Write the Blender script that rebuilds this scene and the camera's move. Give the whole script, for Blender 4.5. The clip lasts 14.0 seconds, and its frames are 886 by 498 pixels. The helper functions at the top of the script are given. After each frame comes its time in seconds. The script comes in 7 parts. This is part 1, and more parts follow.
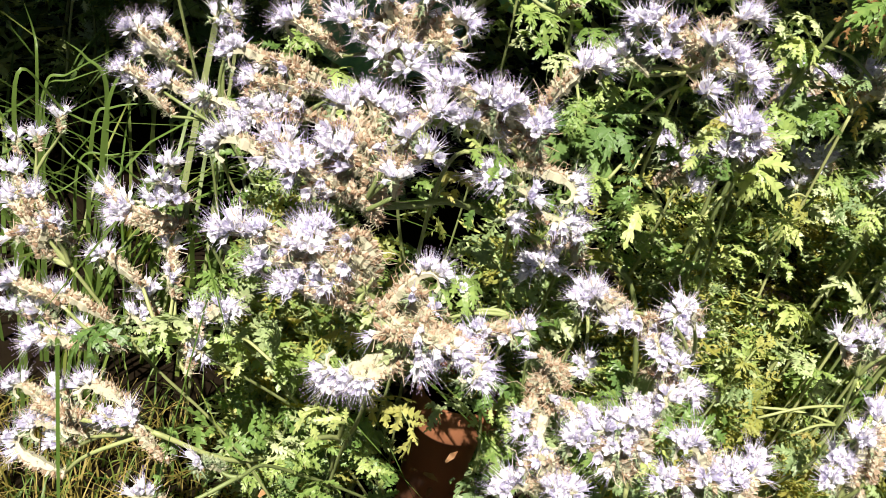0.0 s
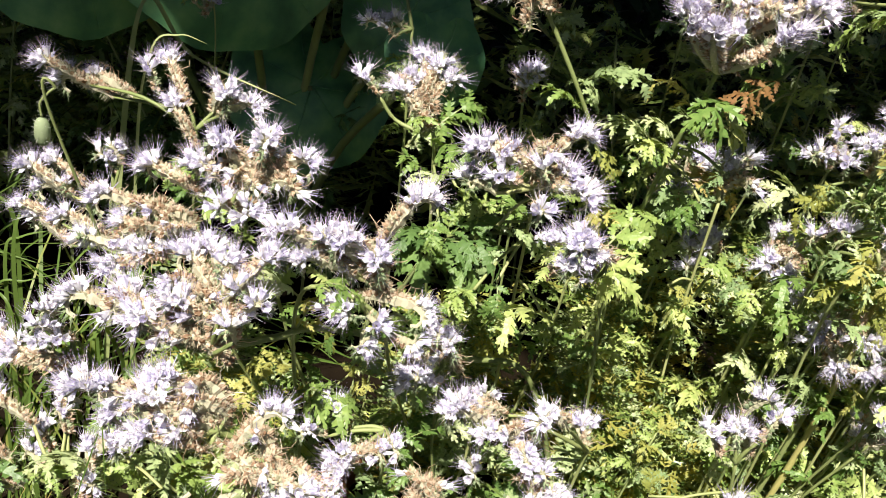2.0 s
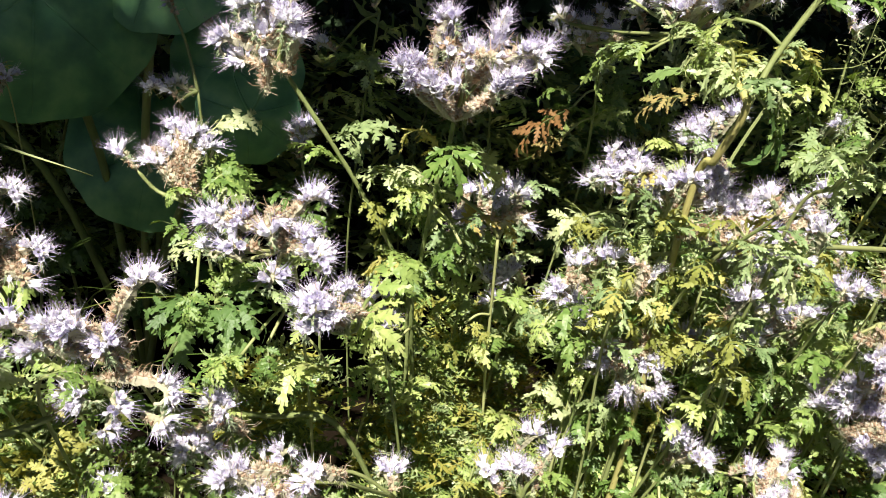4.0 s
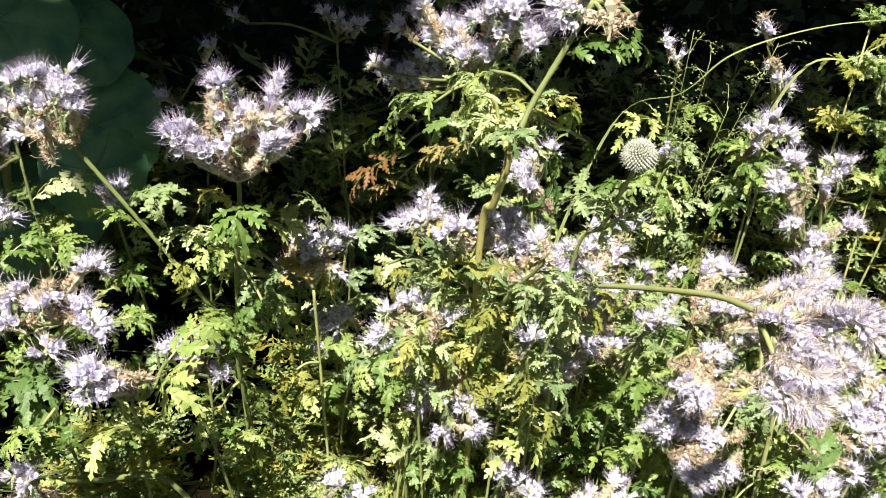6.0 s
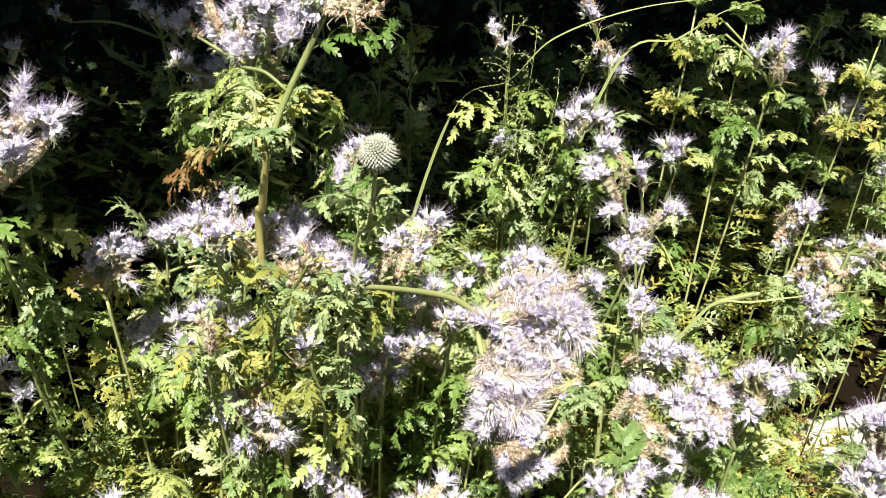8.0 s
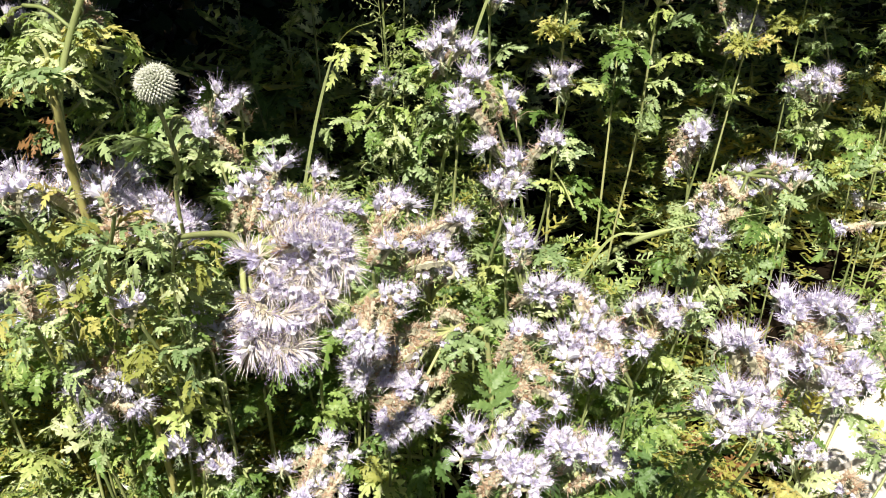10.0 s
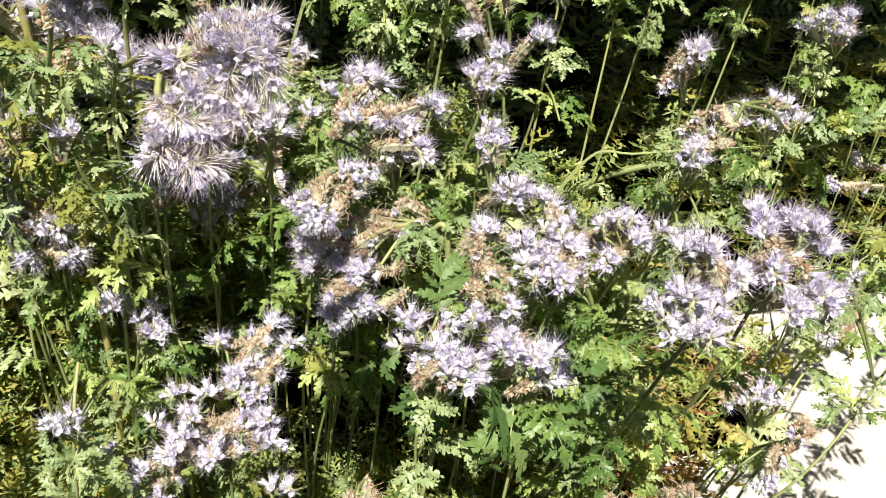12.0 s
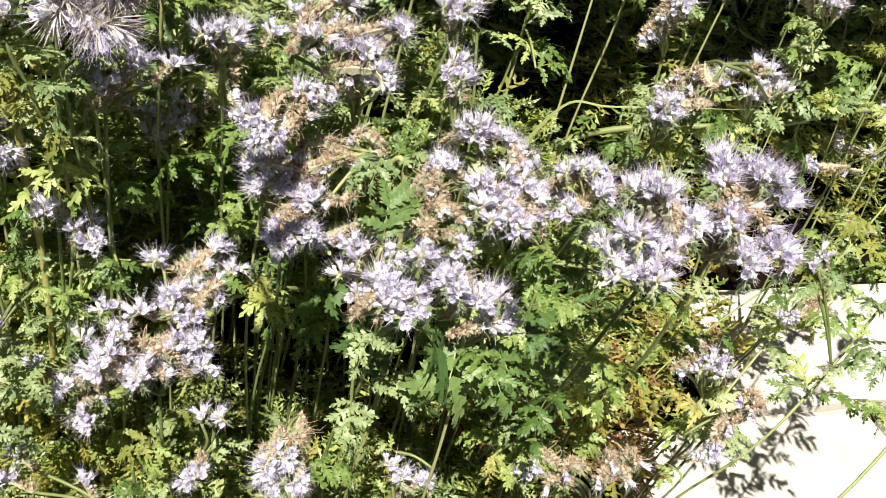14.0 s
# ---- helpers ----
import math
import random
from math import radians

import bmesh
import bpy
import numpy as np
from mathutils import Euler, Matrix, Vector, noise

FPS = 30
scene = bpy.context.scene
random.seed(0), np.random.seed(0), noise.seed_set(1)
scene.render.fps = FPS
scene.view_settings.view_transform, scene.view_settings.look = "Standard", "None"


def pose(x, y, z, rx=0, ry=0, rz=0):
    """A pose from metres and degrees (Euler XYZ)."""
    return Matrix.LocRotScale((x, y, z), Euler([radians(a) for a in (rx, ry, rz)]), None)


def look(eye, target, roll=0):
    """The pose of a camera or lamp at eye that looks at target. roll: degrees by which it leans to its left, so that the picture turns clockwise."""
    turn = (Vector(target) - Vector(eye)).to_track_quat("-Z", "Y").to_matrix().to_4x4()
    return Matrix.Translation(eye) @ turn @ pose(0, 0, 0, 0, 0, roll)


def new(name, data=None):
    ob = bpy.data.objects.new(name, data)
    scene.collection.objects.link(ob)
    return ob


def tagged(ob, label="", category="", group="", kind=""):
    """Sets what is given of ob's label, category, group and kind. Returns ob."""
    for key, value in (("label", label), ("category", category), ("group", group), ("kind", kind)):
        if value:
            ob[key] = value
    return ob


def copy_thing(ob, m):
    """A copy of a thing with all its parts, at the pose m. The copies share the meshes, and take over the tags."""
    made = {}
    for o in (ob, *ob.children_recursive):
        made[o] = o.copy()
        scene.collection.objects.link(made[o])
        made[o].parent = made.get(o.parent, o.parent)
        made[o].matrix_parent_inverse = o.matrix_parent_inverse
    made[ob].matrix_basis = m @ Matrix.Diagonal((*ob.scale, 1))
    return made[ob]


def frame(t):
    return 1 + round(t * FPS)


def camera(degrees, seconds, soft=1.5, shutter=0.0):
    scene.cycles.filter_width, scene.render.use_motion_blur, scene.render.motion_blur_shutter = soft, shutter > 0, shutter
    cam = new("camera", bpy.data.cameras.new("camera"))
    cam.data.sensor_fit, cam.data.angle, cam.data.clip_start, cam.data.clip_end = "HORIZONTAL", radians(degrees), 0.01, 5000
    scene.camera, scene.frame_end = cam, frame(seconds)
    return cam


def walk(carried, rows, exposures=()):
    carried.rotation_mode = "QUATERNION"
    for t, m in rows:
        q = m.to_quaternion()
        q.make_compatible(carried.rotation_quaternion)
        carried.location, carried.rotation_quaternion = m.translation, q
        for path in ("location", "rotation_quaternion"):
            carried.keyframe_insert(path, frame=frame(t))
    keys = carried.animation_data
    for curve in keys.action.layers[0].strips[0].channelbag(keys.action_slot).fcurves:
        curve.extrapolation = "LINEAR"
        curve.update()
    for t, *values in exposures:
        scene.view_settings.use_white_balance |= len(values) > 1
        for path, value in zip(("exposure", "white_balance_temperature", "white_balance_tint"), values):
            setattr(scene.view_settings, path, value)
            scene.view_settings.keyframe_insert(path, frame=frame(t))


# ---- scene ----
cam = camera(52.3, 14.0, soft=0.5)
PATH = [
    (0, (-0.031, -0.054, 0.701), (0.296, 1.598, -0.378), 15.7),
    (0.5, (-0.025, -0.054, 0.711), (0.295, 1.613, -0.346), 15.4),
    (1, (-0.011, -0.054, 0.726), (0.293, 1.634, -0.304), 14.4),
    (1.5, (0.015, -0.051, 0.745), (0.313, 1.644, -0.274), 12.7),
    (2, (0.043, -0.05, 0.765), (0.343, 1.656, -0.236), 11.0),
    (2.5, (0.073, -0.048, 0.774), (0.403, 1.649, -0.232), 9.6),
    (3, (0.105, -0.05, 0.789), (0.444, 1.651, -0.208), 8.1),
    (3.5, (0.138, -0.051, 0.798), (0.494, 1.652, -0.188), 7.1),
    (4, (0.165, -0.057, 0.807), (0.548, 1.656, -0.152), 6.7),
    (4.2, (0.174, -0.058, 0.808), (0.561, 1.659, -0.142), 6.2),
    (6.3, (0.287, -0.079, 0.843), (0.753, 1.638, -0.071), 4.2),
    (6.5, (0.298, -0.08, 0.844), (0.758, 1.637, -0.073), 3.8),
    (7, (0.328, -0.083, 0.844), (0.825, 1.623, -0.074), 3.5),
    (7.5, (0.358, -0.085, 0.845), (0.882, 1.611, -0.078), 3.0),
    (8, (0.385, -0.083, 0.843), (0.932, 1.6, -0.089), 3.3),
    (8.2, (0.397, -0.083, 0.843), (0.946, 1.6, -0.089), 3.1),
    (10.3, (0.486, -0.089, 0.805), (1.041, 1.545, -0.207), -0.4),
    (10.5, (0.489, -0.091, 0.801), (1.038, 1.536, -0.226), 0.0),
    (11, (0.495, -0.089, 0.786), (1.03, 1.518, -0.277), 2.4),
    (11.5, (0.501, -0.089, 0.774), (1.039, 1.507, -0.306), 4.6),
    (12, (0.507, -0.089, 0.763), (1.052, 1.496, -0.329), 6.7),
    (12.5, (0.516, -0.087, 0.753), (1.054, 1.476, -0.372), 9.0),
    (13, (0.525, -0.085, 0.746), (1.079, 1.469, -0.385), 10.5),
    (13.5, (0.529, -0.088, 0.739), (1.096, 1.459, -0.395), 11.7),
    (14, (0.533, -0.088, 0.733), (1.11, 1.452, -0.405), 12.4),
]
walk(cam, [(t, look(eye, target, roll)) for t, eye, target, roll in PATH], exposures=[(0.0, 0.84), (8.2, 0.92), (10.3, 0.70), (14.0, 0.57)])

# ---- light ----
SUN_HEIGHT, SUN_SIDE = 57.0, 207.0     # degrees above the ground; degrees from straight ahead (+y) towards +x
sun = new("sun", bpy.data.lights.new("sun", "SUN"))
sun.data.energy, sun.data.angle, sun.data.color = 6.0, radians(0.55), (1.0, 0.93, 0.83)
_e, _a = radians(SUN_HEIGHT), radians(SUN_SIDE)
sun_way = Vector((math.cos(_e) * math.sin(_a), math.cos(_e) * math.cos(_a), math.sin(_e)))
sun.matrix_world = look(sun_way * 6, (0, 0, 0))
world = bpy.data.worlds.new("sky")
scene.world = world
world.use_nodes = True
wn = world.node_tree.nodes
sky = wn.new("ShaderNodeTexSky")
sky.sky_type, sky.sun_disc = "NISHITA", False
sky.sun_elevation, sky.sun_rotation = _e, _a
wn["Background"].inputs["Strength"].default_value = 0.018
world.node_tree.links.new(sky.outputs["Color"], wn["Background"].inputs["Color"])


# ---- materials ----
def ramp_mix(nt, fac, stops):
    r = nt.nodes.new("ShaderNodeValToRGB")
    els = r.color_ramp.elements
    while len(els) < len(stops):
        els.new(0.5)
    for el, (p, c) in zip(els, stops):
        el.position, el.color = p, (*c, 1)
    nt.links.new(fac, r.inputs["Fac"])
    return r.outputs["Color"]


def material(name, stops, rough=0.6, thin=0.0, scale=120.0, bump=0.2, pick="object", glow=None, spec=0.35, grain=0.45):
    """stops: colours from which each piece or island takes its own; thin: share of light that passes through."""
    m = bpy.data.materials.new(name)
    m.use_nodes = True
    nt = m.node_tree
    nodes, links = nt.nodes, nt.links
    bsdf = nodes["Principled BSDF"]
    coord = nodes.new("ShaderNodeTexCoord")
    tex = nodes.new("ShaderNodeTexNoise")
    tex.inputs["Scale"].default_value, tex.inputs["Detail"].default_value = scale, 5
    links.new(coord.outputs["Object"], tex.inputs["Vector"])
    if pick == "object":
        rnd = nodes.new("ShaderNodeObjectInfo").outputs["Random"]
    else:
        rnd = nodes.new("ShaderNodeNewGeometry").outputs["Random Per Island"]
    add = nodes.new("ShaderNodeMath")
    add.operation = "MULTIPLY_ADD"
    links.new(tex.outputs["Fac"], add.inputs[0])
    add.inputs[1].default_value = grain
    mul = nodes.new("ShaderNodeMath")
    mul.operation = "MULTIPLY_ADD"
    links.new(rnd, mul.inputs[0])
    mul.inputs[1].default_value, mul.inputs[2].default_value = 1 - grain * 0.5, -grain * 0.25
    links.new(mul.outputs[0], add.inputs[2])
    col = ramp_mix(nt, add.outputs[0], stops)
    links.new(col, bsdf.inputs["Base Color"])
    bsdf.inputs["Roughness"].default_value = rough
    bsdf.inputs["Specular IOR Level"].default_value = spec
    if bump:
        b = nodes.new("ShaderNodeBump")
        b.inputs["Strength"].default_value, b.inputs["Distance"].default_value = bump, 0.002
        links.new(tex.outputs["Fac"], b.inputs["Height"])
        links.new(b.outputs["Normal"], bsdf.inputs["Normal"])
    if thin:
        tr = nodes.new("ShaderNodeBsdfTranslucent")
        warm = nodes.new("ShaderNodeMix")
        warm.data_type, warm.blend_type = "RGBA", "MULTIPLY"
        warm.inputs["Factor"].default_value = 1.0
        links.new(col, warm.inputs["A"])
        warm.inputs["B"].default_value = (*(glow or (1, 1, 1)), 1)
        links.new(warm.outputs["Result"], tr.inputs["Color"])
        mix = nodes.new("ShaderNodeMixShader")
        mix.inputs["Fac"].default_value = thin
        links.new(bsdf.outputs[0], mix.inputs[1])
        links.new(tr.outputs[0], mix.inputs[2])
        links.new(mix.outputs[0], nodes["Material Output"].inputs["Surface"])
    return m


LEAF = material("leaf_green", [(0, (0.05, 0.11, 0.025)), (0.3, (0.14, 0.24, 0.055)), (0.65, (0.32, 0.42, 0.12)), (1, (0.58, 0.61, 0.25))], 0.40, 0.28, 140, 0.6, glow=(1.05, 1.05, 0.30), spec=0.6, grain=0.6)
LEAF_LOBED = material("leaf_lobed_green", [(0, (0.05, 0.11, 0.03)), (0.5, (0.12, 0.21, 0.06)), (1, (0.23, 0.33, 0.10))], 0.45, 0.25, 140, 0.6, glow=(1.05, 1.05, 0.30), spec=0.5)
LEAF_PALE = material("leaf_grey_green", [(0, (0.14, 0.23, 0.09)), (0.6, (0.36, 0.45, 0.21)), (1, (0.62, 0.65, 0.38))], 0.40, 0.26, 140, 0.6, glow=(1.0, 1.1, 0.40), spec=0.6, grain=0.6)
LEAF_YELLOW = material("leaf_yellowing", [(0, (0.22, 0.26, 0.06)), (0.5, (0.36, 0.38, 0.10)), (0.85, (0.50, 0.48, 0.16)), (1, (0.42, 0.27, 0.10))], 0.5, 0.36, 80, 0.3, glow=(1.2, 1.1, 0.5))
LEAF_I = material("undergrowth_green", [(0, (0.06, 0.115, 0.025)), (0.35, (0.16, 0.235, 0.055)), (0.7, (0.33, 0.39, 0.11)), (1, (0.56, 0.54, 0.18))], 0.38, 0.22, 140, 0.4, "island", glow=(1.0, 1.0, 0.35), spec=0.6)
LEAF_PALE_I = material("undergrowth_grey_green", [(0, (0.15, 0.22, 0.085)), (0.6, (0.29, 0.37, 0.16)), (1, (0.48, 0.52, 0.25))], 0.36, 0.22, 90, 0.3, "island", glow=(1.0, 1.0, 0.45), spec=0.5)
LEAF_YELLOW_I = material("undergrowth_yellow", [(0, (0.26, 0.29, 0.07)), (0.6, (0.40, 0.40, 0.10)), (1, (0.48, 0.44, 0.14))], 0.5, 0.45, 80, 0.3, "island", glow=(1.3, 1.1, 0.5))
LEAF_RED = material("leaf_reddish", [(0, (0.20, 0.09, 0.03)), (0.4, (0.33, 0.20, 0.08)), (0.7, (0.36, 0.33, 0.12)), (1, (0.30, 0.34, 0.12))], 0.6, 0.30, 80, 0.3, glow=(1.1, 1.0, 0.6))
LEAF_DRY_I = material("undergrowth_reddish", [(0, (0.12, 0.05, 0.02)), (0.4, (0.26, 0.13, 0.05)), (0.75, (0.34, 0.27, 0.09)), (1, (0.30, 0.32, 0.10))], 0.6, 0.25, 80, 0.3, "island", glow=(1.1, 1.0, 0.6))
LITTER = material("dry_leaf", [(0, (0.12, 0.045, 0.02)), (0.5, (0.26, 0.12, 0.05)), (1, (0.42, 0.26, 0.12))], 0.7, 0.2, 60, 0.2, "island")
LEAF_BROAD = material("leaf_broad", [(0, (0.04, 0.13, 0.07)), (0.35, (0.10, 0.26, 0.12)), (0.7, (0.22, 0.44, 0.18)), (1, (0.36, 0.54, 0.26))], 0.38, 0.15, 26, 1.0, glow=(1.2, 1.3, 0.5), spec=0.6, grain=1.5)
STEM = material("stem_green", [(0, (0.14, 0.18, 0.06)), (0.6, (0.25, 0.29, 0.11)), (1, (0.40, 0.41, 0.18))], 0.5, 0.0, 60, 0.3)
STEM_WOODY = material("stem_ripe", [(0, (0.28, 0.27, 0.09)), (0.6, (0.42, 0.39, 0.14)), (1, (0.50, 0.40, 0.18))], 0.5, 0.0, 50, 0.3)
CALYX = material("calyx_grey_green", [(0, (0.38, 0.38, 0.24)), (0.6, (0.52, 0.50, 0.34)), (1, (0.66, 0.62, 0.48))], 0.75, 0.25, 200, 0.3, "island")
SPENT = material("spent_flower", [(0, (0.23, 0.13, 0.07)), (0.3, (0.45, 0.32, 0.21)), (0.65, (0.64, 0.53, 0.41)), (1, (0.80, 0.74, 0.65))], 0.75, 0.3, 220, 0.3, "island", glow=(1.2, 0.95, 0.5))
PETAL_I = material("bell_lavender", [(0, (0.66, 0.63, 0.84)), (0.45, (0.84, 0.83, 0.92)), (1, (0.93, 0.93, 0.94))], 0.6, 0.3, 150, 0.1, "island")
PETAL = material("petal_lavender", [(0, (0.66, 0.63, 0.84)), (0.4, (0.84, 0.83, 0.92)), (1, (0.94, 0.94, 0.95))], 0.6, 0.4, 150, 0.1)
STAMEN = material("stamen_lilac", [(0, (0.38, 0.30, 0.64)), (0.35, (0.62, 0.56, 0.79)), (0.72, (0.86, 0.83, 0.90)), (1, (0.74, 0.64, 0.54))], 0.6, 0.25, 100, 0, "island")
ANTHER = material("anther_dark", [(0, (0.10, 0.07, 0.16)), (1, (0.22, 0.15, 0.20))], 0.7, 0, 100, 0)
WOOL = material("bristle_pale", [(0, (0.46, 0.49, 0.38)), (0.5, (0.60, 0.62, 0.52)), (1, (0.74, 0.74, 0.66))], 0.7, 0.3, 200, 0.2, "island")
CREAM = material("hairs_cream", [(0, (0.62, 0.52, 0.42)), (0.5, (0.80, 0.74, 0.66)), (1, (0.92, 0.90, 0.88))], 0.6, 0.3, 200, 0.1, "island")
BUD = material("bud_hairs", [(0, (0.20, 0.27, 0.14)), (0.6, (0.33, 0.40, 0.23)), (1, (0.46, 0.50, 0.34))], 0.75, 0.3, 200, 0.3, "island")
GRASS = material("grass_blade", [(0, (0.06, 0.12, 0.02)), (0.6, (0.12, 0.19, 0.04)), (1, (0.24, 0.26, 0.06))], 0.45, 0.35, 30, 0.1, "island", glow=(1.4, 1.3, 0.5))
GRASS_DRY = material("grass_dry", [(0, (0.16, 0.15, 0.03)), (0.6, (0.28, 0.22, 0.05)), (1, (0.40, 0.30, 0.10))], 0.6, 0.3, 30, 0.1, "island")
GRASS_PALE = material("grass_pale", [(0, (0.20, 0.27, 0.09)), (0.5, (0.32, 0.38, 0.15)), (1, (0.46, 0.50, 0.26))], 0.5, 0.25, 60, 0.2, "island", glow=(1.2, 1.1, 0.6))
# near-black, so the shade between the stems sits in the soil colour
SHADED_SOIL = material("soil", [(0, (0.004, 0.003, 0.002)), (0.5, (0.007, 0.005, 0.003)), (1, (0.014, 0.010, 0.006))], 0.95, 0, 60, 1.0, spec=0.02)
STONE = material("paving_stone", [(0, (0.36, 0.33, 0.28)), (0.5, (0.54, 0.51, 0.46)), (1, (0.66, 0.63, 0.58))], 0.85, 0, 25, 0.5)
CLAY = material("terracotta", [(0, (0.26, 0.10, 0.045)), (0.5, (0.40, 0.17, 0.08)), (1, (0.52, 0.28, 0.16))], 0.8, 0, 18, 0.4)
# near-black green: deep shade behind the bed is put into the leaf colour
SHADE_DARK_LEAF = material("shade_dark_leaf", [(0, (0.008, 0.022, 0.008)), (0.6, (0.018, 0.042, 0.014)), (1, (0.035, 0.07, 0.022))], 0.55, 0.12, 30, 0.1, "island")


# ---- mesh tools ----
class Shape:
    """Gathers points and faces for one mesh."""

    def __init__(self, mats):
        self.mats, self.v, self.f, self.mi = mats, [], [], []

    def add(self, pts, faces, mat=0):
        o = len(self.v)
        self.v.extend(tuple(p) for p in pts)
        self.f.extend(tuple(o + i for i in fc) for fc in faces)
        self.mi.extend([mat] * len(faces))

    def tube(self, pts, radii, sides=6, mat=0, closed=True):
        pts = [Vector(p) for p in pts]
        ring, faces = [], []
        side = None
        for i, p in enumerate(pts):
            d = (pts[min(i + 1, len(pts) - 1)] - pts[max(i - 1, 0)]).normalized()
            if side is None:
                side = d.orthogonal().normalized()
            side = (side - d * side.dot(d)).normalized()
            up = d.cross(side)
            for k in range(sides):
                a = 2 * math.pi * k / sides
                ring.append(p + (side * math.cos(a) + up * math.sin(a)) * radii[i])
        for i in range(len(pts) - 1):
            for k in range(sides):
                a, b = i * sides + k, i * sides + (k + 1) % sides
                faces.append((a, b, b + sides, a + sides))
        if closed:
            faces.append(tuple(range(sides))[::-1])
            faces.append(tuple((len(pts) - 1) * sides + k for k in range(sides)))
        self.add(ring, faces, mat)

    def spindle(self, base, tip, r, sides=4, mat=0, belly=0.45):
        """A closed bud shape from base to tip."""
        base, tip = Vector(base), Vector(tip)
        d = (tip - base)
        s = d.orthogonal().normalized()
        u = d.normalized().cross(s)
        mid = base + d * belly
        pts = [base, tip] + [mid + (s * math.cos(2 * math.pi * k / sides) + u * math.sin(2 * math.pi * k / sides)) * r for k in range(sides)]
        faces = []
        for k in range(sides):
            a, b = 2 + k, 2 + (k + 1) % sides
            faces += [(0, b, a), (1, a, b)]
        self.add(pts, faces, mat)

    def spike(self, base, tip, r, mat=0):
        """A hair or tooth: a thin three-sided needle."""
        base, tip = Vector(base), Vector(tip)
        d = tip - base
        s = d.orthogonal().normalized() * r
        u = d.normalized().cross(s)
        self.add([base + s, base - s * 0.5 + u * 0.87, base - s * 0.5 - u * 0.87, tip], [(0, 1, 3), (1, 2, 3), (2, 0, 3)], mat)

    def mesh(self, name, smooth=False):
        me = bpy.data.meshes.new(name)
        me.from_pydata(self.v, [], self.f)
        for m in self.mats:
            me.materials.append(m)
        me.polygons.foreach_set("material_index", self.mi)
        if smooth:
            me.polygons.foreach_set("use_smooth", [True] * len(self.f))
        me.update()
        return me


def part(name, me, parent, m=None, label=""):
    ob = new(name, me)
    ob.parent = parent
    if m is not None:
        ob.matrix_basis = m
    if label:
        tagged(ob, label)
    return ob


def axes(z_way, x_hint):
    """A turn whose z follows z_way and whose x leans to x_hint."""
    z = Vector(z_way).normalized()
    x = Vector(x_hint)
    x = x - z * x.dot(z)
    if x.length < 1e-4:
        x = z.orthogonal()
    x.normalize()
    y = z.cross(x)
    return Matrix((x, y, z)).transposed().to_4x4()


# ---- prototypes ----
def floret_mesh(seed, spread=1.0, stamens=9, reach=(0.012, 0.019), lobe_len=(0.0032, 0.0044)):
    rnd = random.Random(seed)
    s = Shape([PETAL, STAMEN, CALYX, ANTHER])
    for k in range(5):   # narrow hairy sepals
        a = 2 * math.pi * (k + 0.5) / 5 + rnd.uniform(-0.2, 0.2)
        c = Vector((math.cos(a), math.sin(a), 0))
        s.spike(c * 0.0008 + Vector((0, 0, -0.001)), c * 0.0036 + Vector((0, 0, 0.0045)), 0.0006, 2)
    n = 5
    ring = [Vector((r * math.cos(2 * math.pi * k / n), r * math.sin(2 * math.pi * k / n), z)) for r, z in ((0.0011, 0.0), (0.0026, 0.0058)) for k in range(n)]
    s.add(ring, [(k, (k + 1) % n, n + (k + 1) % n, n + k) for k in range(n)], 0)
    for k in range(5):   # rounded lobes
        a0, flare = 2 * math.pi * (k + 0.5) / 5, rnd.uniform(0.75, 1.15) * spread
        ln = rnd.uniform(*lobe_len)
        def at(da, out, up):
            return Vector((math.cos(a0 + da) * out, math.sin(a0 + da) * out, up))
        z0 = 0.0058
        lobe = [at(-0.62, 0.0026, z0), at(0.62, 0.0026, z0),
                at(0.60, 0.0026 + ln * 0.55 * flare, z0 + ln * (1 - flare) * 0.5 + 0.0009), at(0.26, 0.0026 + ln * 0.95 * flare, z0 + ln * (1 - flare) + 0.0006),
                at(-0.26, 0.0026 + ln * 0.98 * flare, z0 + ln * (1 - flare) + 0.0007), at(-0.60, 0.0026 + ln * 0.55 * flare, z0 + ln * (1 - flare) * 0.5 + 0.0009)]
        s.add(lobe, [(0, 1, 2, 5), (5, 2, 3, 4)], 0)
    for k in range(stamens):   # long stamens, far out of the bell
        a = 2 * math.pi * k / stamens + rnd.uniform(-0.3, 0.3)
        c = Vector((math.cos(a), math.sin(a), 0))
        ln, out = rnd.uniform(*reach), rnd.uniform(0.002, 0.0095)
        p = [c * 0.0009 + Vector((0, 0, 0.004)), c * out + Vector((rnd.uniform(-1, 1) * 0.0012, rnd.uniform(-1, 1) * 0.0012, ln))]
        s.spike(p[0], p[1], 0.00026, 1)
        s.spindle(p[1] - Vector((0, 0, 0.0008)), p[1] + Vector((0, 0, 0.0005)), 0.00040, 3, 3)
    return s.mesh("floret")


FLORETS = [floret_mesh(i, 0.05 + 0.09 * i) for i in range(6)]
BRUSH_FLORETS = [floret_mesh(i + 20, 0.04 + 0.05 * i, 12, (0.010, 0.017), (0.0024, 0.0032)) for i in range(4)]


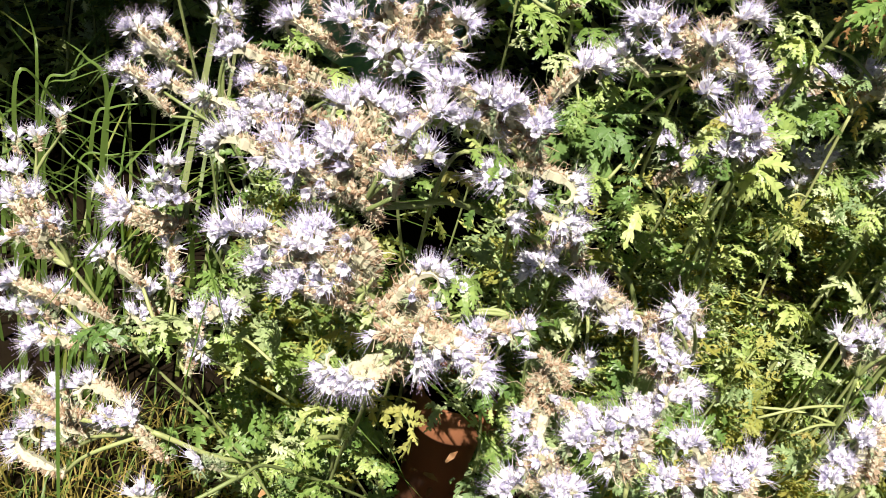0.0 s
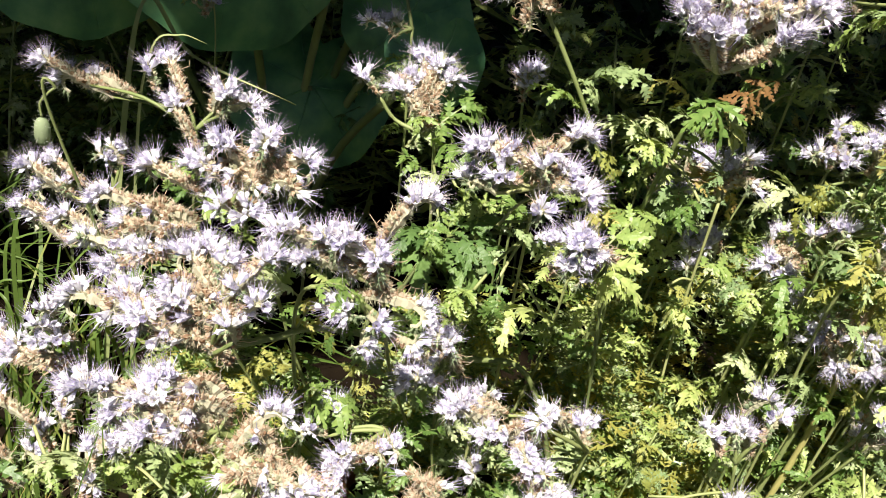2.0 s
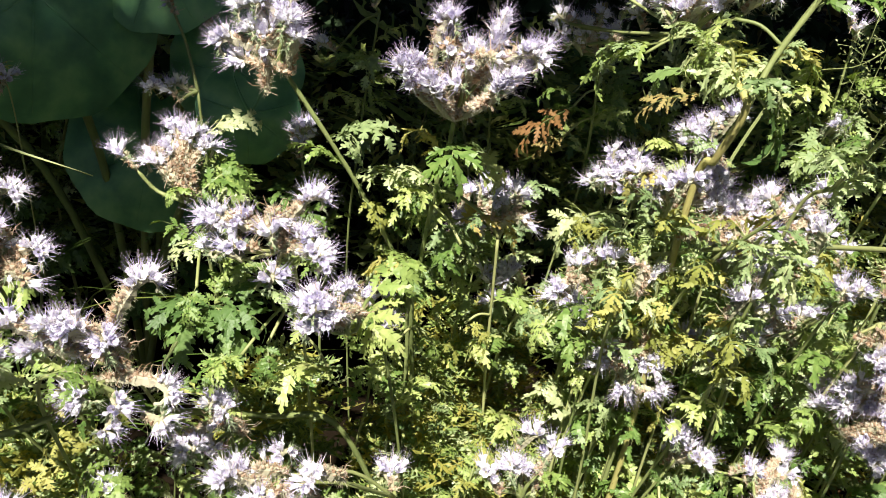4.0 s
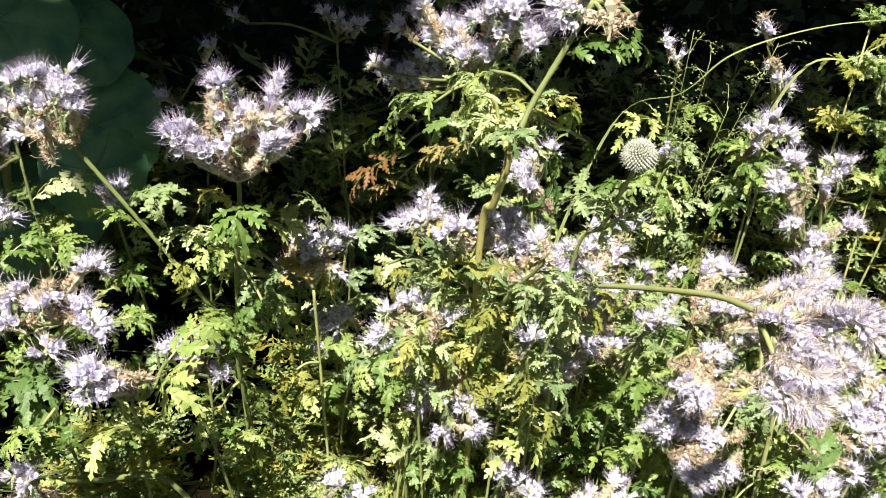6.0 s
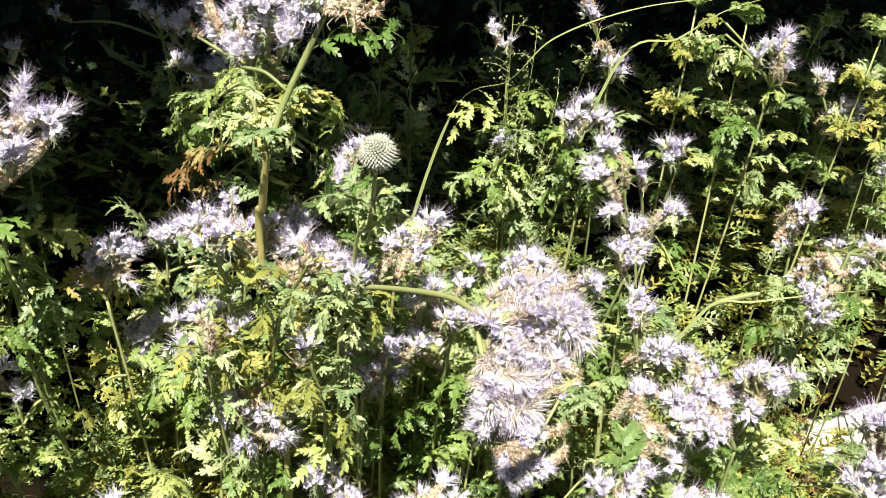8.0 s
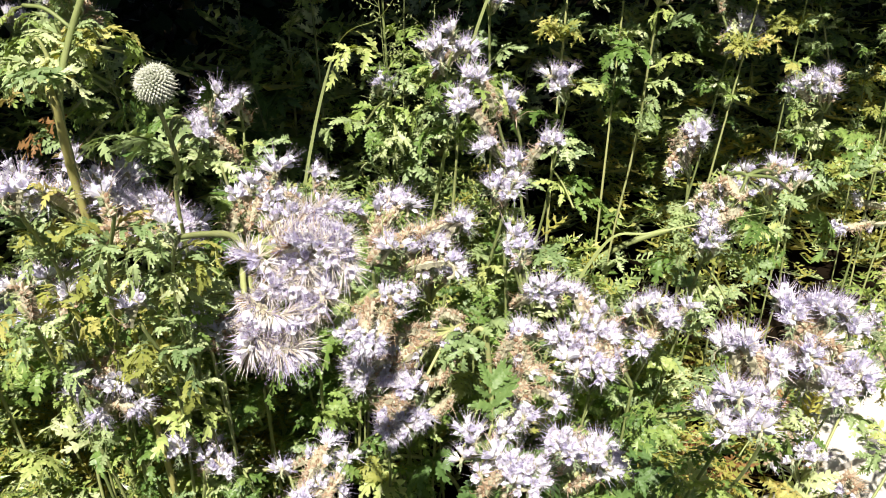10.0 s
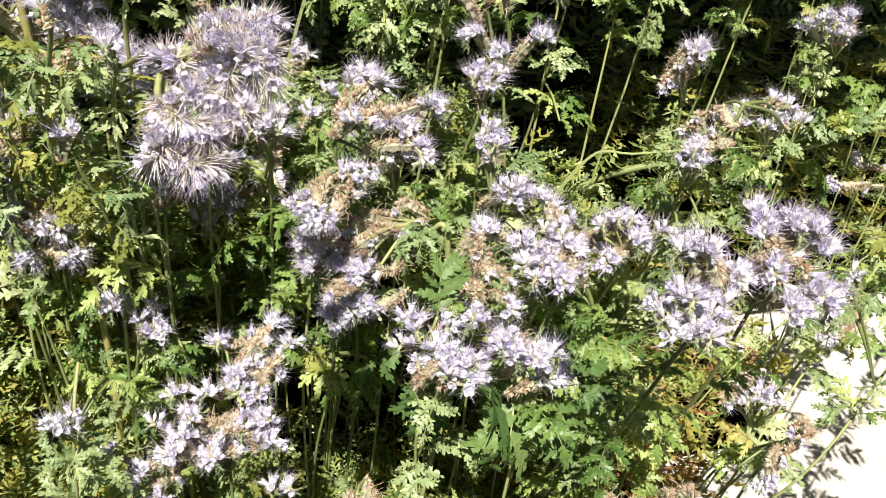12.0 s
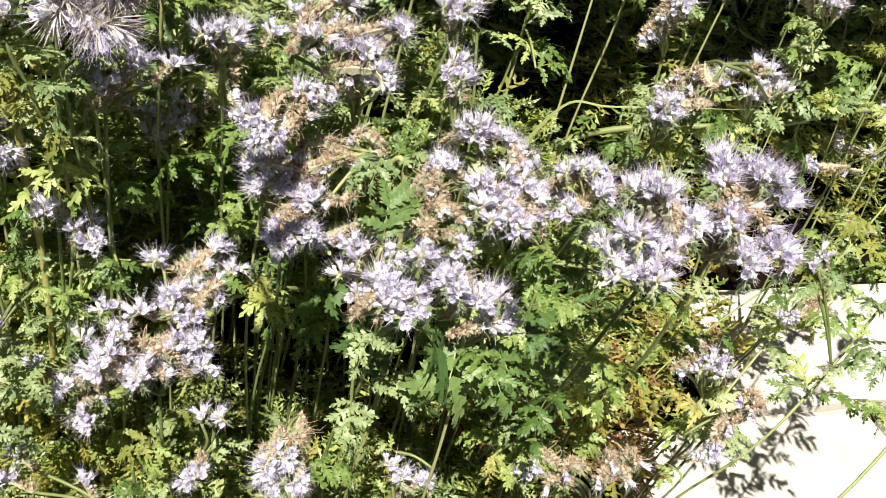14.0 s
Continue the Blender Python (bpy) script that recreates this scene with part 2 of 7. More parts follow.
def cyme_mesh(kind, seed):
    """A scorpioid flower branch from the origin up z, curling towards x. Returns the mesh and the places of its open florets."""
    rnd = random.Random(seed)
    s = Shape([STEM, SPENT, CALYX, BUD, PETAL_I, STAMEN, CREAM])
    length = {"brush": 0.034, "finger": 0.050, "spent": 0.036, "pompom": 0.024, "bud": 0.026}[kind]
    turn0, bend, coil = {"brush": (0.0, 0.8, 2.4), "finger": (0.05, 0.7, 3.2), "spent": (0.0, 0.5, 3.4), "pompom": (0.0, 0.7, 2.6), "bud": (0.0, 0.8, 4.6)}[kind]
    steps, p, line = 26, Vector((0, 0, 0)), []
    for i in range(steps + 1):
        u = i / steps
        th = turn0 + bend * u + coil * max(0.0, (u - 0.55) / 0.45) ** 1.5 + rnd.uniform(-0.03, 0.03)
        d = Vector((math.sin(th), 0, math.cos(th)))
        line.append((p.copy(), d))
        p = p + d * (length / steps)
    body = {"brush": 0.0022, "finger": 0.0036, "spent": 0.0030, "pompom": 0.0014, "bud": 0.0018}[kind]
    s.tube([q for q, _ in line[::2]], [0.0011 + body * math.sin(math.pi * min(1, i / steps * 1.15)) ** 2 * (0.6 + 0.4 * (i // 2 % 2)) for i in range(0, steps + 1, 2)], 5, 2)
    places = []
    first, last = {"brush": (0.40, 0.92), "finger": (0.64, 0.84), "spent": (0.86, 0.90), "pompom": (0.50, 0.82), "bud": (0.62, 0.70)}[kind]
    count = {"brush": 22, "finger": 40, "spent": 36, "pompom": 14, "bud": 26}[kind]
    for k in range(count):
        u = 0.06 + 0.93 * k / (count - 1)
        i = min(steps, int(u * steps))
        q, d = line[i]
        side = 1 if k % 2 else -1
        out = Vector((-d.z, 0, d.x))                       # convex, upper side
        way = (out * rnd.uniform(0.75, 1.0) + Vector((0, side * rnd.uniform(0.35, 0.8), 0)) + d * rnd.uniform(0.0, 0.45)).normalized()
        if kind == "brush":   # long cream hairs all along
            for _ in range(11):
                w = (way * 0.9 + d * 0.5 + Vector((rnd.uniform(-1, 1), rnd.uniform(-1, 1), rnd.uniform(-1, 1))) * 0.55).normalized()
                s.spike(q + way * 0.001, q + w * rnd.uniform(0.007, 0.014), 0.00036, 6 if rnd.random() < 0.75 else 5)
            if k % 2:
                continue
        if first <= u <= last:
            places.append((q + way * 0.0022, way, rnd.uniform(0.62, 0.86)))
            for _ in range(2):   # half-open bells beside it
                w = (way + Vector((rnd.uniform(-1, 1), rnd.uniform(-1, 1), rnd.uniform(-1, 1))) * 0.75).normalized()
                s.spindle(q + w * 0.001, q + w * rnd.uniform(0.0065, 0.0085), 0.0017, 4, 4, 0.75)
                for _ in range(3):
                    v = (w + Vector((rnd.uniform(-1, 1), rnd.uniform(-1, 1), rnd.uniform(-1, 1))) * 0.3).normalized()
                    s.spike(q + w * 0.005, q + w * 0.004 + v * rnd.uniform(0.007, 0.011), 0.00022, 5)
            s.spindle(q, q + way * 0.0045, 0.0012, 4, 2)
        elif u > last:
            s.spindle(q, q + way * (0.0055 * (1.15 - u * 0.5)), 0.0011, 4, 3)
            for _ in range(4):
                w = (way + Vector((rnd.uniform(-1, 1), rnd.uniform(-1, 1), rnd.uniform(-1, 1))) * 0.7).normalized()
                s.spike(q + way * 0.002, q + way * 0.002 + w * rnd.uniform(0.003, 0.0055), 0.00022, 3)
        else:
            ln = rnd.uniform(0.0046, 0.0066)
            green = kind == "bud" or (kind == "pompom" and rnd.random() < 0.4)
            m = 3 if green else (2 if rnd.random() < 0.18 else 1)
            s.spindle(q, q + way * ln, rnd.uniform(0.0013, 0.0018), 4, m, 0.6)
            w = (way + Vector((rnd.uniform(-1, 1), rnd.uniform(-1, 1), rnd.uniform(-1, 1))) * 0.5).normalized()
            s.spindle(q, q + w * ln * 0.95, rnd.uniform(0.0011, 0.0016), 4, 2 if rnd.random() < 0.3 else m)
            for _ in range(8):
                w = (way + Vector((rnd.uniform(-1, 1), rnd.uniform(-1, 1), rnd.uniform(-1, 1))) * 0.7).normalized()
                s.spike(q + way * 0.001, q + w * rnd.uniform(0.005, 0.0078), 0.0003, 2 if rnd.random() < 0.35 else (3 if green else 1))
            if kind in ("finger", "spent"):   # velvety back of the arm
                for _ in range(3):
                    w = (-out * rnd.uniform(0.2, 1.0) + Vector((0, rnd.uniform(-1, 1), 0)) + d * rnd.uniform(-0.2, 0.5)).normalized()
                    s.spike(q + w * 0.001, q + w * (0.0022 + body * rnd.uniform(0.9, 1.3)), 0.00026, 2)
            if not green and rnd.random() < 0.25:   # shrivelled filaments
                w = (way + Vector((rnd.uniform(-1, 1), rnd.uniform(-1, 1), rnd.uniform(-1, 1))) * 0.6).normalized()
                s.tube([q + way * ln * 0.7, q + w * 0.010, q + w * 0.012 + Vector((rnd.uniform(-1, 1), rnd.uniform(-1, 1), rnd.uniform(-1, 1))) * 0.003], (0.0002, 0.0002, 0.00015), 3, 1, False)
    centre = sum((q for q, _, _ in places), Vector()) / max(1, len(places))
    return s.mesh(kind + "_cyme"), places, centre


CYMES = {k: [cyme_mesh(k, 10 * n + j) for j in range(4)] for n, k in enumerate(("finger", "spent", "pompom", "bud", "brush"))}


def ball_head(seed):
    """A round, pale, densely bristled head, its stalk below at the origin."""
    rnd = random.Random(seed)
    s = Shape([STEM, WOOL, BUD])
    c = Vector((0, 0, 0.010))
    s.spindle((0, 0, -0.001), (0, 0, 0.0195), 0.0075, 8, 2, 0.55)
    for k in range(330):
        z = 1 - 1.75 * (k + 0.5) / 330
        a, r = 2.39996 * k, math.sqrt(1 - z * z)
        d = Vector((r * math.cos(a), r * math.sin(a), z))
        s.spindle(c + d * 0.005, c + d * rnd.uniform(0.0104, 0.0116), 0.0010, 4, 1, 0.8)
        s.spike(c + d * 0.009, c + d * 0.0128 + Vector((rnd.uniform(-1, 1), rnd.uniform(-1, 1), rnd.uniform(-1, 1))) * 0.001, 0.0002, 1)
    return s.mesh("ball_cyme"), [], c


CYMES["ball"] = [ball_head(3)]


def leaf_mesh(seed, mat, length=0.085, pairs=6, wide=0.027, droop=0.9, lobe=0.46, fill=0.36, lift=0.35):
    """A feathery, twice-divided leaf: its base at the origin, growing along x."""
    rnd = random.Random(seed)
    s = Shape([mat, STEM])
    n, p, line = 14, Vector((0, 0, 0)), []
    sway = rnd.uniform(-0.35, 0.35)
    for i in range(n + 1):
        u = i / n
        a, b = lift - droop * u * u * 1.3, sway * u
        d = Vector((math.cos(a) * math.cos(b), math.cos(a) * math.sin(b), math.sin(a)))
        line.append((p.copy(), d))
        p = p + d * (length / n)
    s.tube([q for q, _ in line[::2]], [0.0011 * (1 - 0.7 * i / n) for i in range(0, n + 1, 2)], 3, 1)

    def blade(root, along, flat, ln, w):
        """One leaflet: ovate, cut into blunt notched lobes, ruffled and bent down along its length."""
        acr = flat.cross(along).normalized()
        curl, twist, bow = rnd.uniform(0.15, 0.95), rnd.uniform(-0.7, 0.7), rnd.uniform(-0.28, 0.28)
        acr = (acr * math.cos(twist) + flat * math.sin(twist)).normalized()
        flat = along.cross(acr) if along.cross(acr).dot(flat) > 0 else acr.cross(along)
        seg, spine, pts, faces = 4, [], [], []

        def prof(u):
            return math.sin(math.pi * (0.16 + 0.74 * u)) ** 0.8

        for j in range(seg + 1):
            u = j / seg
            c = root + along * ln * u - flat * (ln * curl * u * u * 0.75) + acr * (ln * bow * u * u)
            hw = w * fill * prof(u)
            spine.append((c, hw))
            pts += [c - acr * hw + flat * hw * 0.35, c + acr * hw + flat * hw * 0.35]
        for j in range(seg):
            faces.append((2 * j, 2 * j + 1, 2 * j + 3, 2 * j + 2))
        for j in range(seg):
            for sd in (-1, 1):
                u = (j + 0.5) / seg
                c0, c1, hw = spine[j][0], spine[j + 1][0], spine[j][1]
                run = c1 - c0
                edge = acr * sd * hw * 0.8 + flat * hw * 0.3
                ext = w * lobe * 2.1 * rnd.uniform(0.7, 1.2) * prof(u)
                way = (acr * sd + along * rnd.uniform(0.25, 0.8) + flat * rnd.uniform(-0.85, 0.35)).normalized()
                p0, p1 = c0 + edge + run * 0.02, c0 + edge + run * 0.90
                mid = (p0 + p1) * 0.5
                dip = flat * ext * rnd.uniform(-0.22, 0.12)
                o = len(pts)
                pts += [p0, p0.lerp(mid, 0.25) + way * ext * 0.55, mid - run * 0.20 + way * ext * 0.98 + dip, mid + way * ext * 0.74,
                        mid + run * 0.16 + way * ext * 1.06 + dip * 0.6, mid + run * 0.34 + way * ext * 0.5, p1]
                fc = [(0, 1, 5, 6), (1, 2, 3), (1, 3, 5), (3, 4, 5)]
                faces += [tuple(o + i for i in (q if sd < 0 else q[::-1])) for q in fc]
        o = len(pts)
        e, hw = spine[-1]
        tip = (spine[-1][0] - spine[-2][0]).normalized()
        pts += [e + tip * w * 0.30 + acr * w * 0.30, e + tip * w * 0.62 - flat * w * 0.15, e + tip * w * 0.30 - acr * w * 0.30]
        faces.append((2 * seg, o + 2, o + 1, o, 2 * seg + 1))
        s.add(pts, faces, 0)

    for k in range(pairs):
        u = 0.16 + 0.78 * (k + 0.3) / pairs
        i = min(n, int(u * n))
        q, d = line[i]
        side_way = Vector((0, 0, 1)).cross(d).normalized()
        up = d.cross(side_way)
        size = wide * (0.45 + 0.75 * math.sin(math.pi * (0.18 + 0.74 * u)))
        for sd in (-1, 1):
            ang = radians(rnd.uniform(42, 82) - 22 * u)
            along = (d * math.cos(ang) + side_way * sd * math.sin(ang) + up * rnd.uniform(-0.25, 0.5)).normalized()
            flat = (up - along * up.dot(along)).normalized()
            long_side = size * rnd.uniform(0.62, 1.15)
            blade(q + d * rnd.uniform(-0.004, 0.004), along, flat, long_side, long_side * rnd.uniform(0.24, 0.33))
    q, d = line[-1]
    sw = Vector((0, 0, 1)).cross(d).normalized()
    blade(q, d, d.cross(sw), wide * 0.7, wide * 0.30)
    return s.mesh("leaf")


GREEN_LEAVES = [leaf_mesh(1, LEAF, 0.080, 6, 0.023, 1.0), leaf_mesh(2, LEAF, 0.088, 7, 0.021, 1.6), leaf_mesh(3, LEAF, 0.066, 6, 0.020, 0.6), leaf_mesh(4, LEAF_PALE, 0.076, 7, 0.019, 1.2, 0.46, 0.30), leaf_mesh(5, LEAF, 0.090, 6, 0.025, 1.8, 0.45, 0.38), leaf_mesh(6, LEAF_PALE, 0.080, 6, 0.022, 2.0), leaf_mesh(7, LEAF, 0.074, 6, 0.022, 2.3, 0.44, 0.36), leaf_mesh(8, LEAF, 0.070, 5, 0.024, 1.3, 0.46, 0.40)]
FINE_LEAVES = [leaf_mesh(11, LEAF_PALE, 0.066, 7, 0.017, 0.8, 0.50, 0.26), leaf_mesh(12, LEAF, 0.062, 7, 0.016, 1.4, 0.50, 0.28), leaf_mesh(13, LEAF_PALE, 0.070, 7, 0.018, 1.9, 0.50, 0.26), leaf_mesh(14, LEAF, 0.058, 6, 0.016, 2.2, 0.50, 0.28)]
YELLOW_LEAVES = [leaf_mesh(21, LEAF_YELLOW, 0.070, 7, 0.017, 1.5, 0.5, 0.24), leaf_mesh(22, LEAF_YELLOW, 0.080, 7, 0.018, 2.0, 0.45, 0.26), leaf_mesh(23, LEAF_YELLOW, 0.064, 6, 0.018, 2.5, 0.48, 0.28)]
RED_LEAVES = [leaf_mesh(31, LEAF_RED, 0.075, 7, 0.019, 0.8, 0.36, 0.26)]
WILTED_LEAVES = [leaf_mesh(51, LEAF_PALE, 0.062, 6, 0.015, 2.6, 0.30, 0.42), leaf_mesh(52, LEAF_YELLOW, 0.058, 6, 0.014, 3.0, 0.30, 0.42), leaf_mesh(53, LEAF_PALE, 0.066, 7, 0.014, 2.2, 0.32, 0.40)]
BROAD_LEAVES = [leaf_mesh(41, LEAF_LOBED, 0.098, 5, 0.032, 0.9, 0.38, 0.50), leaf_mesh(42, LEAF_LOBED, 0.095, 5, 0.031, 1.4, 0.38, 0.50), leaf_mesh(43, LEAF_LOBED, 0.090, 4, 0.034, 1.1, 0.36, 0.55)]


def bezier_line(knots, n):
    """A smooth line through the knots."""
    k = [Vector(p) for p in knots]
    k = [k[0] * 2 - k[1]] + k + [k[-1] * 2 - k[-2]]
    line = []
    for i in range(1, len(k) - 2):
        a, b, c, d = k[i - 1], k[i], k[i + 1], k[i + 2]
        for j in range(n):
            t = j / n
            line.append(0.5 * ((2 * b) + (c - a) * t + (2 * a - 5 * b + 4 * c - d) * t * t + (3 * b - a - 3 * c + d) * t ** 3))
    line.append(k[-2])
    return line


def hairy_stem(s, line, r0, r1, rnd, mat=0, hair_mat=0, hairs=2):
    n = len(line) - 1
    rad = [(r0 + (r1 - r0) * i / n) * rnd.uniform(0.92, 1.08) for i in range(n + 1)]
    s.tube(line, rad, 7, mat)
    for i in range(n):
        for _ in range(hairs):
            w = Vector((rnd.uniform(-1, 1), rnd.uniform(-1, 1), rnd.uniform(-0.3, 0.6))).normalized()
            q = line[i].lerp(line[i + 1], rnd.random())
            s.spike(q, q + w * (rad[i] + rnd.uniform(0.0012, 0.0028)), 0.00014, hair_mat)


def add_leaf(root, me, at, heading, rise, size, rnd):
    m = Matrix.Translation(at) @ pose(0, 0, 0, rnd.uniform(-25, 25), -rise, heading) @ Matrix.Diagonal((size, size, size, 1))
    part("leaf", me, root, m)


# ---- the flowering plants ----
A = "tall phacelia with pale lavender curled flower heads, feathery leaves"
MATURE = "phacelia with tan spent flower rows and lavender tips"
SHADE = "phacelia in the shade with bluish lavender flowers"
YOUNG = "young phacelia with grey-green hairy flower buds"
NEAR = "phacelia head with long lilac stamens on a leaning stem"
WILTED = "wilting phacelia with drooping pale yellow-green leaves"
WITHERED = "withered phacelia with brown seed heads"
COUNT, LINES = [0], []


def plant(label, foot, via, node, thick=1.0, leaves=5, fingers=(), pompoms=(), spent=(), buds=(), balls=()):
    COUNT[0] += 1
    rnd = random.Random(500 + COUNT[0])
    base = Vector((foot[0], foot[1], 0))
    root = tagged(new("phacelia_plant"), label, "flower", "phacelia flowers in the bed")
    root.location = base
    node_at = Vector(node) - base
    low = Vector(via[-1]) - base if via else node_at
    knots = [Vector((0, 0, -0.01)), Vector((low.x * 0.35 + rnd.uniform(-0.02, 0.02), low.y * 0.35 + rnd.uniform(-0.02, 0.02), low.z * 0.5))]
    knots += [Vector(v) - base for v in reversed(via)] + [node_at]
    if not via:
        knots.insert(2, knots[1].lerp(node_at, 0.55) + Vector((rnd.uniform(-1, 1), rnd.uniform(-1, 1), 0)) * 0.012)
    line = bezier_line(knots, 9)
    s = Shape([STEM, BUD, STEM_WOODY])
    LINES.append((root, base, line))
    hairy_stem(s, line, (0.0018 if thick > 1.05 else 0.0012) * thick, (0.0014 if thick > 1.05 else 0.0012) * thick, rnd, 2 if 1.4 < thick < 2 else 0, 1, 4 if thick < 1.15 else 9)
    jobs = [("finger", p) for p in fingers] + [("finger" if label in (A, MATURE) and len(pompoms) > 3 and rnd.random() < (0.45 if base.x < 0.35 else 0.25) else "pompom", p) for p in pompoms if len(pompoms) < 4 or rnd.random() < (0.42 if 0.08 < base.x < 0.25 and base.y < 0.45 else 0.78)] + [("spent", p) for p in spent] + [("bud", p) for p in buds] + [("ball", p) for p in balls]
    if label == NEAR and thick > 1:   # the head nearest to the path
        jobs = [("brush" if kind in ("finger", "pompom") else kind, p) for kind, p in jobs if kind != "pompom" or rnd.random() < 0.8]
    placed = []
    for kind, tip in jobs:
        tip = Vector(tip) - base
        gap = tip - node_at
        way = gap.normalized() * (1.0 if kind in ("finger", "spent", "brush") else 0.6) + Vector((0, -0.05, 0.45)) + Vector((rnd.uniform(-1, 1), rnd.uniform(-1, 1), rnd.uniform(-1, 1))) * 0.22
        way.normalize()
        me, places, centre = rnd.choice(CYMES[kind])
        size = rnd.uniform(0.88, 1.12) * {"ball": 0.8, "brush": 0.85}.get(kind, 1)
        outward = Vector((gap.x, gap.y, 0)) + Vector((rnd.uniform(-1, 1), rnd.uniform(-1, 1), 0)) * 0.02
        turn = axes(way, outward)
        at = tip - (turn.to_3x3() @ centre) * size
        m = Matrix.Translation(at) @ turn @ Matrix.Diagonal((size, size, size, 1))
        placed.append((kind, me, places, m, at))
        start = line[-1] if (at - line[-1]).length < 0.16 else min(line, key=lambda q: (q - at).length)
        run = (line[-1] - line[-4]).normalized() if start is line[-1] else Vector((0, 0, 1))
        mid = start.lerp(at, 0.45) + (run * 0.16 + Vector((0, 0, -0.05)) + Vector((rnd.uniform(-1, 1), rnd.uniform(-1, 1), 0)) * 0.08) * (at - start).length
        branch = bezier_line([start, mid, at + way * 0.001], 4)
        hairy_stem(s, branch, 0.0015, 0.0011, rnd, 0, 1, 2)
    part("stem", s.mesh("stem", True), root)
    for kind, me, places, m, at in placed:
        cyme = part({"brush": "flower_branch", "finger": "flower_branch", "pompom": "flower_branch", "spent": "seed_branch", "bud": "bud_branch", "ball": "bud_head"}[kind], me, root, m)
        for q, w, size in places:
            fm = Matrix.Translation(q) @ axes(w, Vector((rnd.uniform(-1, 1), rnd.uniform(-1, 1), rnd.uniform(-1, 1)))) @ Matrix.Diagonal((size, size, size, 1))
            part("floret", rnd.choice(BRUSH_FLORETS if label == NEAR else FLORETS), cyme, fm)
    low_leaf = 0.6 if 0.40 < base.x < 0.80 and base.y < 0.50 else 0.70 if base.y > 0.58 or base.x > 0.90 else 0.35   # bare lower stems where the bed is dark
    pool = GREEN_LEAVES + FINE_LEAVES
    if label == YOUNG:
        pool = FINE_LEAVES[::2]
    if label == WILTED:
        pool, low_leaf = WILTED_LEAVES, 0.70
    if label in (MATURE, WITHERED):
        pool = pool + YELLOW_LEAVES
    heading = rnd.uniform(0, 360)
    leaves = round(leaves * 1.35)
    for i in range(leaves):
        u = low_leaf + (0.95 - low_leaf) * (i + rnd.uniform(0, 0.6)) / max(1, leaves)
        q = line[min(len(line) - 1, int(u * (len(line) - 1)))]
        heading += 137 + rnd.uniform(-25, 25)
        add_leaf(root, rnd.choice(pool), q, heading, rnd.uniform(0, 35), rnd.uniform(0.45, 0.72), rnd)
    return root


def curled_arm(root, node, tip, seed):
    """A thick velvety arm that swings out below the head and up: spent rows inside, florets at its end."""
    rnd = random.Random(seed)
    s = Shape([CALYX, SPENT, CREAM, BUD])
    node, tip = Vector(node) - root.location, Vector(tip) - root.location
    gap = tip - node
    flat = Vector((gap.x, gap.y, 0))
    line = bezier_line([node, node + flat * 0.36 + Vector((0, 0, gap.z * 0.26)), node + flat * 0.74 + Vector((0, 0, gap.z * 0.60)), tip], 7)
    n = len(line) - 1
    rad = [0.0005 + 0.0021 * math.sin(math.pi * (0.12 + 0.86 * i / n)) for i in range(n + 1)]
    s.tube(line, rad, 8, 0)
    axis = Vector((0, 0, 1))
    places = []
    for i in range(2, n):
        d = (line[i + 1] - line[i - 1]).normalized()
        side = d.cross(-flat.normalized() + axis * 0.8).normalized()
        inner = side.cross(d).normalized()
        for k in range(11):
            q = line[i].lerp(line[i + 1], rnd.random())
            way = (inner * rnd.uniform(-0.1, 1.0) + side * rnd.uniform(-1.1, 1.1) + d * rnd.uniform(0, 0.5)).normalized()
            q = q + way * rad[i] * 0.8
            if i < n * 0.70:
                s.spindle(q, q + way * rnd.uniform(0.004, 0.006), 0.0013, 4, 1 if rnd.random() < 0.7 else 0, 0.6)
                for _ in range(5):
                    w = (way + Vector((rnd.uniform(-1, 1), rnd.uniform(-1, 1), rnd.uniform(-1, 1))) * 0.6).normalized()
                    s.spike(q, q + w * rnd.uniform(0.005, 0.008), 0.0003, 1 if rnd.random() < 0.6 else 2)
            elif k % 3 == 0:
                places.append((q, (way * 0.9 - inner * rnd.uniform(0, 0.9) + d * 0.7).normalized()))
        for _ in range(10):   # short hairs on the back
            w = (-inner * rnd.uniform(0, 1) + side * rnd.uniform(-1, 1) + d * 0.3).normalized()
            q = line[i].lerp(line[i + 1], rnd.random())
            s.spike(q + w * rad[i] * 0.9, q + w * (rad[i] + rnd.uniform(0.0010, 0.0020)), 0.00016, 3 if rnd.random() < 0.4 else 2)
    arm = part("flower_branch", s.mesh("curled_arm", True), root)
    for q, w in places:
        size = rnd.uniform(0.65, 0.9)
        part("floret", rnd.choice(FLORETS), arm, Matrix.Translation(q) @ axes(w, Vector((rnd.uniform(-1, 1), rnd.uniform(-1, 1), rnd.uniform(-1, 1)))) @ Matrix.Diagonal((size, size, size, 1)))


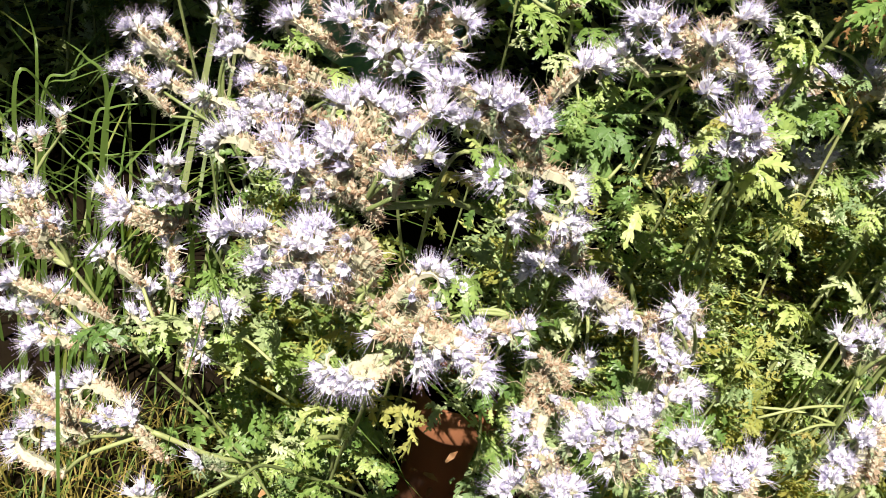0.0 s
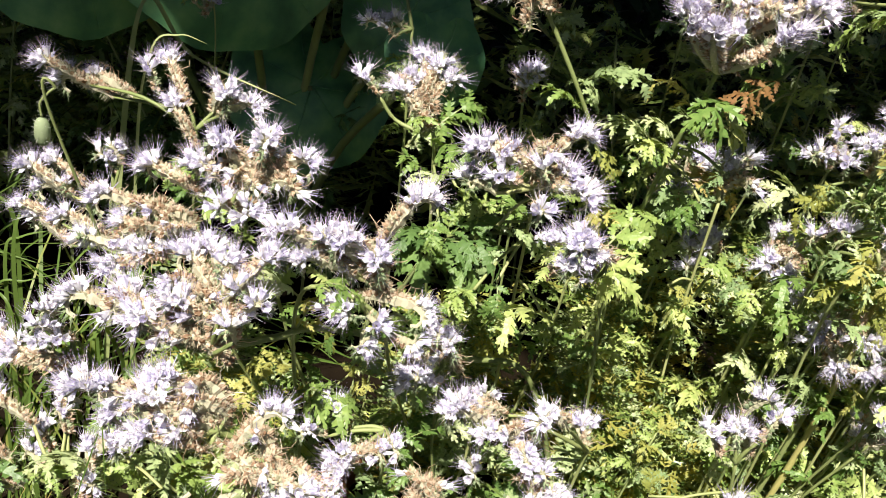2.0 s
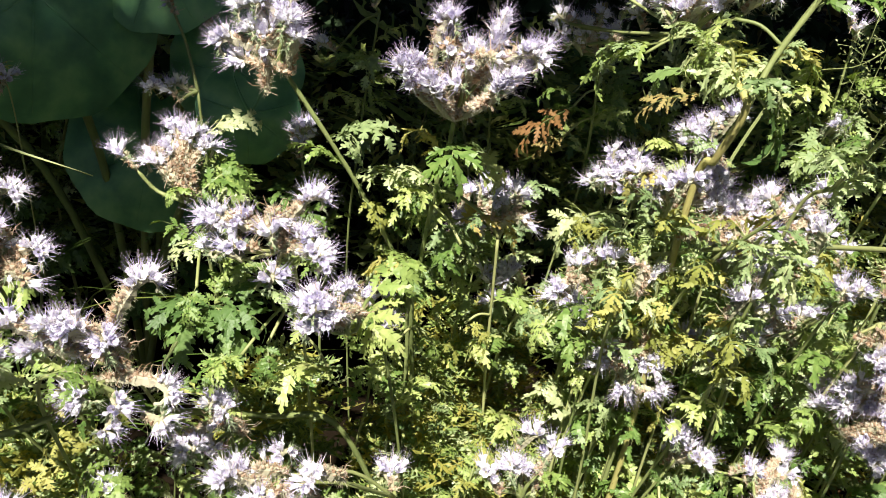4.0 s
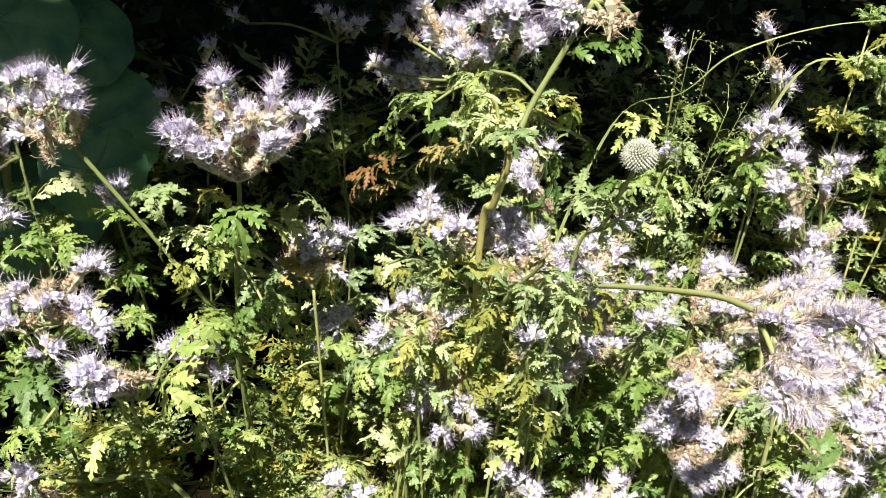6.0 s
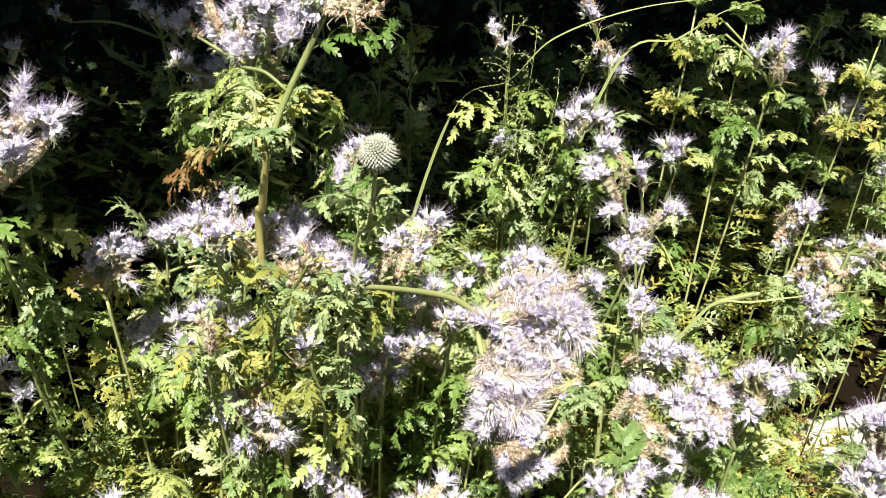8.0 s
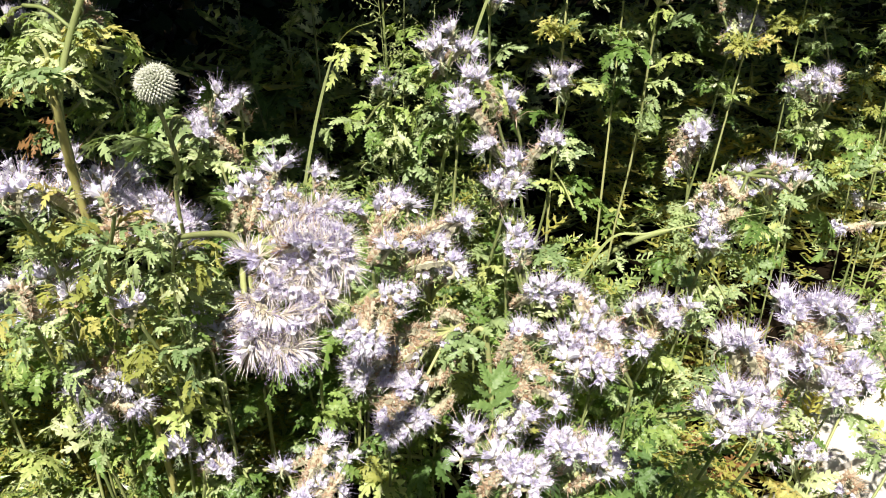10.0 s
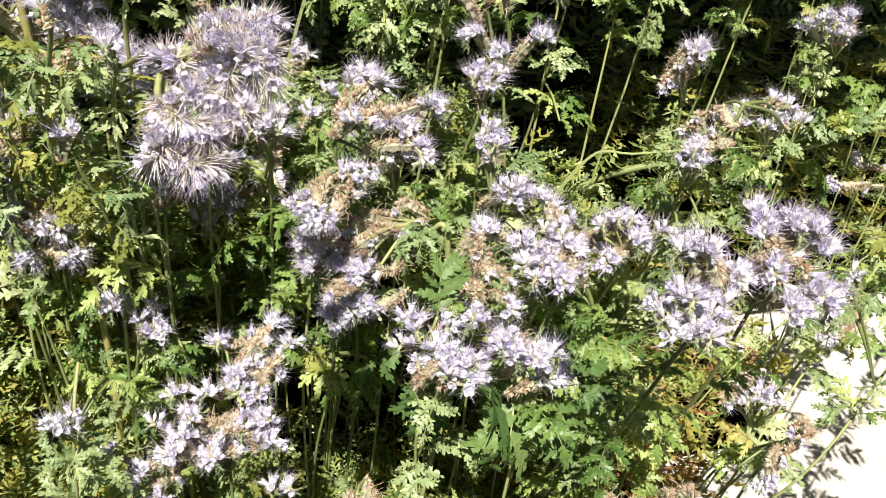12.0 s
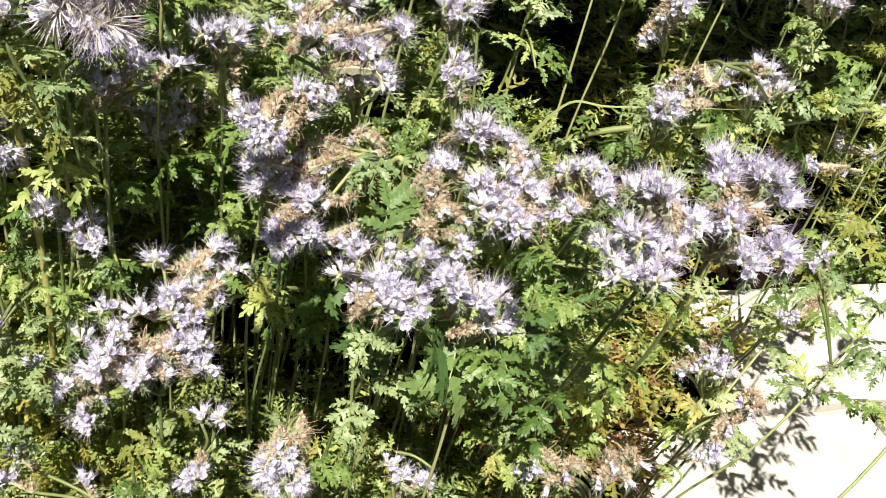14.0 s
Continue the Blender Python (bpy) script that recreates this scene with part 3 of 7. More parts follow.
def leaf_from(kind, start, tip, roll=0.0):
    """A leaf of the nearest plant, from its base to its tip."""
    start, tip = Vector(start), Vector(tip)
    root, base, line = min(LINES, key=lambda e: min((q + e[1] - start).length for q in e[2]))
    near = min(line, key=lambda q: (q + base - start).length) + base
    me = kind[int(abs(start.x + tip.z) * 1000) % len(kind)]
    way = tip - start
    size = way.length / 0.082
    x = way.normalized()
    y = Vector((0, 0, 1)).cross(x).normalized()
    turn = Matrix((x, y, x.cross(y))).transposed().to_4x4() @ pose(0, 0, 0, roll, -14, 0)
    part("leaf", me, root, Matrix.Translation(start - base) @ turn @ Matrix.Diagonal((size, size, size, 1)))
    if (near - start).length > 0.006:
        s = Shape([STEM])
        s.tube(bezier_line([near - base, (near - base).lerp(start - base, 0.5) + Vector((0, 0, 0.004)), start - base], 4), [0.0011] * 9, 5)
        part("leaf_stalk", s.mesh("leaf_stalk", True), root)



plant(A, foot=(-0.031, 0.59), via=[], node=(-0.041, 0.54, 0.493), thick=1, leaves=5, pompoms=[(-0.078, 0.57, 0.523), (-0.097, 0.57, 0.501), (-0.064, 0.57, 0.531), (-0.054, 0.56, 0.519)], fingers=[(-0.02, 0.52, 0.533), (-0.001, 0.52, 0.526), (-0.056, 0.54, 0.512), (-0.118, 0.58, 0.508), (-0.138, 0.58, 0.505), (-0.151, 0.58, 0.515)])
plant(MATURE, foot=(0.1, 0.55), via=[], node=(0.01, 0.43, 0.507), thick=1, leaves=5, fingers=[(-0.054, 0.45, 0.509), (-0.008, 0.41, 0.548), (0.016, 0.41, 0.554), (0.039, 0.41, 0.543), (-0.023, 0.43, 0.524)], spent=[(0.008, 0.42, 0.524), (0.025, 0.41, 0.528), (-0, 0.41, 0.531), (0.014, 0.42, 0.536), (0.013, 0.4, 0.528), (-0.013, 0.43, 0.516), (-0.002, 0.41, 0.52), (0.031, 0.41, 0.533), (0.02, 0.42, 0.54), (0.005, 0.42, 0.538), (0.035, 0.4, 0.528), (-0.007, 0.42, 0.529)], pompoms=[(0.011, 0.37, 0.529), (-0.003, 0.37, 0.532)])
plant(MATURE, foot=(0.1, 0.56), via=[], node=(-0.024, 0.44, 0.47), thick=1, leaves=5, fingers=[(-0.083, 0.45, 0.484), (-0.098, 0.47, 0.441), (-0.069, 0.41, 0.462), (-0.071, 0.45, 0.469), (-0.054, 0.42, 0.466)], spent=[(-0.051, 0.44, 0.483), (-0.041, 0.42, 0.476), (-0.063, 0.45, 0.48), (-0.06, 0.44, 0.466), (-0.04, 0.43, 0.482), (-0.07, 0.44, 0.46)])
plant(MATURE, foot=(0.32, 0.50), via=[(0.03, 0.365, 0.452), (0.065, 0.395, 0.44), (0.165, 0.473, 0.368), (0.224, 0.484, 0.341)], node=(0.001, 0.34, 0.46), thick=1.38, leaves=2, fingers=[(-0.017, 0.36, 0.506), (-0.006, 0.36, 0.512), (0.007, 0.34, 0.517), (0.026, 0.34, 0.521), (-0.018, 0.33, 0.497), (-0.073, 0.35, 0.48), (-0.045, 0.35, 0.484), (-0.036, 0.33, 0.485)], pompoms=[(0.023, 0.315, 0.51), (0.011, 0.315, 0.495), (0.012, 0.32, 0.515)], spent=[(-0.022, 0.33, 0.48), (-0.009, 0.33, 0.489), (-0.027, 0.33, 0.472), (-0.013, 0.33, 0.474), (-0.036, 0.33, 0.478), (-0.001, 0.33, 0.5), (-0.052, 0.34, 0.479), (-0.022, 0.34, 0.501), (0.016, 0.32, 0.499)])
plant(MATURE, foot=(0.2, 0.55), via=[], node=(0.088, 0.38, 0.484), thick=1, leaves=5, fingers=[(0.03, 0.36, 0.527), (0.054, 0.36, 0.526), (0.08, 0.36, 0.515), (0.101, 0.37, 0.548), (0.044, 0.36, 0.511), (0.063, 0.36, 0.523)], spent=[(0.073, 0.37, 0.504), (0.064, 0.37, 0.503), (0.057, 0.37, 0.505), (0.08, 0.37, 0.498), (0.069, 0.375, 0.493)])
plant(A, foot=(0.05, 0.5), via=[(0.041, 0.37, 0.47)], node=(0.074, 0.36, 0.487), thick=1, leaves=5, pompoms=[(0.066, 0.35, 0.487), (0.08, 0.35, 0.463), (0.108, 0.355, 0.464), (0.111, 0.36, 0.483), (0.086, 0.35, 0.479), (0.096, 0.35, 0.461), (0.061, 0.36, 0.483)])
plant(MATURE, foot=(0.03, 0.47), via=[(0.021, 0.33, 0.394)], node=(0.008, 0.31, 0.431), thick=1.2, leaves=2, fingers=[(-0.061, 0.31, 0.454), (-0.044, 0.31, 0.438), (-0.021, 0.31, 0.463), (-0.029, 0.3, 0.434), (-0.01, 0.3, 0.441), (-0.048, 0.31, 0.456), (-0.025, 0.3, 0.46)], spent=[(-0.012, 0.31, 0.454), (-0.016, 0.3, 0.451), (-0.032, 0.3, 0.455), (-0.024, 0.3, 0.446), (-0.005, 0.3, 0.452), (-0.042, 0.31, 0.449), (-0.004, 0.31, 0.459)])
plant(MATURE, foot=(0.02, 0.42), via=[], node=(0.023, 0.29, 0.43), thick=1, leaves=2, spent=[(0.016, 0.28, 0.429), (0.029, 0.29, 0.447), (0.034, 0.28, 0.435), (0.043, 0.275, 0.43)], fingers=[(-0.001, 0.276, 0.403), (0.039, 0.28, 0.418), (0.066, 0.265, 0.427), (0.036, 0.3, 0.456), (0.01, 0.27, 0.407), (0.054, 0.27, 0.432)])
plant(A, foot=(0, 0.62), via=[], node=(-0.12, 0.58, 0.4), thick=1, leaves=3, fingers=[(-0.17, 0.59, 0.425), (-0.152, 0.59, 0.433), (-0.159, 0.59, 0.41)], buds=[(-0.141, 0.58, 0.418)])
plant(A, foot=(0.03, 0.6), via=[], node=(-0.092, 0.55, 0.376), thick=1, leaves=3, fingers=[(-0.175, 0.58, 0.397), (-0.164, 0.58, 0.388), (-0.142, 0.57, 0.395)], pompoms=[(-0.104, 0.55, 0.461), (-0.097, 0.55, 0.468)])
plant(A, foot=(0.08, 0.5), via=[], node=(-0.1, 0.44, 0.384), thick=1, leaves=5, pompoms=[(-0.112, 0.42, 0.406), (-0.116, 0.42, 0.393), (-0.104, 0.42, 0.396), (-0.109, 0.42, 0.418)], fingers=[(-0.153, 0.46, 0.368), (-0.141, 0.44, 0.365), (-0.136, 0.44, 0.371)])
plant(A, foot=(0.05, 0.45), via=[], node=(-0.165, 0.42, 0.332), thick=1, leaves=3, fingers=[(-0.204, 0.44, 0.383), (-0.189, 0.43, 0.376), (-0.208, 0.44, 0.362), (-0.176, 0.42, 0.364)], spent=[(-0.19, 0.43, 0.351), (-0.203, 0.43, 0.34)], pompoms=[(-0.257, 0.6, 0.31), (-0.242, 0.6, 0.316), (-0.23, 0.62, 0.326)])
plant(A, foot=(0.12, 0.5), via=[(-0.056, 0.42, 0.293)], node=(-0.086, 0.39, 0.31), thick=1, leaves=5, pompoms=[(-0.146, 0.42, 0.345), (-0.117, 0.42, 0.319), (-0.104, 0.42, 0.336), (-0.1, 0.41, 0.312), (-0.082, 0.4, 0.324), (-0.064, 0.39, 0.34), (-0.077, 0.38, 0.313), (-0.121, 0.41, 0.308), (-0.12, 0.44, 0.359), (-0.109, 0.44, 0.348)])
plant(A, foot=(0.12, 0.5), via=[(-0.087, 0.4, 0.298)], node=(-0.12, 0.4, 0.297), thick=1, leaves=2, pompoms=[(-0.201, 0.42, 0.312), (-0.187, 0.42, 0.294), (-0.173, 0.42, 0.308), (-0.198, 0.42, 0.275), (-0.201, 0.42, 0.291), (-0.159, 0.43, 0.326)], fingers=[(-0.156, 0.41, 0.291), (-0.17, 0.41, 0.279), (-0.184, 0.41, 0.276)])
plant(A, foot=(0.13, 0.46), via=[(-0.039, 0.35, 0.253), (0.026, 0.42, 0.212)], node=(-0.094, 0.34, 0.279), thick=1.2, leaves=2, pompoms=[(-0.182, 0.37, 0.274), (-0.158, 0.37, 0.273), (-0.142, 0.37, 0.281), (-0.169, 0.36, 0.252), (-0.156, 0.36, 0.239), (-0.18, 0.36, 0.23), (-0.122, 0.345, 0.281), (-0.149, 0.36, 0.261)], spent=[(-0.165, 0.36, 0.267), (-0.155, 0.36, 0.264)], fingers=[(-0.108, 0.34, 0.289)])
plant(A, foot=(0.13, 0.44), via=[(-0.013, 0.36, 0.239)], node=(-0.04, 0.33, 0.26), thick=1, leaves=2, pompoms=[(-0.1, 0.32, 0.258), (-0.086, 0.32, 0.271), (-0.079, 0.32, 0.256), (-0.119, 0.3, 0.266), (-0.095, 0.32, 0.246)], buds=[(-0.064, 0.325, 0.274)])
plant(A, foot=(0.145, 0.38), via=[], node=(0.135, 0.33, 0.368), thick=1, leaves=5, fingers=[(0.112, 0.31, 0.358), (0.124, 0.3, 0.35), (0.145, 0.31, 0.369)], spent=[(0.115, 0.33, 0.39), (0.134, 0.32, 0.363), (0.125, 0.32, 0.371), (0.136, 0.33, 0.381)])
plant(A, foot=(0.2, 0.41), via=[], node=(0.19, 0.36, 0.387), thick=1, leaves=5, fingers=[(0.16, 0.345, 0.411), (0.182, 0.33, 0.407)], pompoms=[(0.19, 0.32, 0.407), (0.146, 0.37, 0.412)], spent=[(0.171, 0.345, 0.414), (0.183, 0.35, 0.408)])
plant(A, foot=(0.201, 0.39), via=[], node=(0.191, 0.34, 0.387), thick=1, leaves=5, fingers=[(0.181, 0.316, 0.381), (0.201, 0.316, 0.393)], pompoms=[(0.187, 0.31, 0.39)])
plant(MATURE, foot=(0.17, 0.33), via=[], node=(0.159, 0.26, 0.37), thick=1, leaves=3, fingers=[(0.125, 0.26, 0.398), (0.146, 0.26, 0.415), (0.143, 0.255, 0.404)], spent=[(0.134, 0.255, 0.396), (0.153, 0.255, 0.4), (0.14, 0.25, 0.391)], pompoms=[(0.135, 0.26, 0.407)])
plant(A, foot=(0.22, 0.32), via=[], node=(0.201, 0.25, 0.376), thick=1, leaves=3, fingers=[(0.173, 0.25, 0.415), (0.211, 0.25, 0.406), (0.168, 0.245, 0.393), (0.186, 0.245, 0.401), (0.197, 0.245, 0.403)], spent=[(0.175, 0.24, 0.396), (0.191, 0.24, 0.399)])
plant(A, foot=(0.3, 0.35), via=[], node=(0.295, 0.28, 0.357), thick=1, leaves=3, fingers=[(0.282, 0.28, 0.39), (0.283, 0.28, 0.408), (0.294, 0.29, 0.417), (0.274, 0.27, 0.384)], pompoms=[(0.295, 0.28, 0.404)])
plant(A, foot=(0.114, 0.42), via=[], node=(0.104, 0.37, 0.385), thick=1, leaves=5, pompoms=[(0.088, 0.34, 0.389), (0.097, 0.34, 0.395), (0.106, 0.34, 0.399), (0.117, 0.35, 0.399), (0.055, 0.37, 0.381), (0.07, 0.38, 0.392), (0.079, 0.38, 0.383), (0.057, 0.38, 0.387)], fingers=[(0.075, 0.33, 0.399), (0.072, 0.32, 0.395)])
plant(A, foot=(0.12, 0.33), via=[], node=(0.126, 0.27, 0.343), thick=1, leaves=2, spent=[(0.107, 0.27, 0.362), (0.115, 0.27, 0.368)], fingers=[(0.122, 0.26, 0.361), (0.102, 0.27, 0.348), (0.131, 0.26, 0.361)])
plant(A, foot=(0.196, 0.51), via=[(0.186, 0.46, 0.482)], node=(0.173, 0.42, 0.538), thick=1, leaves=5, fingers=[(0.135, 0.41, 0.565), (0.15, 0.41, 0.563), (0.191, 0.416, 0.576), (0.194, 0.39, 0.552), (0.185, 0.4, 0.559)], pompoms=[(0.146, 0.4, 0.552), (0.167, 0.39, 0.565), (0.169, 0.38, 0.544)], spent=[(0.171, 0.4, 0.569), (0.18, 0.4, 0.551), (0.161, 0.41, 0.558)], buds=[(0.132, 0.42, 0.539), (0.136, 0.43, 0.542)])
plant(A, foot=(0.27, 0.52), via=[(0.237, 0.44, 0.478)], node=(0.217, 0.4, 0.493), thick=1, leaves=5, pompoms=[(0.19, 0.37, 0.534), (0.19, 0.37, 0.518), (0.2, 0.37, 0.524), (0.192, 0.365, 0.532)])
plant(A, foot=(0.132, 0.55), via=[(0.122, 0.5, 0.508)], node=(0.112, 0.5, 0.529), thick=1, leaves=7, pompoms=[(0.069, 0.516, 0.557), (0.086, 0.53, 0.575), (0.078, 0.5, 0.553), (0.063, 0.52, 0.554)], fingers=[(0.102, 0.51, 0.563), (0.116, 0.51, 0.573), (0.125, 0.51, 0.565), (0.092, 0.5, 0.558), (0.105, 0.52, 0.573)], spent=[(0.102, 0.5, 0.554), (0.091, 0.51, 0.561)])
plant(SHADE, foot=(0.119, 0.71), via=[], node=(0.109, 0.66, 0.549), thick=1, leaves=5, pompoms=[(0.086, 0.66, 0.551), (0.094, 0.66, 0.555), (0.075, 0.66, 0.552), (0.073, 0.72, 0.604), (0.082, 0.72, 0.607)])
plant(A, foot=(0.283, 0.58), via=[(0.223, 0.5, 0.548), (0.268, 0.52, 0.459), (0.273, 0.53, 0.438)], node=(0.171, 0.5, 0.628), thick=1.1, leaves=6, pompoms=[(0.137, 0.5, 0.641), (0.147, 0.5, 0.629), (0.151, 0.5, 0.663), (0.134, 0.5, 0.66), (0.177, 0.5, 0.664), (0.161, 0.5, 0.665), (0.181, 0.49, 0.648)], fingers=[(0.164, 0.5, 0.648), (0.154, 0.5, 0.649), (0.177, 0.49, 0.657)], spent=[(0.161, 0.49, 0.64)])
plant(A, foot=(0.199, 0.62), via=[], node=(0.189, 0.57, 0.538), thick=1, leaves=5, pompoms=[(0.186, 0.571, 0.555), (0.193, 0.571, 0.557), (0.191, 0.57, 0.547)])
candelabra = plant(MATURE, foot=(0.283, 0.56), via=[(0.278, 0.47, 0.583), (0.275, 0.48, 0.552), (0.274, 0.5, 0.486), (0.273, 0.51, 0.435)], node=(0.278, 0.46, 0.609), thick=1.1, leaves=6, fingers=[(0.246, 0.445, 0.648), (0.268, 0.46, 0.672), (0.284, 0.455, 0.655), (0.315, 0.44, 0.660)], pompoms=[(0.272, 0.44, 0.640), (0.295, 0.428, 0.643)], spent=[(0.280, 0.447, 0.650), (0.293, 0.44, 0.656), (0.268, 0.45, 0.657)])
for seed, tip in enumerate(((0.240, 0.440, 0.649), (0.256, 0.432, 0.643), (0.268, 0.466, 0.674), (0.304, 0.468, 0.672), (0.324, 0.445, 0.661), (0.300, 0.424, 0.650))):
    curled_arm(candelabra, (0.278, 0.46, 0.609), tip, seed)
plant(A, foot=(0.385, 0.61), via=[], node=(0.375, 0.56, 0.412), thick=1, leaves=5, pompoms=[(0.344, 0.545, 0.441), (0.339, 0.55, 0.446), (0.354, 0.54, 0.447), (0.346, 0.545, 0.425), (0.356, 0.545, 0.454)])
plant(YOUNG, foot=(0.38, 0.67), via=[], node=(0.37, 0.62, 0.478), thick=1, leaves=5, buds=[(0.366, 0.61, 0.493), (0.361, 0.61, 0.496), (0.371, 0.61, 0.491)])
plant(A, foot=(0.335, 0.62), via=[], node=(0.325, 0.57, 0.482), thick=1, leaves=5, fingers=[(0.326, 0.585, 0.501), (0.344, 0.58, 0.5), (0.314, 0.56, 0.489)], pompoms=[(0.319, 0.56, 0.484), (0.33, 0.56, 0.482), (0.334, 0.58, 0.507)])
plant(A, foot=(0.26, 0.59), via=[], node=(0.25, 0.54, 0.405), thick=1, leaves=5, pompoms=[(0.234, 0.53, 0.433), (0.257, 0.53, 0.415), (0.225, 0.53, 0.443), (0.247, 0.53, 0.438), (0.239, 0.53, 0.428)])
plant(A, foot=(0.408, 0.55), via=[], node=(0.398, 0.5, 0.461), thick=1, leaves=5, pompoms=[(0.409, 0.54, 0.467), (0.403, 0.54, 0.462), (0.412, 0.53, 0.463)], fingers=[(0.389, 0.484, 0.461), (0.377, 0.49, 0.467), (0.399, 0.48, 0.448), (0.393, 0.48, 0.456)], spent=[(0.388, 0.5, 0.466)])
plant(MATURE, foot=(0.435, 0.5), via=[], node=(0.425, 0.45, 0.453), thick=1, leaves=5, pompoms=[(0.402, 0.44, 0.436), (0.405, 0.44, 0.45), (0.405, 0.44, 0.441)], fingers=[(0.413, 0.42, 0.428), (0.437, 0.42, 0.427), (0.43, 0.42, 0.449)], spent=[(0.42, 0.44, 0.45), (0.425, 0.43, 0.452), (0.414, 0.43, 0.443)])
plant(A, foot=(0.559, 0.7), via=[], node=(0.549, 0.65, 0.517), thick=1, leaves=5, pompoms=[(0.537, 0.64, 0.537), (0.55, 0.64, 0.552), (0.526, 0.64, 0.539), (0.538, 0.64, 0.545)])
plant(A, foot=(0.458, 0.72), via=[], node=(0.448, 0.67, 0.59), thick=1, leaves=5, pompoms=[(0.405, 0.66, 0.615), (0.424, 0.66, 0.621), (0.437, 0.66, 0.631), (0.452, 0.66, 0.617), (0.417, 0.66, 0.607)])
plant(A, foot=(0.442, 0.6), via=[], node=(0.432, 0.55, 0.518), thick=1, leaves=5, pompoms=[(0.414, 0.535, 0.538), (0.421, 0.54, 0.555), (0.409, 0.54, 0.534)], fingers=[(0.43, 0.53, 0.537)])
plant(A, foot=(0.5, 0.5), via=[], node=(0.486, 0.45, 0.5), thick=1, leaves=5, fingers=[(0.472, 0.43, 0.567), (0.485, 0.42, 0.553), (0.457, 0.43, 0.547)], pompoms=[(0.471, 0.43, 0.539), (0.479, 0.43, 0.556), (0.494, 0.42, 0.544), (0.484, 0.42, 0.536)])
plant(A, foot=(0.581, 0.57), via=[], node=(0.571, 0.52, 0.435), thick=1, leaves=5, pompoms=[(0.574, 0.53, 0.461), (0.52, 0.5, 0.438), (0.543, 0.5, 0.416), (0.533, 0.5, 0.427), (0.603, 0.53, 0.468)], fingers=[(0.577, 0.53, 0.468)])
plant(A, foot=(0.34, 0.41), via=[], node=(0.33, 0.36, 0.388), thick=1, leaves=3, pompoms=[(0.325, 0.36, 0.429), (0.345, 0.36, 0.428), (0.303, 0.355, 0.416), (0.344, 0.35, 0.416), (0.33, 0.36, 0.442)], fingers=[(0.325, 0.355, 0.417), (0.317, 0.355, 0.422)])
plant(A, foot=(0.267, 0.47), via=[], node=(0.257, 0.42, 0.334), thick=1, leaves=4, pompoms=[(0.256, 0.44, 0.344), (0.252, 0.44, 0.34), (0.261, 0.44, 0.34)], fingers=[(0.191, 0.345, 0.426), (0.141, 0.36, 0.415), (0.151, 0.37, 0.409)])
plant(A, foot=(0.493, 0.51), via=[], node=(0.483, 0.46, 0.316), thick=1, leaves=4, pompoms=[(0.464, 0.45, 0.344), (0.483, 0.45, 0.343), (0.48, 0.46, 0.352), (0.47, 0.45, 0.335), (0.55, 0.44, 0.33), (0.564, 0.44, 0.317), (0.538, 0.44, 0.319)])
plant(SHADE, foot=(-0.03, 0.84), via=[(-0.055, 0.745, 0.496)], node=(-0.063, 0.74, 0.518), thick=0.6, leaves=1, pompoms=[(-0.065, 0.74, 0.530), (-0.056, 0.74, 0.526), (-0.072, 0.74, 0.535)])
plant(SHADE, foot=(0.272, 0.8), via=[], node=(0.262, 0.75, 0.598), thick=1, leaves=5, pompoms=[(0.263, 0.74, 0.618), (0.257, 0.74, 0.624), (0.273, 0.74, 0.619), (0.214, 0.8, 0.553), (0.222, 0.8, 0.55)])
plant(SHADE, foot=(0.392, 0.85), via=[], node=(0.382, 0.8, 0.608), thick=1, leaves=5, pompoms=[(0.348, 0.77, 0.648), (0.379, 0.77, 0.638), (0.4, 0.77, 0.632), (0.387, 0.77, 0.63), (0.366, 0.77, 0.643), (0.286, 0.86, 0.618)])
plant(WILTED, foot=(0.43, 0.5), via=[(0.435, 0.45, 0.662), (0.431, 0.4, 0.655), (0.432, 0.395, 0.643), (0.431, 0.41, 0.61), (0.431, 0.43, 0.568)], node=(0.442, 0.5, 0.661), thick=1.5, leaves=14, pompoms=[(0.4, 0.627, 0.631), (0.423, 0.6, 0.63), (0.411, 0.57, 0.689), (0.398, 0.57, 0.68), (0.427, 0.55, 0.687), (0.429, 0.57, 0.657), (0.391, 0.63, 0.635), (0.408, 0.62, 0.624)], fingers=[(0.433, 0.5, 0.677), (0.439, 0.45, 0.709), (0.448, 0.44, 0.71), (0.44, 0.44, 0.724), (0.43, 0.52, 0.679), (0.453, 0.43, 0.707), (0.432, 0.45, 0.723), (0.42, 0.55, 0.677), (0.413, 0.56, 0.697), (0.431, 0.53, 0.689), (0.431, 0.47, 0.711), (0.436, 0.47, 0.689)])
plant(A, foot=(0.432, 0.502), via=[(0.46, 0.4, 0.709), (0.444, 0.4, 0.676), (0.434, 0.397, 0.647), (0.432, 0.413, 0.609), (0.432, 0.433, 0.566)], node=(0.474, 0.4, 0.738), thick=1.2, leaves=2, fingers=[(0.454, 0.4, 0.734), (0.46, 0.4, 0.73), (0.478, 0.4, 0.753)], pompoms=[(0.468, 0.4, 0.759)])
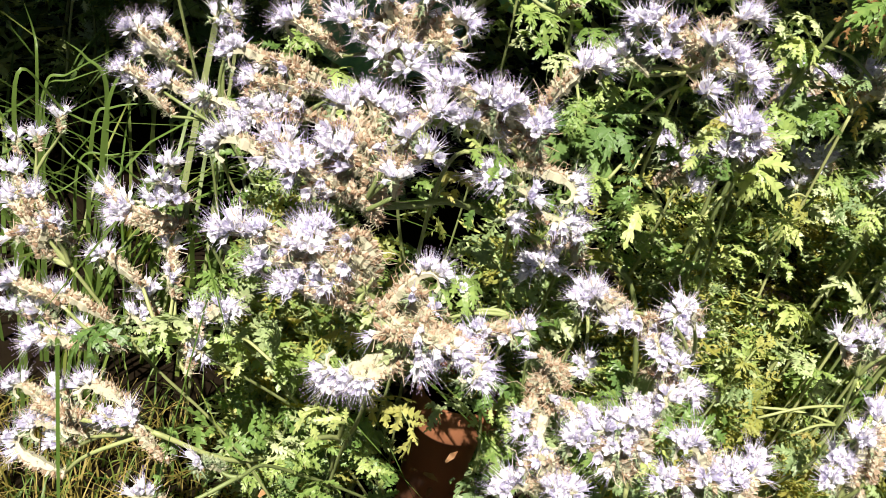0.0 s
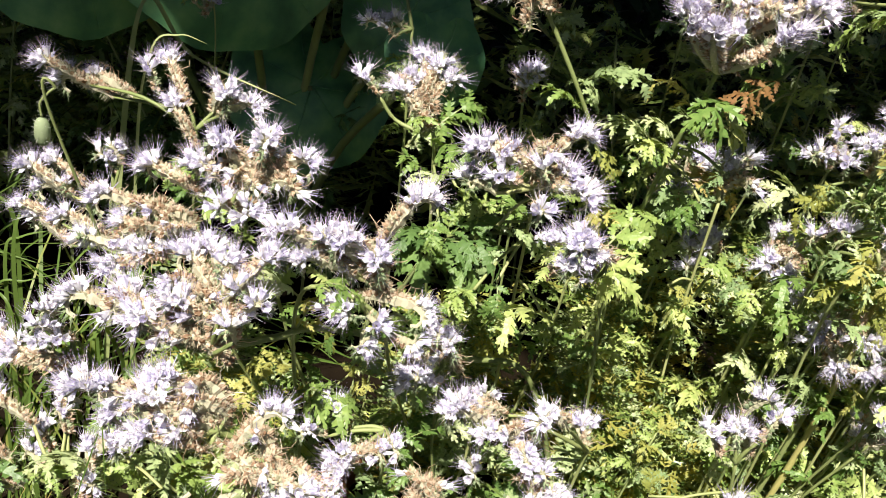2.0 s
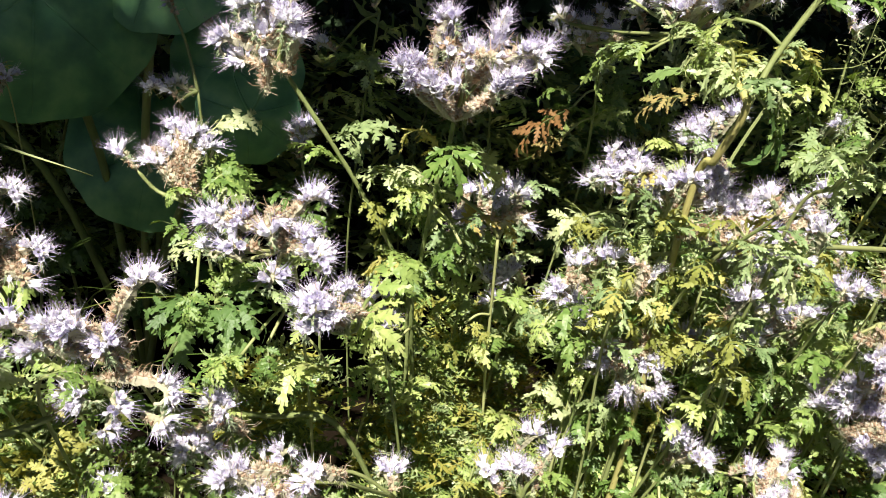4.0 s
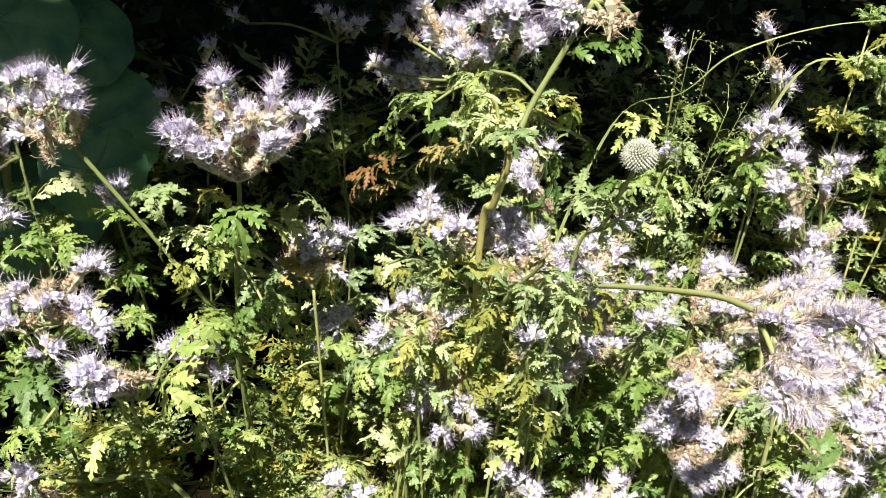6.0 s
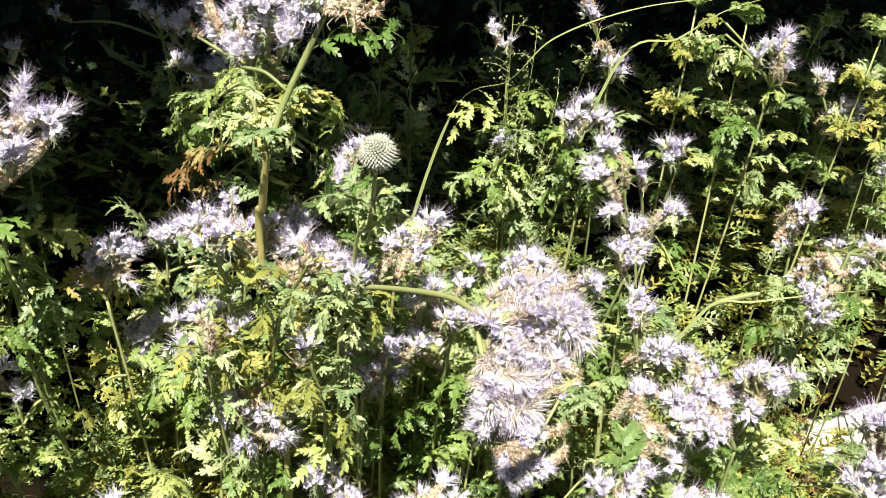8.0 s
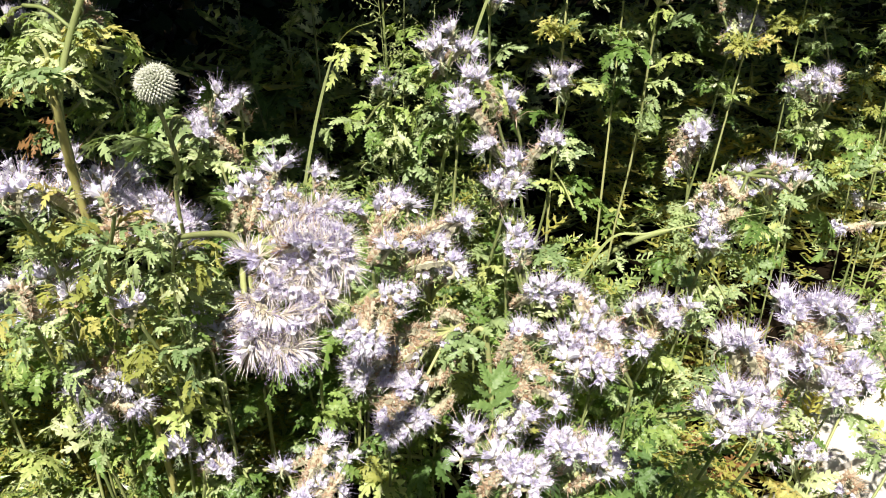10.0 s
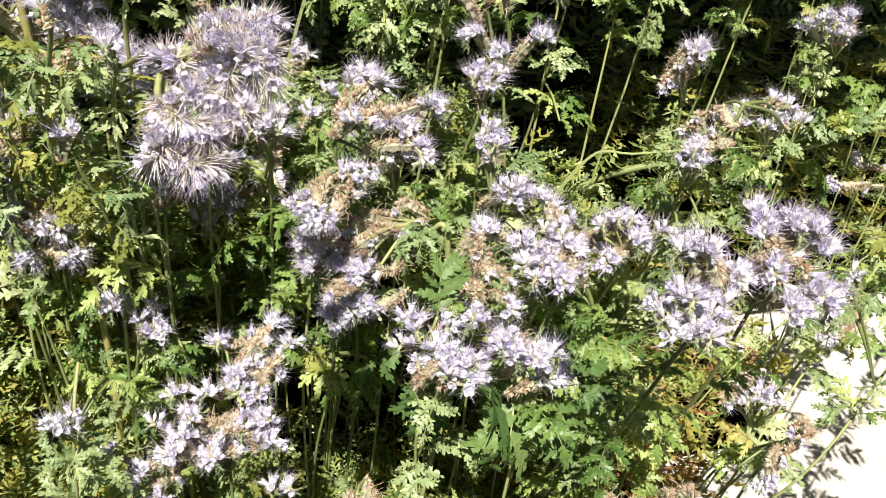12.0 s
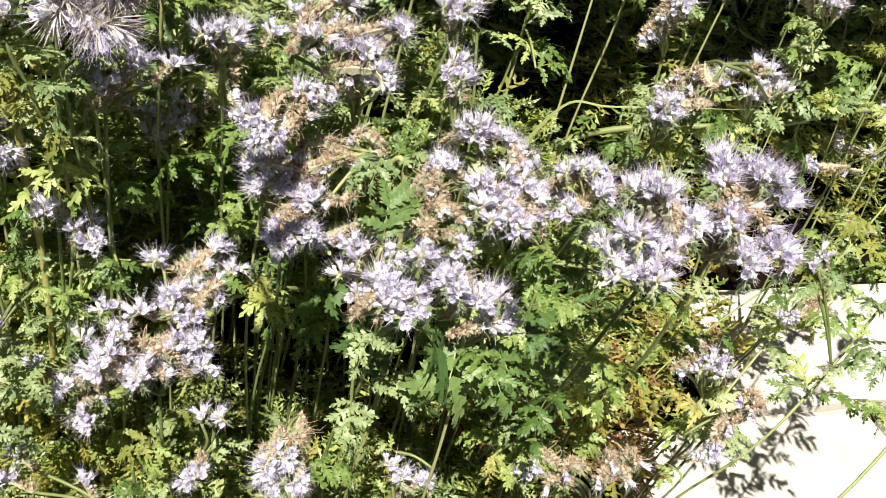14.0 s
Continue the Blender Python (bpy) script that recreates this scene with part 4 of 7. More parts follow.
plant(NEAR, foot=(0.41, 0.56), via=[(0.5, 0.275, 0.62), (0.479, 0.37, 0.572), (0.445, 0.43, 0.535), (0.41, 0.45, 0.516), (0.408, 0.509, 0.467)], node=(0.505, 0.235, 0.634), thick=1.1, leaves=0, pompoms=[(0.5256, 0.2383, 0.6432), (0.5386, 0.2383, 0.6446), (0.5299, 0.2347, 0.6403), (0.5191, 0.2167, 0.6345), (0.5062, 0.2167, 0.6388), (0.5321, 0.2095, 0.6316), (0.5235, 0.2095, 0.6403), (0.5285, 0.2023, 0.628), (0.5119, 0.2095, 0.6309), (0.5177, 0.2059, 0.6309), (0.5199, 0.1987, 0.6208), (0.5062, 0.1951, 0.6266)], fingers=[(0.5263, 0.2023, 0.6482), (0.5364, 0.2023, 0.6489), (0.5335, 0.2023, 0.6446), (0.5083, 0.2023, 0.6194), (0.5184, 0.2023, 0.6216), (0.504, 0.1987, 0.6136), (0.5127, 0.1951, 0.6108), (0.5091, 0.1951, 0.6093), (0.5011, 0.1987, 0.618)])
plant(A, foot=(0.418, 0.51), via=[], node=(0.408, 0.46, 0.558), thick=1, leaves=6, pompoms=[(0.387, 0.44, 0.586), (0.406, 0.44, 0.587), (0.396, 0.45, 0.596), (0.456, 0.45, 0.578), (0.392, 0.44, 0.56), (0.459, 0.45, 0.58), (0.4, 0.45, 0.589)], fingers=[(0.38, 0.44, 0.584), (0.41, 0.44, 0.576)])
plant(MATURE, foot=(0.475, 0.49), via=[], node=(0.465, 0.44, 0.529), thick=1, leaves=5, spent=[(0.464, 0.42, 0.561), (0.457, 0.42, 0.555), (0.473, 0.42, 0.556), (0.452, 0.43, 0.558)], fingers=[(0.485, 0.42, 0.553), (0.493, 0.42, 0.555), (0.451, 0.43, 0.571), (0.463, 0.43, 0.57)])
plant(A, foot=(0.408, 0.51), via=[], node=(0.398, 0.46, 0.49), thick=1, leaves=5, pompoms=[(0.38, 0.45, 0.516), (0.399, 0.45, 0.517), (0.391, 0.45, 0.52), (0.413, 0.42, 0.521), (0.376, 0.45, 0.512)])
plant(A, foot=(0.541, 0.56), via=[], node=(0.531, 0.51, 0.372), thick=1, leaves=4, pompoms=[(0.535, 0.504, 0.405), (0.501, 0.51, 0.416), (0.52, 0.5, 0.398), (0.547, 0.51, 0.408), (0.517, 0.505, 0.412)])
plant(A, foot=(0.654, 0.6), via=[], node=(0.644, 0.55, 0.43), thick=1, leaves=5, pompoms=[(0.62, 0.55, 0.477), (0.653, 0.55, 0.47), (0.636, 0.52, 0.457), (0.646, 0.52, 0.459), (0.554, 0.5, 0.478), (0.539, 0.5, 0.482), (0.64, 0.56, 0.477), (0.674, 0.56, 0.475)])
plant(A, foot=(0.714, 0.59), via=[(0.704, 0.54, 0.528)], node=(0.691, 0.53, 0.591), thick=1, leaves=5, pompoms=[(0.673, 0.52, 0.613), (0.692, 0.52, 0.624), (0.703, 0.52, 0.611), (0.681, 0.515, 0.617), (0.683, 0.52, 0.603)])
plant(YOUNG, foot=(0.69, 0.7), via=[], node=(0.68, 0.65, 0.53), thick=1, leaves=7, buds=[(0.672, 0.64, 0.548), (0.669, 0.64, 0.551), (0.679, 0.64, 0.543)])
plant(A, foot=(0.829, 0.63), via=[], node=(0.819, 0.58, 0.538), thick=1, leaves=6, pompoms=[(0.806, 0.57, 0.559), (0.799, 0.57, 0.564), (0.814, 0.57, 0.562), (0.805, 0.57, 0.554)])
plant(A, foot=(0.751, 0.55), via=[], node=(0.741, 0.5, 0.508), thick=1, leaves=5, pompoms=[(0.692, 0.49, 0.577), (0.721, 0.49, 0.571), (0.726, 0.49, 0.58), (0.709, 0.49, 0.546), (0.746, 0.48, 0.539), (0.763, 0.47, 0.538), (0.728, 0.49, 0.553), (0.691, 0.5, 0.582)], fingers=[(0.703, 0.5, 0.596), (0.727, 0.48, 0.535), (0.757, 0.48, 0.546)])
plant(A, foot=(0.726, 0.52), via=[], node=(0.716, 0.47, 0.495), thick=1, leaves=5, pompoms=[(0.715, 0.46, 0.521), (0.694, 0.46, 0.517), (0.706, 0.465, 0.521), (0.721, 0.46, 0.528)])
plant(A, foot=(0.629, 0.48), via=[], node=(0.619, 0.43, 0.377), thick=1, leaves=2, pompoms=[(0.627, 0.476, 0.369), (0.61, 0.476, 0.377), (0.612, 0.4, 0.413), (0.597, 0.38, 0.395), (0.62, 0.37, 0.4), (0.618, 0.4, 0.408), (0.625, 0.46, 0.37)], fingers=[(0.616, 0.47, 0.387), (0.599, 0.375, 0.393)])
plant(A, foot=(0.798, 0.43), via=[], node=(0.788, 0.38, 0.38), thick=1, leaves=5, pompoms=[(0.76, 0.385, 0.405), (0.773, 0.385, 0.412), (0.783, 0.4, 0.438), (0.77, 0.39, 0.425), (0.76, 0.42, 0.442), (0.775, 0.41, 0.437)], fingers=[(0.752, 0.39, 0.416)])
plant(A, foot=(0.691, 0.72), via=[], node=(0.681, 0.67, 0.623), thick=1, leaves=5, pompoms=[(0.661, 0.66, 0.647), (0.679, 0.66, 0.649), (0.675, 0.66, 0.631), (0.654, 0.66, 0.652)])
plant(A, foot=(0.779, 0.69), via=[], node=(0.769, 0.64, 0.599), thick=1, leaves=6, pompoms=[(0.738, 0.63, 0.665), (0.766, 0.63, 0.621), (0.774, 0.63, 0.613)], spent=[(0.749, 0.63, 0.635), (0.733, 0.63, 0.675)])
plant(A, foot=(0.531, 0.63), via=[], node=(0.521, 0.58, 0.527), thick=1, leaves=6, pompoms=[(0.508, 0.58, 0.554), (0.522, 0.58, 0.558), (0.519, 0.58, 0.569), (0.523, 0.56, 0.584)], fingers=[(0.513, 0.57, 0.55)])
plant(A, foot=(0.909, 0.63), via=[], node=(0.899, 0.58, 0.611), thick=1, leaves=6, pompoms=[(0.88, 0.567, 0.652), (0.897, 0.567, 0.631), (0.871, 0.567, 0.642), (0.891, 0.565, 0.647), (0.895, 0.57, 0.657)])
plant(A, foot=(1.018, 0.67), via=[], node=(1.008, 0.62, 0.554), thick=1, leaves=6, pompoms=[(1, 0.63, 0.597), (1.001, 0.6, 0.581), (1.012, 0.6, 0.566), (0.997, 0.6, 0.573), (1, 0.6, 0.553), (0.992, 0.63, 0.6), (1.015, 0.6, 0.578)])
plant(A, foot=(0.74, 0.47), via=[], node=(0.723, 0.43, 0.432), thick=1, leaves=5, pompoms=[(0.713, 0.44, 0.495), (0.704, 0.43, 0.492), (0.716, 0.43, 0.488), (0.713, 0.43, 0.48), (0.726, 0.42, 0.47), (0.72, 0.42, 0.46), (0.729, 0.415, 0.462), (0.726, 0.415, 0.455)])
plant(A, foot=(0.722, 0.51), via=[], node=(0.712, 0.46, 0.503), thick=1, leaves=5, pompoms=[(0.701, 0.455, 0.527), (0.711, 0.45, 0.524), (0.717, 0.45, 0.531), (0.71, 0.46, 0.531)])
plant(A, foot=(0.607, 0.68), via=[], node=(0.597, 0.63, 0.446), thick=1, leaves=6, pompoms=[(0.594, 0.63, 0.465), (0.565, 0.6, 0.475), (0.615, 0.63, 0.474), (0.581, 0.62, 0.465), (0.604, 0.63, 0.478)])
plant(A, foot=(0.531, 0.65), via=[], node=(0.521, 0.6, 0.539), thick=1, leaves=5, pompoms=[(0.516, 0.6, 0.55), (0.509, 0.6, 0.555), (0.521, 0.59, 0.549), (0.511, 0.6, 0.545), (0.438, 0.7, 0.658)])
plant(YOUNG, foot=(0.494, 0.45), via=[(0.487, 0.37, 0.613), (0.484, 0.4, 0.559)], node=(0.482, 0.335, 0.66), thick=1, leaves=2, balls=[(0.482, 0.33, 0.673)])
plant(A, foot=(0.777, 0.46), via=[], node=(0.767, 0.41, 0.406), thick=1, leaves=5, pompoms=[(0.701, 0.387, 0.445), (0.744, 0.39, 0.441), (0.773, 0.4, 0.433), (0.821, 0.41, 0.43), (0.843, 0.4, 0.429), (0.8, 0.4, 0.435)], fingers=[(0.825, 0.4, 0.42), (0.745, 0.37, 0.424), (0.749, 0.36, 0.421), (0.737, 0.39, 0.426)], spent=[(0.788, 0.4, 0.421), (0.732, 0.37, 0.416)])
plant(A, foot=(0.942, 0.52), via=[], node=(0.932, 0.47, 0.495), thick=1, leaves=5, pompoms=[(0.998, 0.5, 0.478), (1.015, 0.5, 0.464), (0.983, 0.5, 0.485)], spent=[(0.928, 0.46, 0.484), (0.907, 0.46, 0.475)], fingers=[(0.889, 0.45, 0.472)])
plant(A, foot=(0.44, 0.5), via=[], node=(0.427, 0.44, 0.554), thick=1, leaves=4, pompoms=[(0.394, 0.43, 0.591), (0.407, 0.43, 0.584), (0.449, 0.44, 0.573), (0.439, 0.44, 0.584), (0.401, 0.43, 0.598)], spent=[(0.464, 0.42, 0.557), (0.457, 0.42, 0.549), (0.471, 0.42, 0.552)], fingers=[(0.475, 0.42, 0.56), (0.455, 0.43, 0.569), (0.481, 0.41, 0.552)])
plant(A, foot=(0.537, 0.51), via=[], node=(0.527, 0.46, 0.523), thick=1, leaves=4, pompoms=[(0.522, 0.46, 0.549), (0.541, 0.46, 0.549), (0.55, 0.46, 0.564), (0.542, 0.45, 0.545), (0.532, 0.46, 0.555)], spent=[(0.531, 0.46, 0.539)])
plant(A, foot=(0.339, 0.55), via=[], node=(0.329, 0.5, 0.505), thick=1, leaves=4, pompoms=[(0.324, 0.5, 0.537), (0.339, 0.5, 0.54), (0.331, 0.5, 0.532)], spent=[(0.346, 0.49, 0.522), (0.341, 0.49, 0.527)])
plant(A, foot=(0.505, 0.47), via=[], node=(0.495, 0.42, 0.458), thick=1, leaves=2, pompoms=[(0.483, 0.42, 0.484), (0.514, 0.42, 0.493), (0.496, 0.41, 0.479), (0.534, 0.42, 0.491), (0.504, 0.41, 0.464)], spent=[(0.494, 0.42, 0.482)])
plant(MATURE, foot=(0.664, 0.51), via=[], node=(0.654, 0.46, 0.437), thick=1, leaves=5, pompoms=[(0.628, 0.43, 0.503), (0.648, 0.43, 0.505), (0.615, 0.44, 0.508), (0.667, 0.43, 0.519), (0.608, 0.428, 0.472), (0.626, 0.43, 0.468), (0.661, 0.43, 0.481), (0.643, 0.44, 0.504)], spent=[(0.64, 0.43, 0.484), (0.648, 0.43, 0.487), (0.632, 0.43, 0.476), (0.656, 0.43, 0.495)])
plant(A, foot=(0.655, 0.37), via=[], node=(0.645, 0.32, 0.404), thick=1, leaves=1, pompoms=[(0.633, 0.31, 0.433), (0.624, 0.305, 0.426), (0.634, 0.3, 0.414), (0.653, 0.31, 0.433), (0.631, 0.315, 0.438), (0.645, 0.3, 0.425)])
plant(A, foot=(0.66, 0.36), via=[], node=(0.646, 0.29, 0.411), thick=1, leaves=2, pompoms=[(0.651, 0.275, 0.433), (0.645, 0.272, 0.43), (0.656, 0.272, 0.427), (0.649, 0.27, 0.424), (0.646, 0.28, 0.435), (0.659, 0.277, 0.433), (0.656, 0.28, 0.437), (0.663, 0.275, 0.425), (0.648, 0.265, 0.435)])
plant(A, foot=(0.713, 0.35), via=[], node=(0.703, 0.3, 0.398), thick=1, leaves=2, fingers=[(0.686, 0.285, 0.429), (0.702, 0.285, 0.421), (0.682, 0.29, 0.434)], pompoms=[(0.717, 0.3, 0.412), (0.725, 0.295, 0.398), (0.69, 0.283, 0.432), (0.712, 0.29, 0.4)])
plant(A, foot=(0.773, 0.45), via=[], node=(0.763, 0.4, 0.366), thick=1, leaves=5, pompoms=[(0.749, 0.397, 0.437), (0.768, 0.4, 0.441), (0.738, 0.39, 0.429), (0.729, 0.39, 0.434), (0.732, 0.365, 0.422), (0.757, 0.365, 0.417), (0.759, 0.39, 0.435), (0.751, 0.42, 0.451), (0.725, 0.37, 0.43)], fingers=[(0.752, 0.39, 0.426), (0.769, 0.39, 0.428)])
plant(A, foot=(0.825, 0.45), via=[], node=(0.815, 0.4, 0.399), thick=1, leaves=6, pompoms=[(0.794, 0.385, 0.452), (0.784, 0.385, 0.448), (0.806, 0.385, 0.45), (0.793, 0.38, 0.443), (0.8, 0.37, 0.427), (0.786, 0.37, 0.427), (0.81, 0.38, 0.438)])
plant(MATURE, foot=(0.695, 0.47), via=[(0.671, 0.43, 0.418), (0.685, 0.42, 0.417)], node=(0.662, 0.43, 0.43), thick=1.3, leaves=4, spent=[(0.63, 0.42, 0.427), (0.633, 0.4, 0.411), (0.625, 0.43, 0.431), (0.649, 0.43, 0.441), (0.614, 0.42, 0.434)], fingers=[(0.584, 0.41, 0.432), (0.605, 0.41, 0.418), (0.589, 0.41, 0.417), (0.659, 0.42, 0.427)], pompoms=[(0.599, 0.39, 0.395), (0.625, 0.39, 0.388), (0.585, 0.4, 0.4), (0.621, 0.4, 0.413), (0.6, 0.42, 0.429)])
plant(MATURE, foot=(0.706, 0.43), via=[], node=(0.696, 0.38, 0.404), thick=1, leaves=3, spent=[(0.692, 0.38, 0.434), (0.697, 0.37, 0.425), (0.684, 0.35, 0.419), (0.677, 0.36, 0.417), (0.709, 0.36, 0.425), (0.699, 0.39, 0.445)], fingers=[(0.709, 0.35, 0.411), (0.682, 0.35, 0.407), (0.698, 0.39, 0.447)], pompoms=[(0.683, 0.345, 0.409)])
plant(A, foot=(0.74, 0.58), via=[(0.554, 0.415, 0.312), (0.637, 0.482, 0.269)], node=(0.541, 0.4, 0.318), thick=1.2, leaves=2, pompoms=[(0.535, 0.375, 0.338), (0.514, 0.38, 0.336), (0.547, 0.4, 0.339), (0.524, 0.4, 0.363), (0.576, 0.43, 0.331), (0.564, 0.43, 0.35), (0.493, 0.38, 0.339), (0.504, 0.4, 0.352), (0.546, 0.375, 0.333), (0.573, 0.43, 0.359)], fingers=[(0.533, 0.385, 0.343), (0.558, 0.4, 0.334)], spent=[(0.553, 0.41, 0.348), (0.563, 0.4, 0.343)])
plant(A, foot=(0.48, 0.48), via=[], node=(0.47, 0.43, 0.339), thick=1, leaves=5, pompoms=[(0.474, 0.416, 0.375), (0.459, 0.41, 0.394), (0.484, 0.41, 0.368), (0.466, 0.41, 0.373), (0.482, 0.42, 0.381)])
plant(YOUNG, foot=(0.442, 0.4), via=[], node=(0.432, 0.35, 0.341), thick=1, leaves=7, buds=[(0.433, 0.346, 0.36), (0.427, 0.345, 0.356), (0.435, 0.345, 0.351)], pompoms=[(0.424, 0.34, 0.357)])
plant(MATURE, foot=(0.536, 0.42), via=[], node=(0.526, 0.37, 0.27), thick=1, leaves=2, pompoms=[(0.506, 0.355, 0.336), (0.542, 0.355, 0.315), (0.497, 0.35, 0.328), (0.535, 0.355, 0.323), (0.551, 0.36, 0.324), (0.553, 0.35, 0.312)], spent=[(0.523, 0.35, 0.326), (0.529, 0.35, 0.308)], fingers=[(0.514, 0.34, 0.318), (0.489, 0.34, 0.325)])
plant(WILTED, foot=(0.45, 0.50), via=[(0.435, 0.42, 0.50)], node=(0.452, 0.36, 0.60), thick=1, leaves=8, pompoms=[(0.447, 0.37, 0.605)])
plant(WILTED, foot=(0.47, 0.49), via=[(0.474, 0.40, 0.50)], node=(0.479, 0.352, 0.585), thick=1, leaves=8, buds=[(0.476, 0.35, 0.592)])
plant(WILTED, foot=(0.42, 0.51), via=[(0.41, 0.44, 0.50)], node=(0.402, 0.395, 0.59), thick=1, leaves=8, pompoms=[(0.396, 0.39, 0.60), (0.406, 0.39, 0.604)])
plant(WILTED, foot=(0.40, 0.50), via=[(0.395, 0.43, 0.46)], node=(0.388, 0.40, 0.53), thick=1, leaves=8, spent=[(0.388, 0.395, 0.545)])
plant(WILTED, foot=(0.46, 0.48), via=[(0.465, 0.40, 0.44)], node=(0.452, 0.375, 0.52), thick=1, leaves=8, pompoms=[(0.452, 0.37, 0.535)])
plant(A, foot=(0.61, 0.50), via=[], node=(0.600, 0.425, 0.478), thick=1, leaves=5, pompoms=[(0.616, 0.416, 0.478), (0.608, 0.412, 0.482), (0.622, 0.42, 0.474)], fingers=[(0.583, 0.379, 0.473), (0.575, 0.385, 0.478), (0.590, 0.38, 0.468)], spent=[(0.60, 0.405, 0.470), (0.612, 0.41, 0.466)])
plant(A, foot=(0.60, 0.53), via=[], node=(0.604, 0.435, 0.495), thick=1, leaves=6, pompoms=[(0.604, 0.408, 0.521), (0.612, 0.415, 0.517), (0.625, 0.458, 0.530), (0.617, 0.455, 0.527), (0.634, 0.455, 0.526)], spent=[(0.622, 0.425, 0.512), (0.640, 0.44, 0.510)], fingers=[(0.658, 0.42, 0.493), (0.668, 0.437, 0.516)])
plant(A, foot=(0.56, 0.54), via=[], node=(0.562, 0.43, 0.490), thick=1, leaves=6, pompoms=[(0.558, 0.405, 0.521), (0.551, 0.41, 0.516), (0.566, 0.412, 0.512)], fingers=[(0.564, 0.498, 0.435), (0.556, 0.498, 0.440), (0.572, 0.495, 0.432)])
plant(A, foot=(0.15, 0.50), via=[], node=(0.142, 0.425, 0.395), thick=1, leaves=4, pompoms=[(0.122, 0.398, 0.408), (0.130, 0.402, 0.402), (0.132, 0.410, 0.433)], fingers=[(0.114, 0.40, 0.404), (0.138, 0.41, 0.428)], spent=[(0.135, 0.41, 0.415)])
plant(SHADE, foot=(0.18, 0.50), via=[], node=(0.175, 0.44, 0.350), thick=1, leaves=3, pompoms=[(0.177, 0.434, 0.367), (0.168, 0.43, 0.362), (0.167, 0.381, 0.346)])
plant(MATURE, foot=(0.60, 0.46), via=[], node=(0.603, 0.41, 0.385), thick=1, leaves=1, fingers=[(0.614, 0.365, 0.411), (0.591, 0.437, 0.394), (0.606, 0.37, 0.406)], spent=[(0.608, 0.385, 0.405), (0.60, 0.395, 0.40)])
plant(NEAR, foot=(0.8, 0.36), via=[], node=(0.767, 0.24, 0.465), thick=1, leaves=9, pompoms=[(0.725, 0.2, 0.53), (0.721, 0.2, 0.517), (0.744, 0.2, 0.516), (0.753, 0.205, 0.518), (0.731, 0.19, 0.516), (0.719, 0.19, 0.515), (0.717, 0.205, 0.521), (0.739, 0.19, 0.511), (0.728, 0.195, 0.53)], fingers=[(0.752, 0.23, 0.532), (0.746, 0.235, 0.53), (0.768, 0.22, 0.522)])
plant(NEAR, foot=(0.86, 0.36), via=[], node=(0.802, 0.24, 0.486), thick=1, leaves=4, fingers=[(0.787, 0.24, 0.543), (0.8, 0.23, 0.545), (0.812, 0.22, 0.536), (0.781, 0.21, 0.53), (0.806, 0.2, 0.519), (0.791, 0.2, 0.513), (0.807, 0.225, 0.544), (0.788, 0.235, 0.537)], spent=[(0.789, 0.225, 0.533), (0.796, 0.22, 0.531), (0.789, 0.21, 0.522), (0.801, 0.21, 0.527), (0.784, 0.22, 0.526)])
plant(YOUNG, foot=(0.872, 0.47), via=[], node=(0.862, 0.42, 0.453), thick=1, leaves=8, buds=[(0.843, 0.39, 0.493), (0.837, 0.39, 0.489), (0.851, 0.39, 0.489)], pompoms=[(0.842, 0.39, 0.5)])
plant(WITHERED, foot=(0.907, 0.55), via=[], node=(0.897, 0.5, 0.486), thick=1, leaves=5, spent=[(0.873, 0.48, 0.524), (0.868, 0.48, 0.512), (0.879, 0.48, 0.53), (0.863, 0.48, 0.508)], fingers=[(0.885, 0.48, 0.536)])
plant(WITHERED, foot=(0.956, 0.57), via=[], node=(0.946, 0.52, 0.429), thick=1, leaves=5, spent=[(0.914, 0.5, 0.469), (0.945, 0.5, 0.453), (0.905, 0.5, 0.46), (0.929, 0.5, 0.473)], fingers=[(0.947, 0.5, 0.468)], pompoms=[(0.914, 0.49, 0.453)])
plant(A, foot=(1.064, 0.63), via=[], node=(1.054, 0.58, 0.393), thick=1, leaves=6, pompoms=[(1.038, 0.56, 0.44), (1.012, 0.56, 0.454), (1.001, 0.56, 0.449), (1.05, 0.56, 0.43), (1.031, 0.56, 0.429)])
plant(A, foot=(1.108, 0.63), via=[], node=(1.098, 0.58, 0.489), thick=1, leaves=6, pompoms=[(1.07, 0.56, 0.528), (1.059, 0.56, 0.534), (1.082, 0.56, 0.52), (1.07, 0.56, 0.518), (1.049, 0.57, 0.521), (1.089, 0.57, 0.532)])
plant(A, foot=(0.966, 0.41), via=[], node=(0.956, 0.36, 0.242), thick=1, leaves=3, pompoms=[(0.918, 0.33, 0.322), (0.937, 0.33, 0.329), (0.928, 0.325, 0.313), (0.91, 0.33, 0.315)], spent=[(0.903, 0.34, 0.328), (0.898, 0.34, 0.306)])
plant(WITHERED, foot=(0.95, 0.4), via=[], node=(0.928, 0.3, 0.3), thick=1, leaves=3, spent=[(0.908, 0.28, 0.336), (0.89, 0.265, 0.311), (0.91, 0.27, 0.334), (0.9, 0.27, 0.32)], fingers=[(0.888, 0.265, 0.3)])
plant(A, foot=(0.619, 0.38), via=[], node=(0.609, 0.33, 0.273), thick=1, leaves=2, fingers=[(0.596, 0.3, 0.256), (0.604, 0.31, 0.268), (0.613, 0.3, 0.254), (0.592, 0.3, 0.27)], spent=[(0.605, 0.315, 0.279)])
plant(A, foot=(0.707, 0.38), via=[], node=(0.697, 0.33, 0.179), thick=1, leaves=2, pompoms=[(0.682, 0.32, 0.241), (0.67, 0.315, 0.232), (0.71, 0.32, 0.221), (0.69, 0.315, 0.234)])
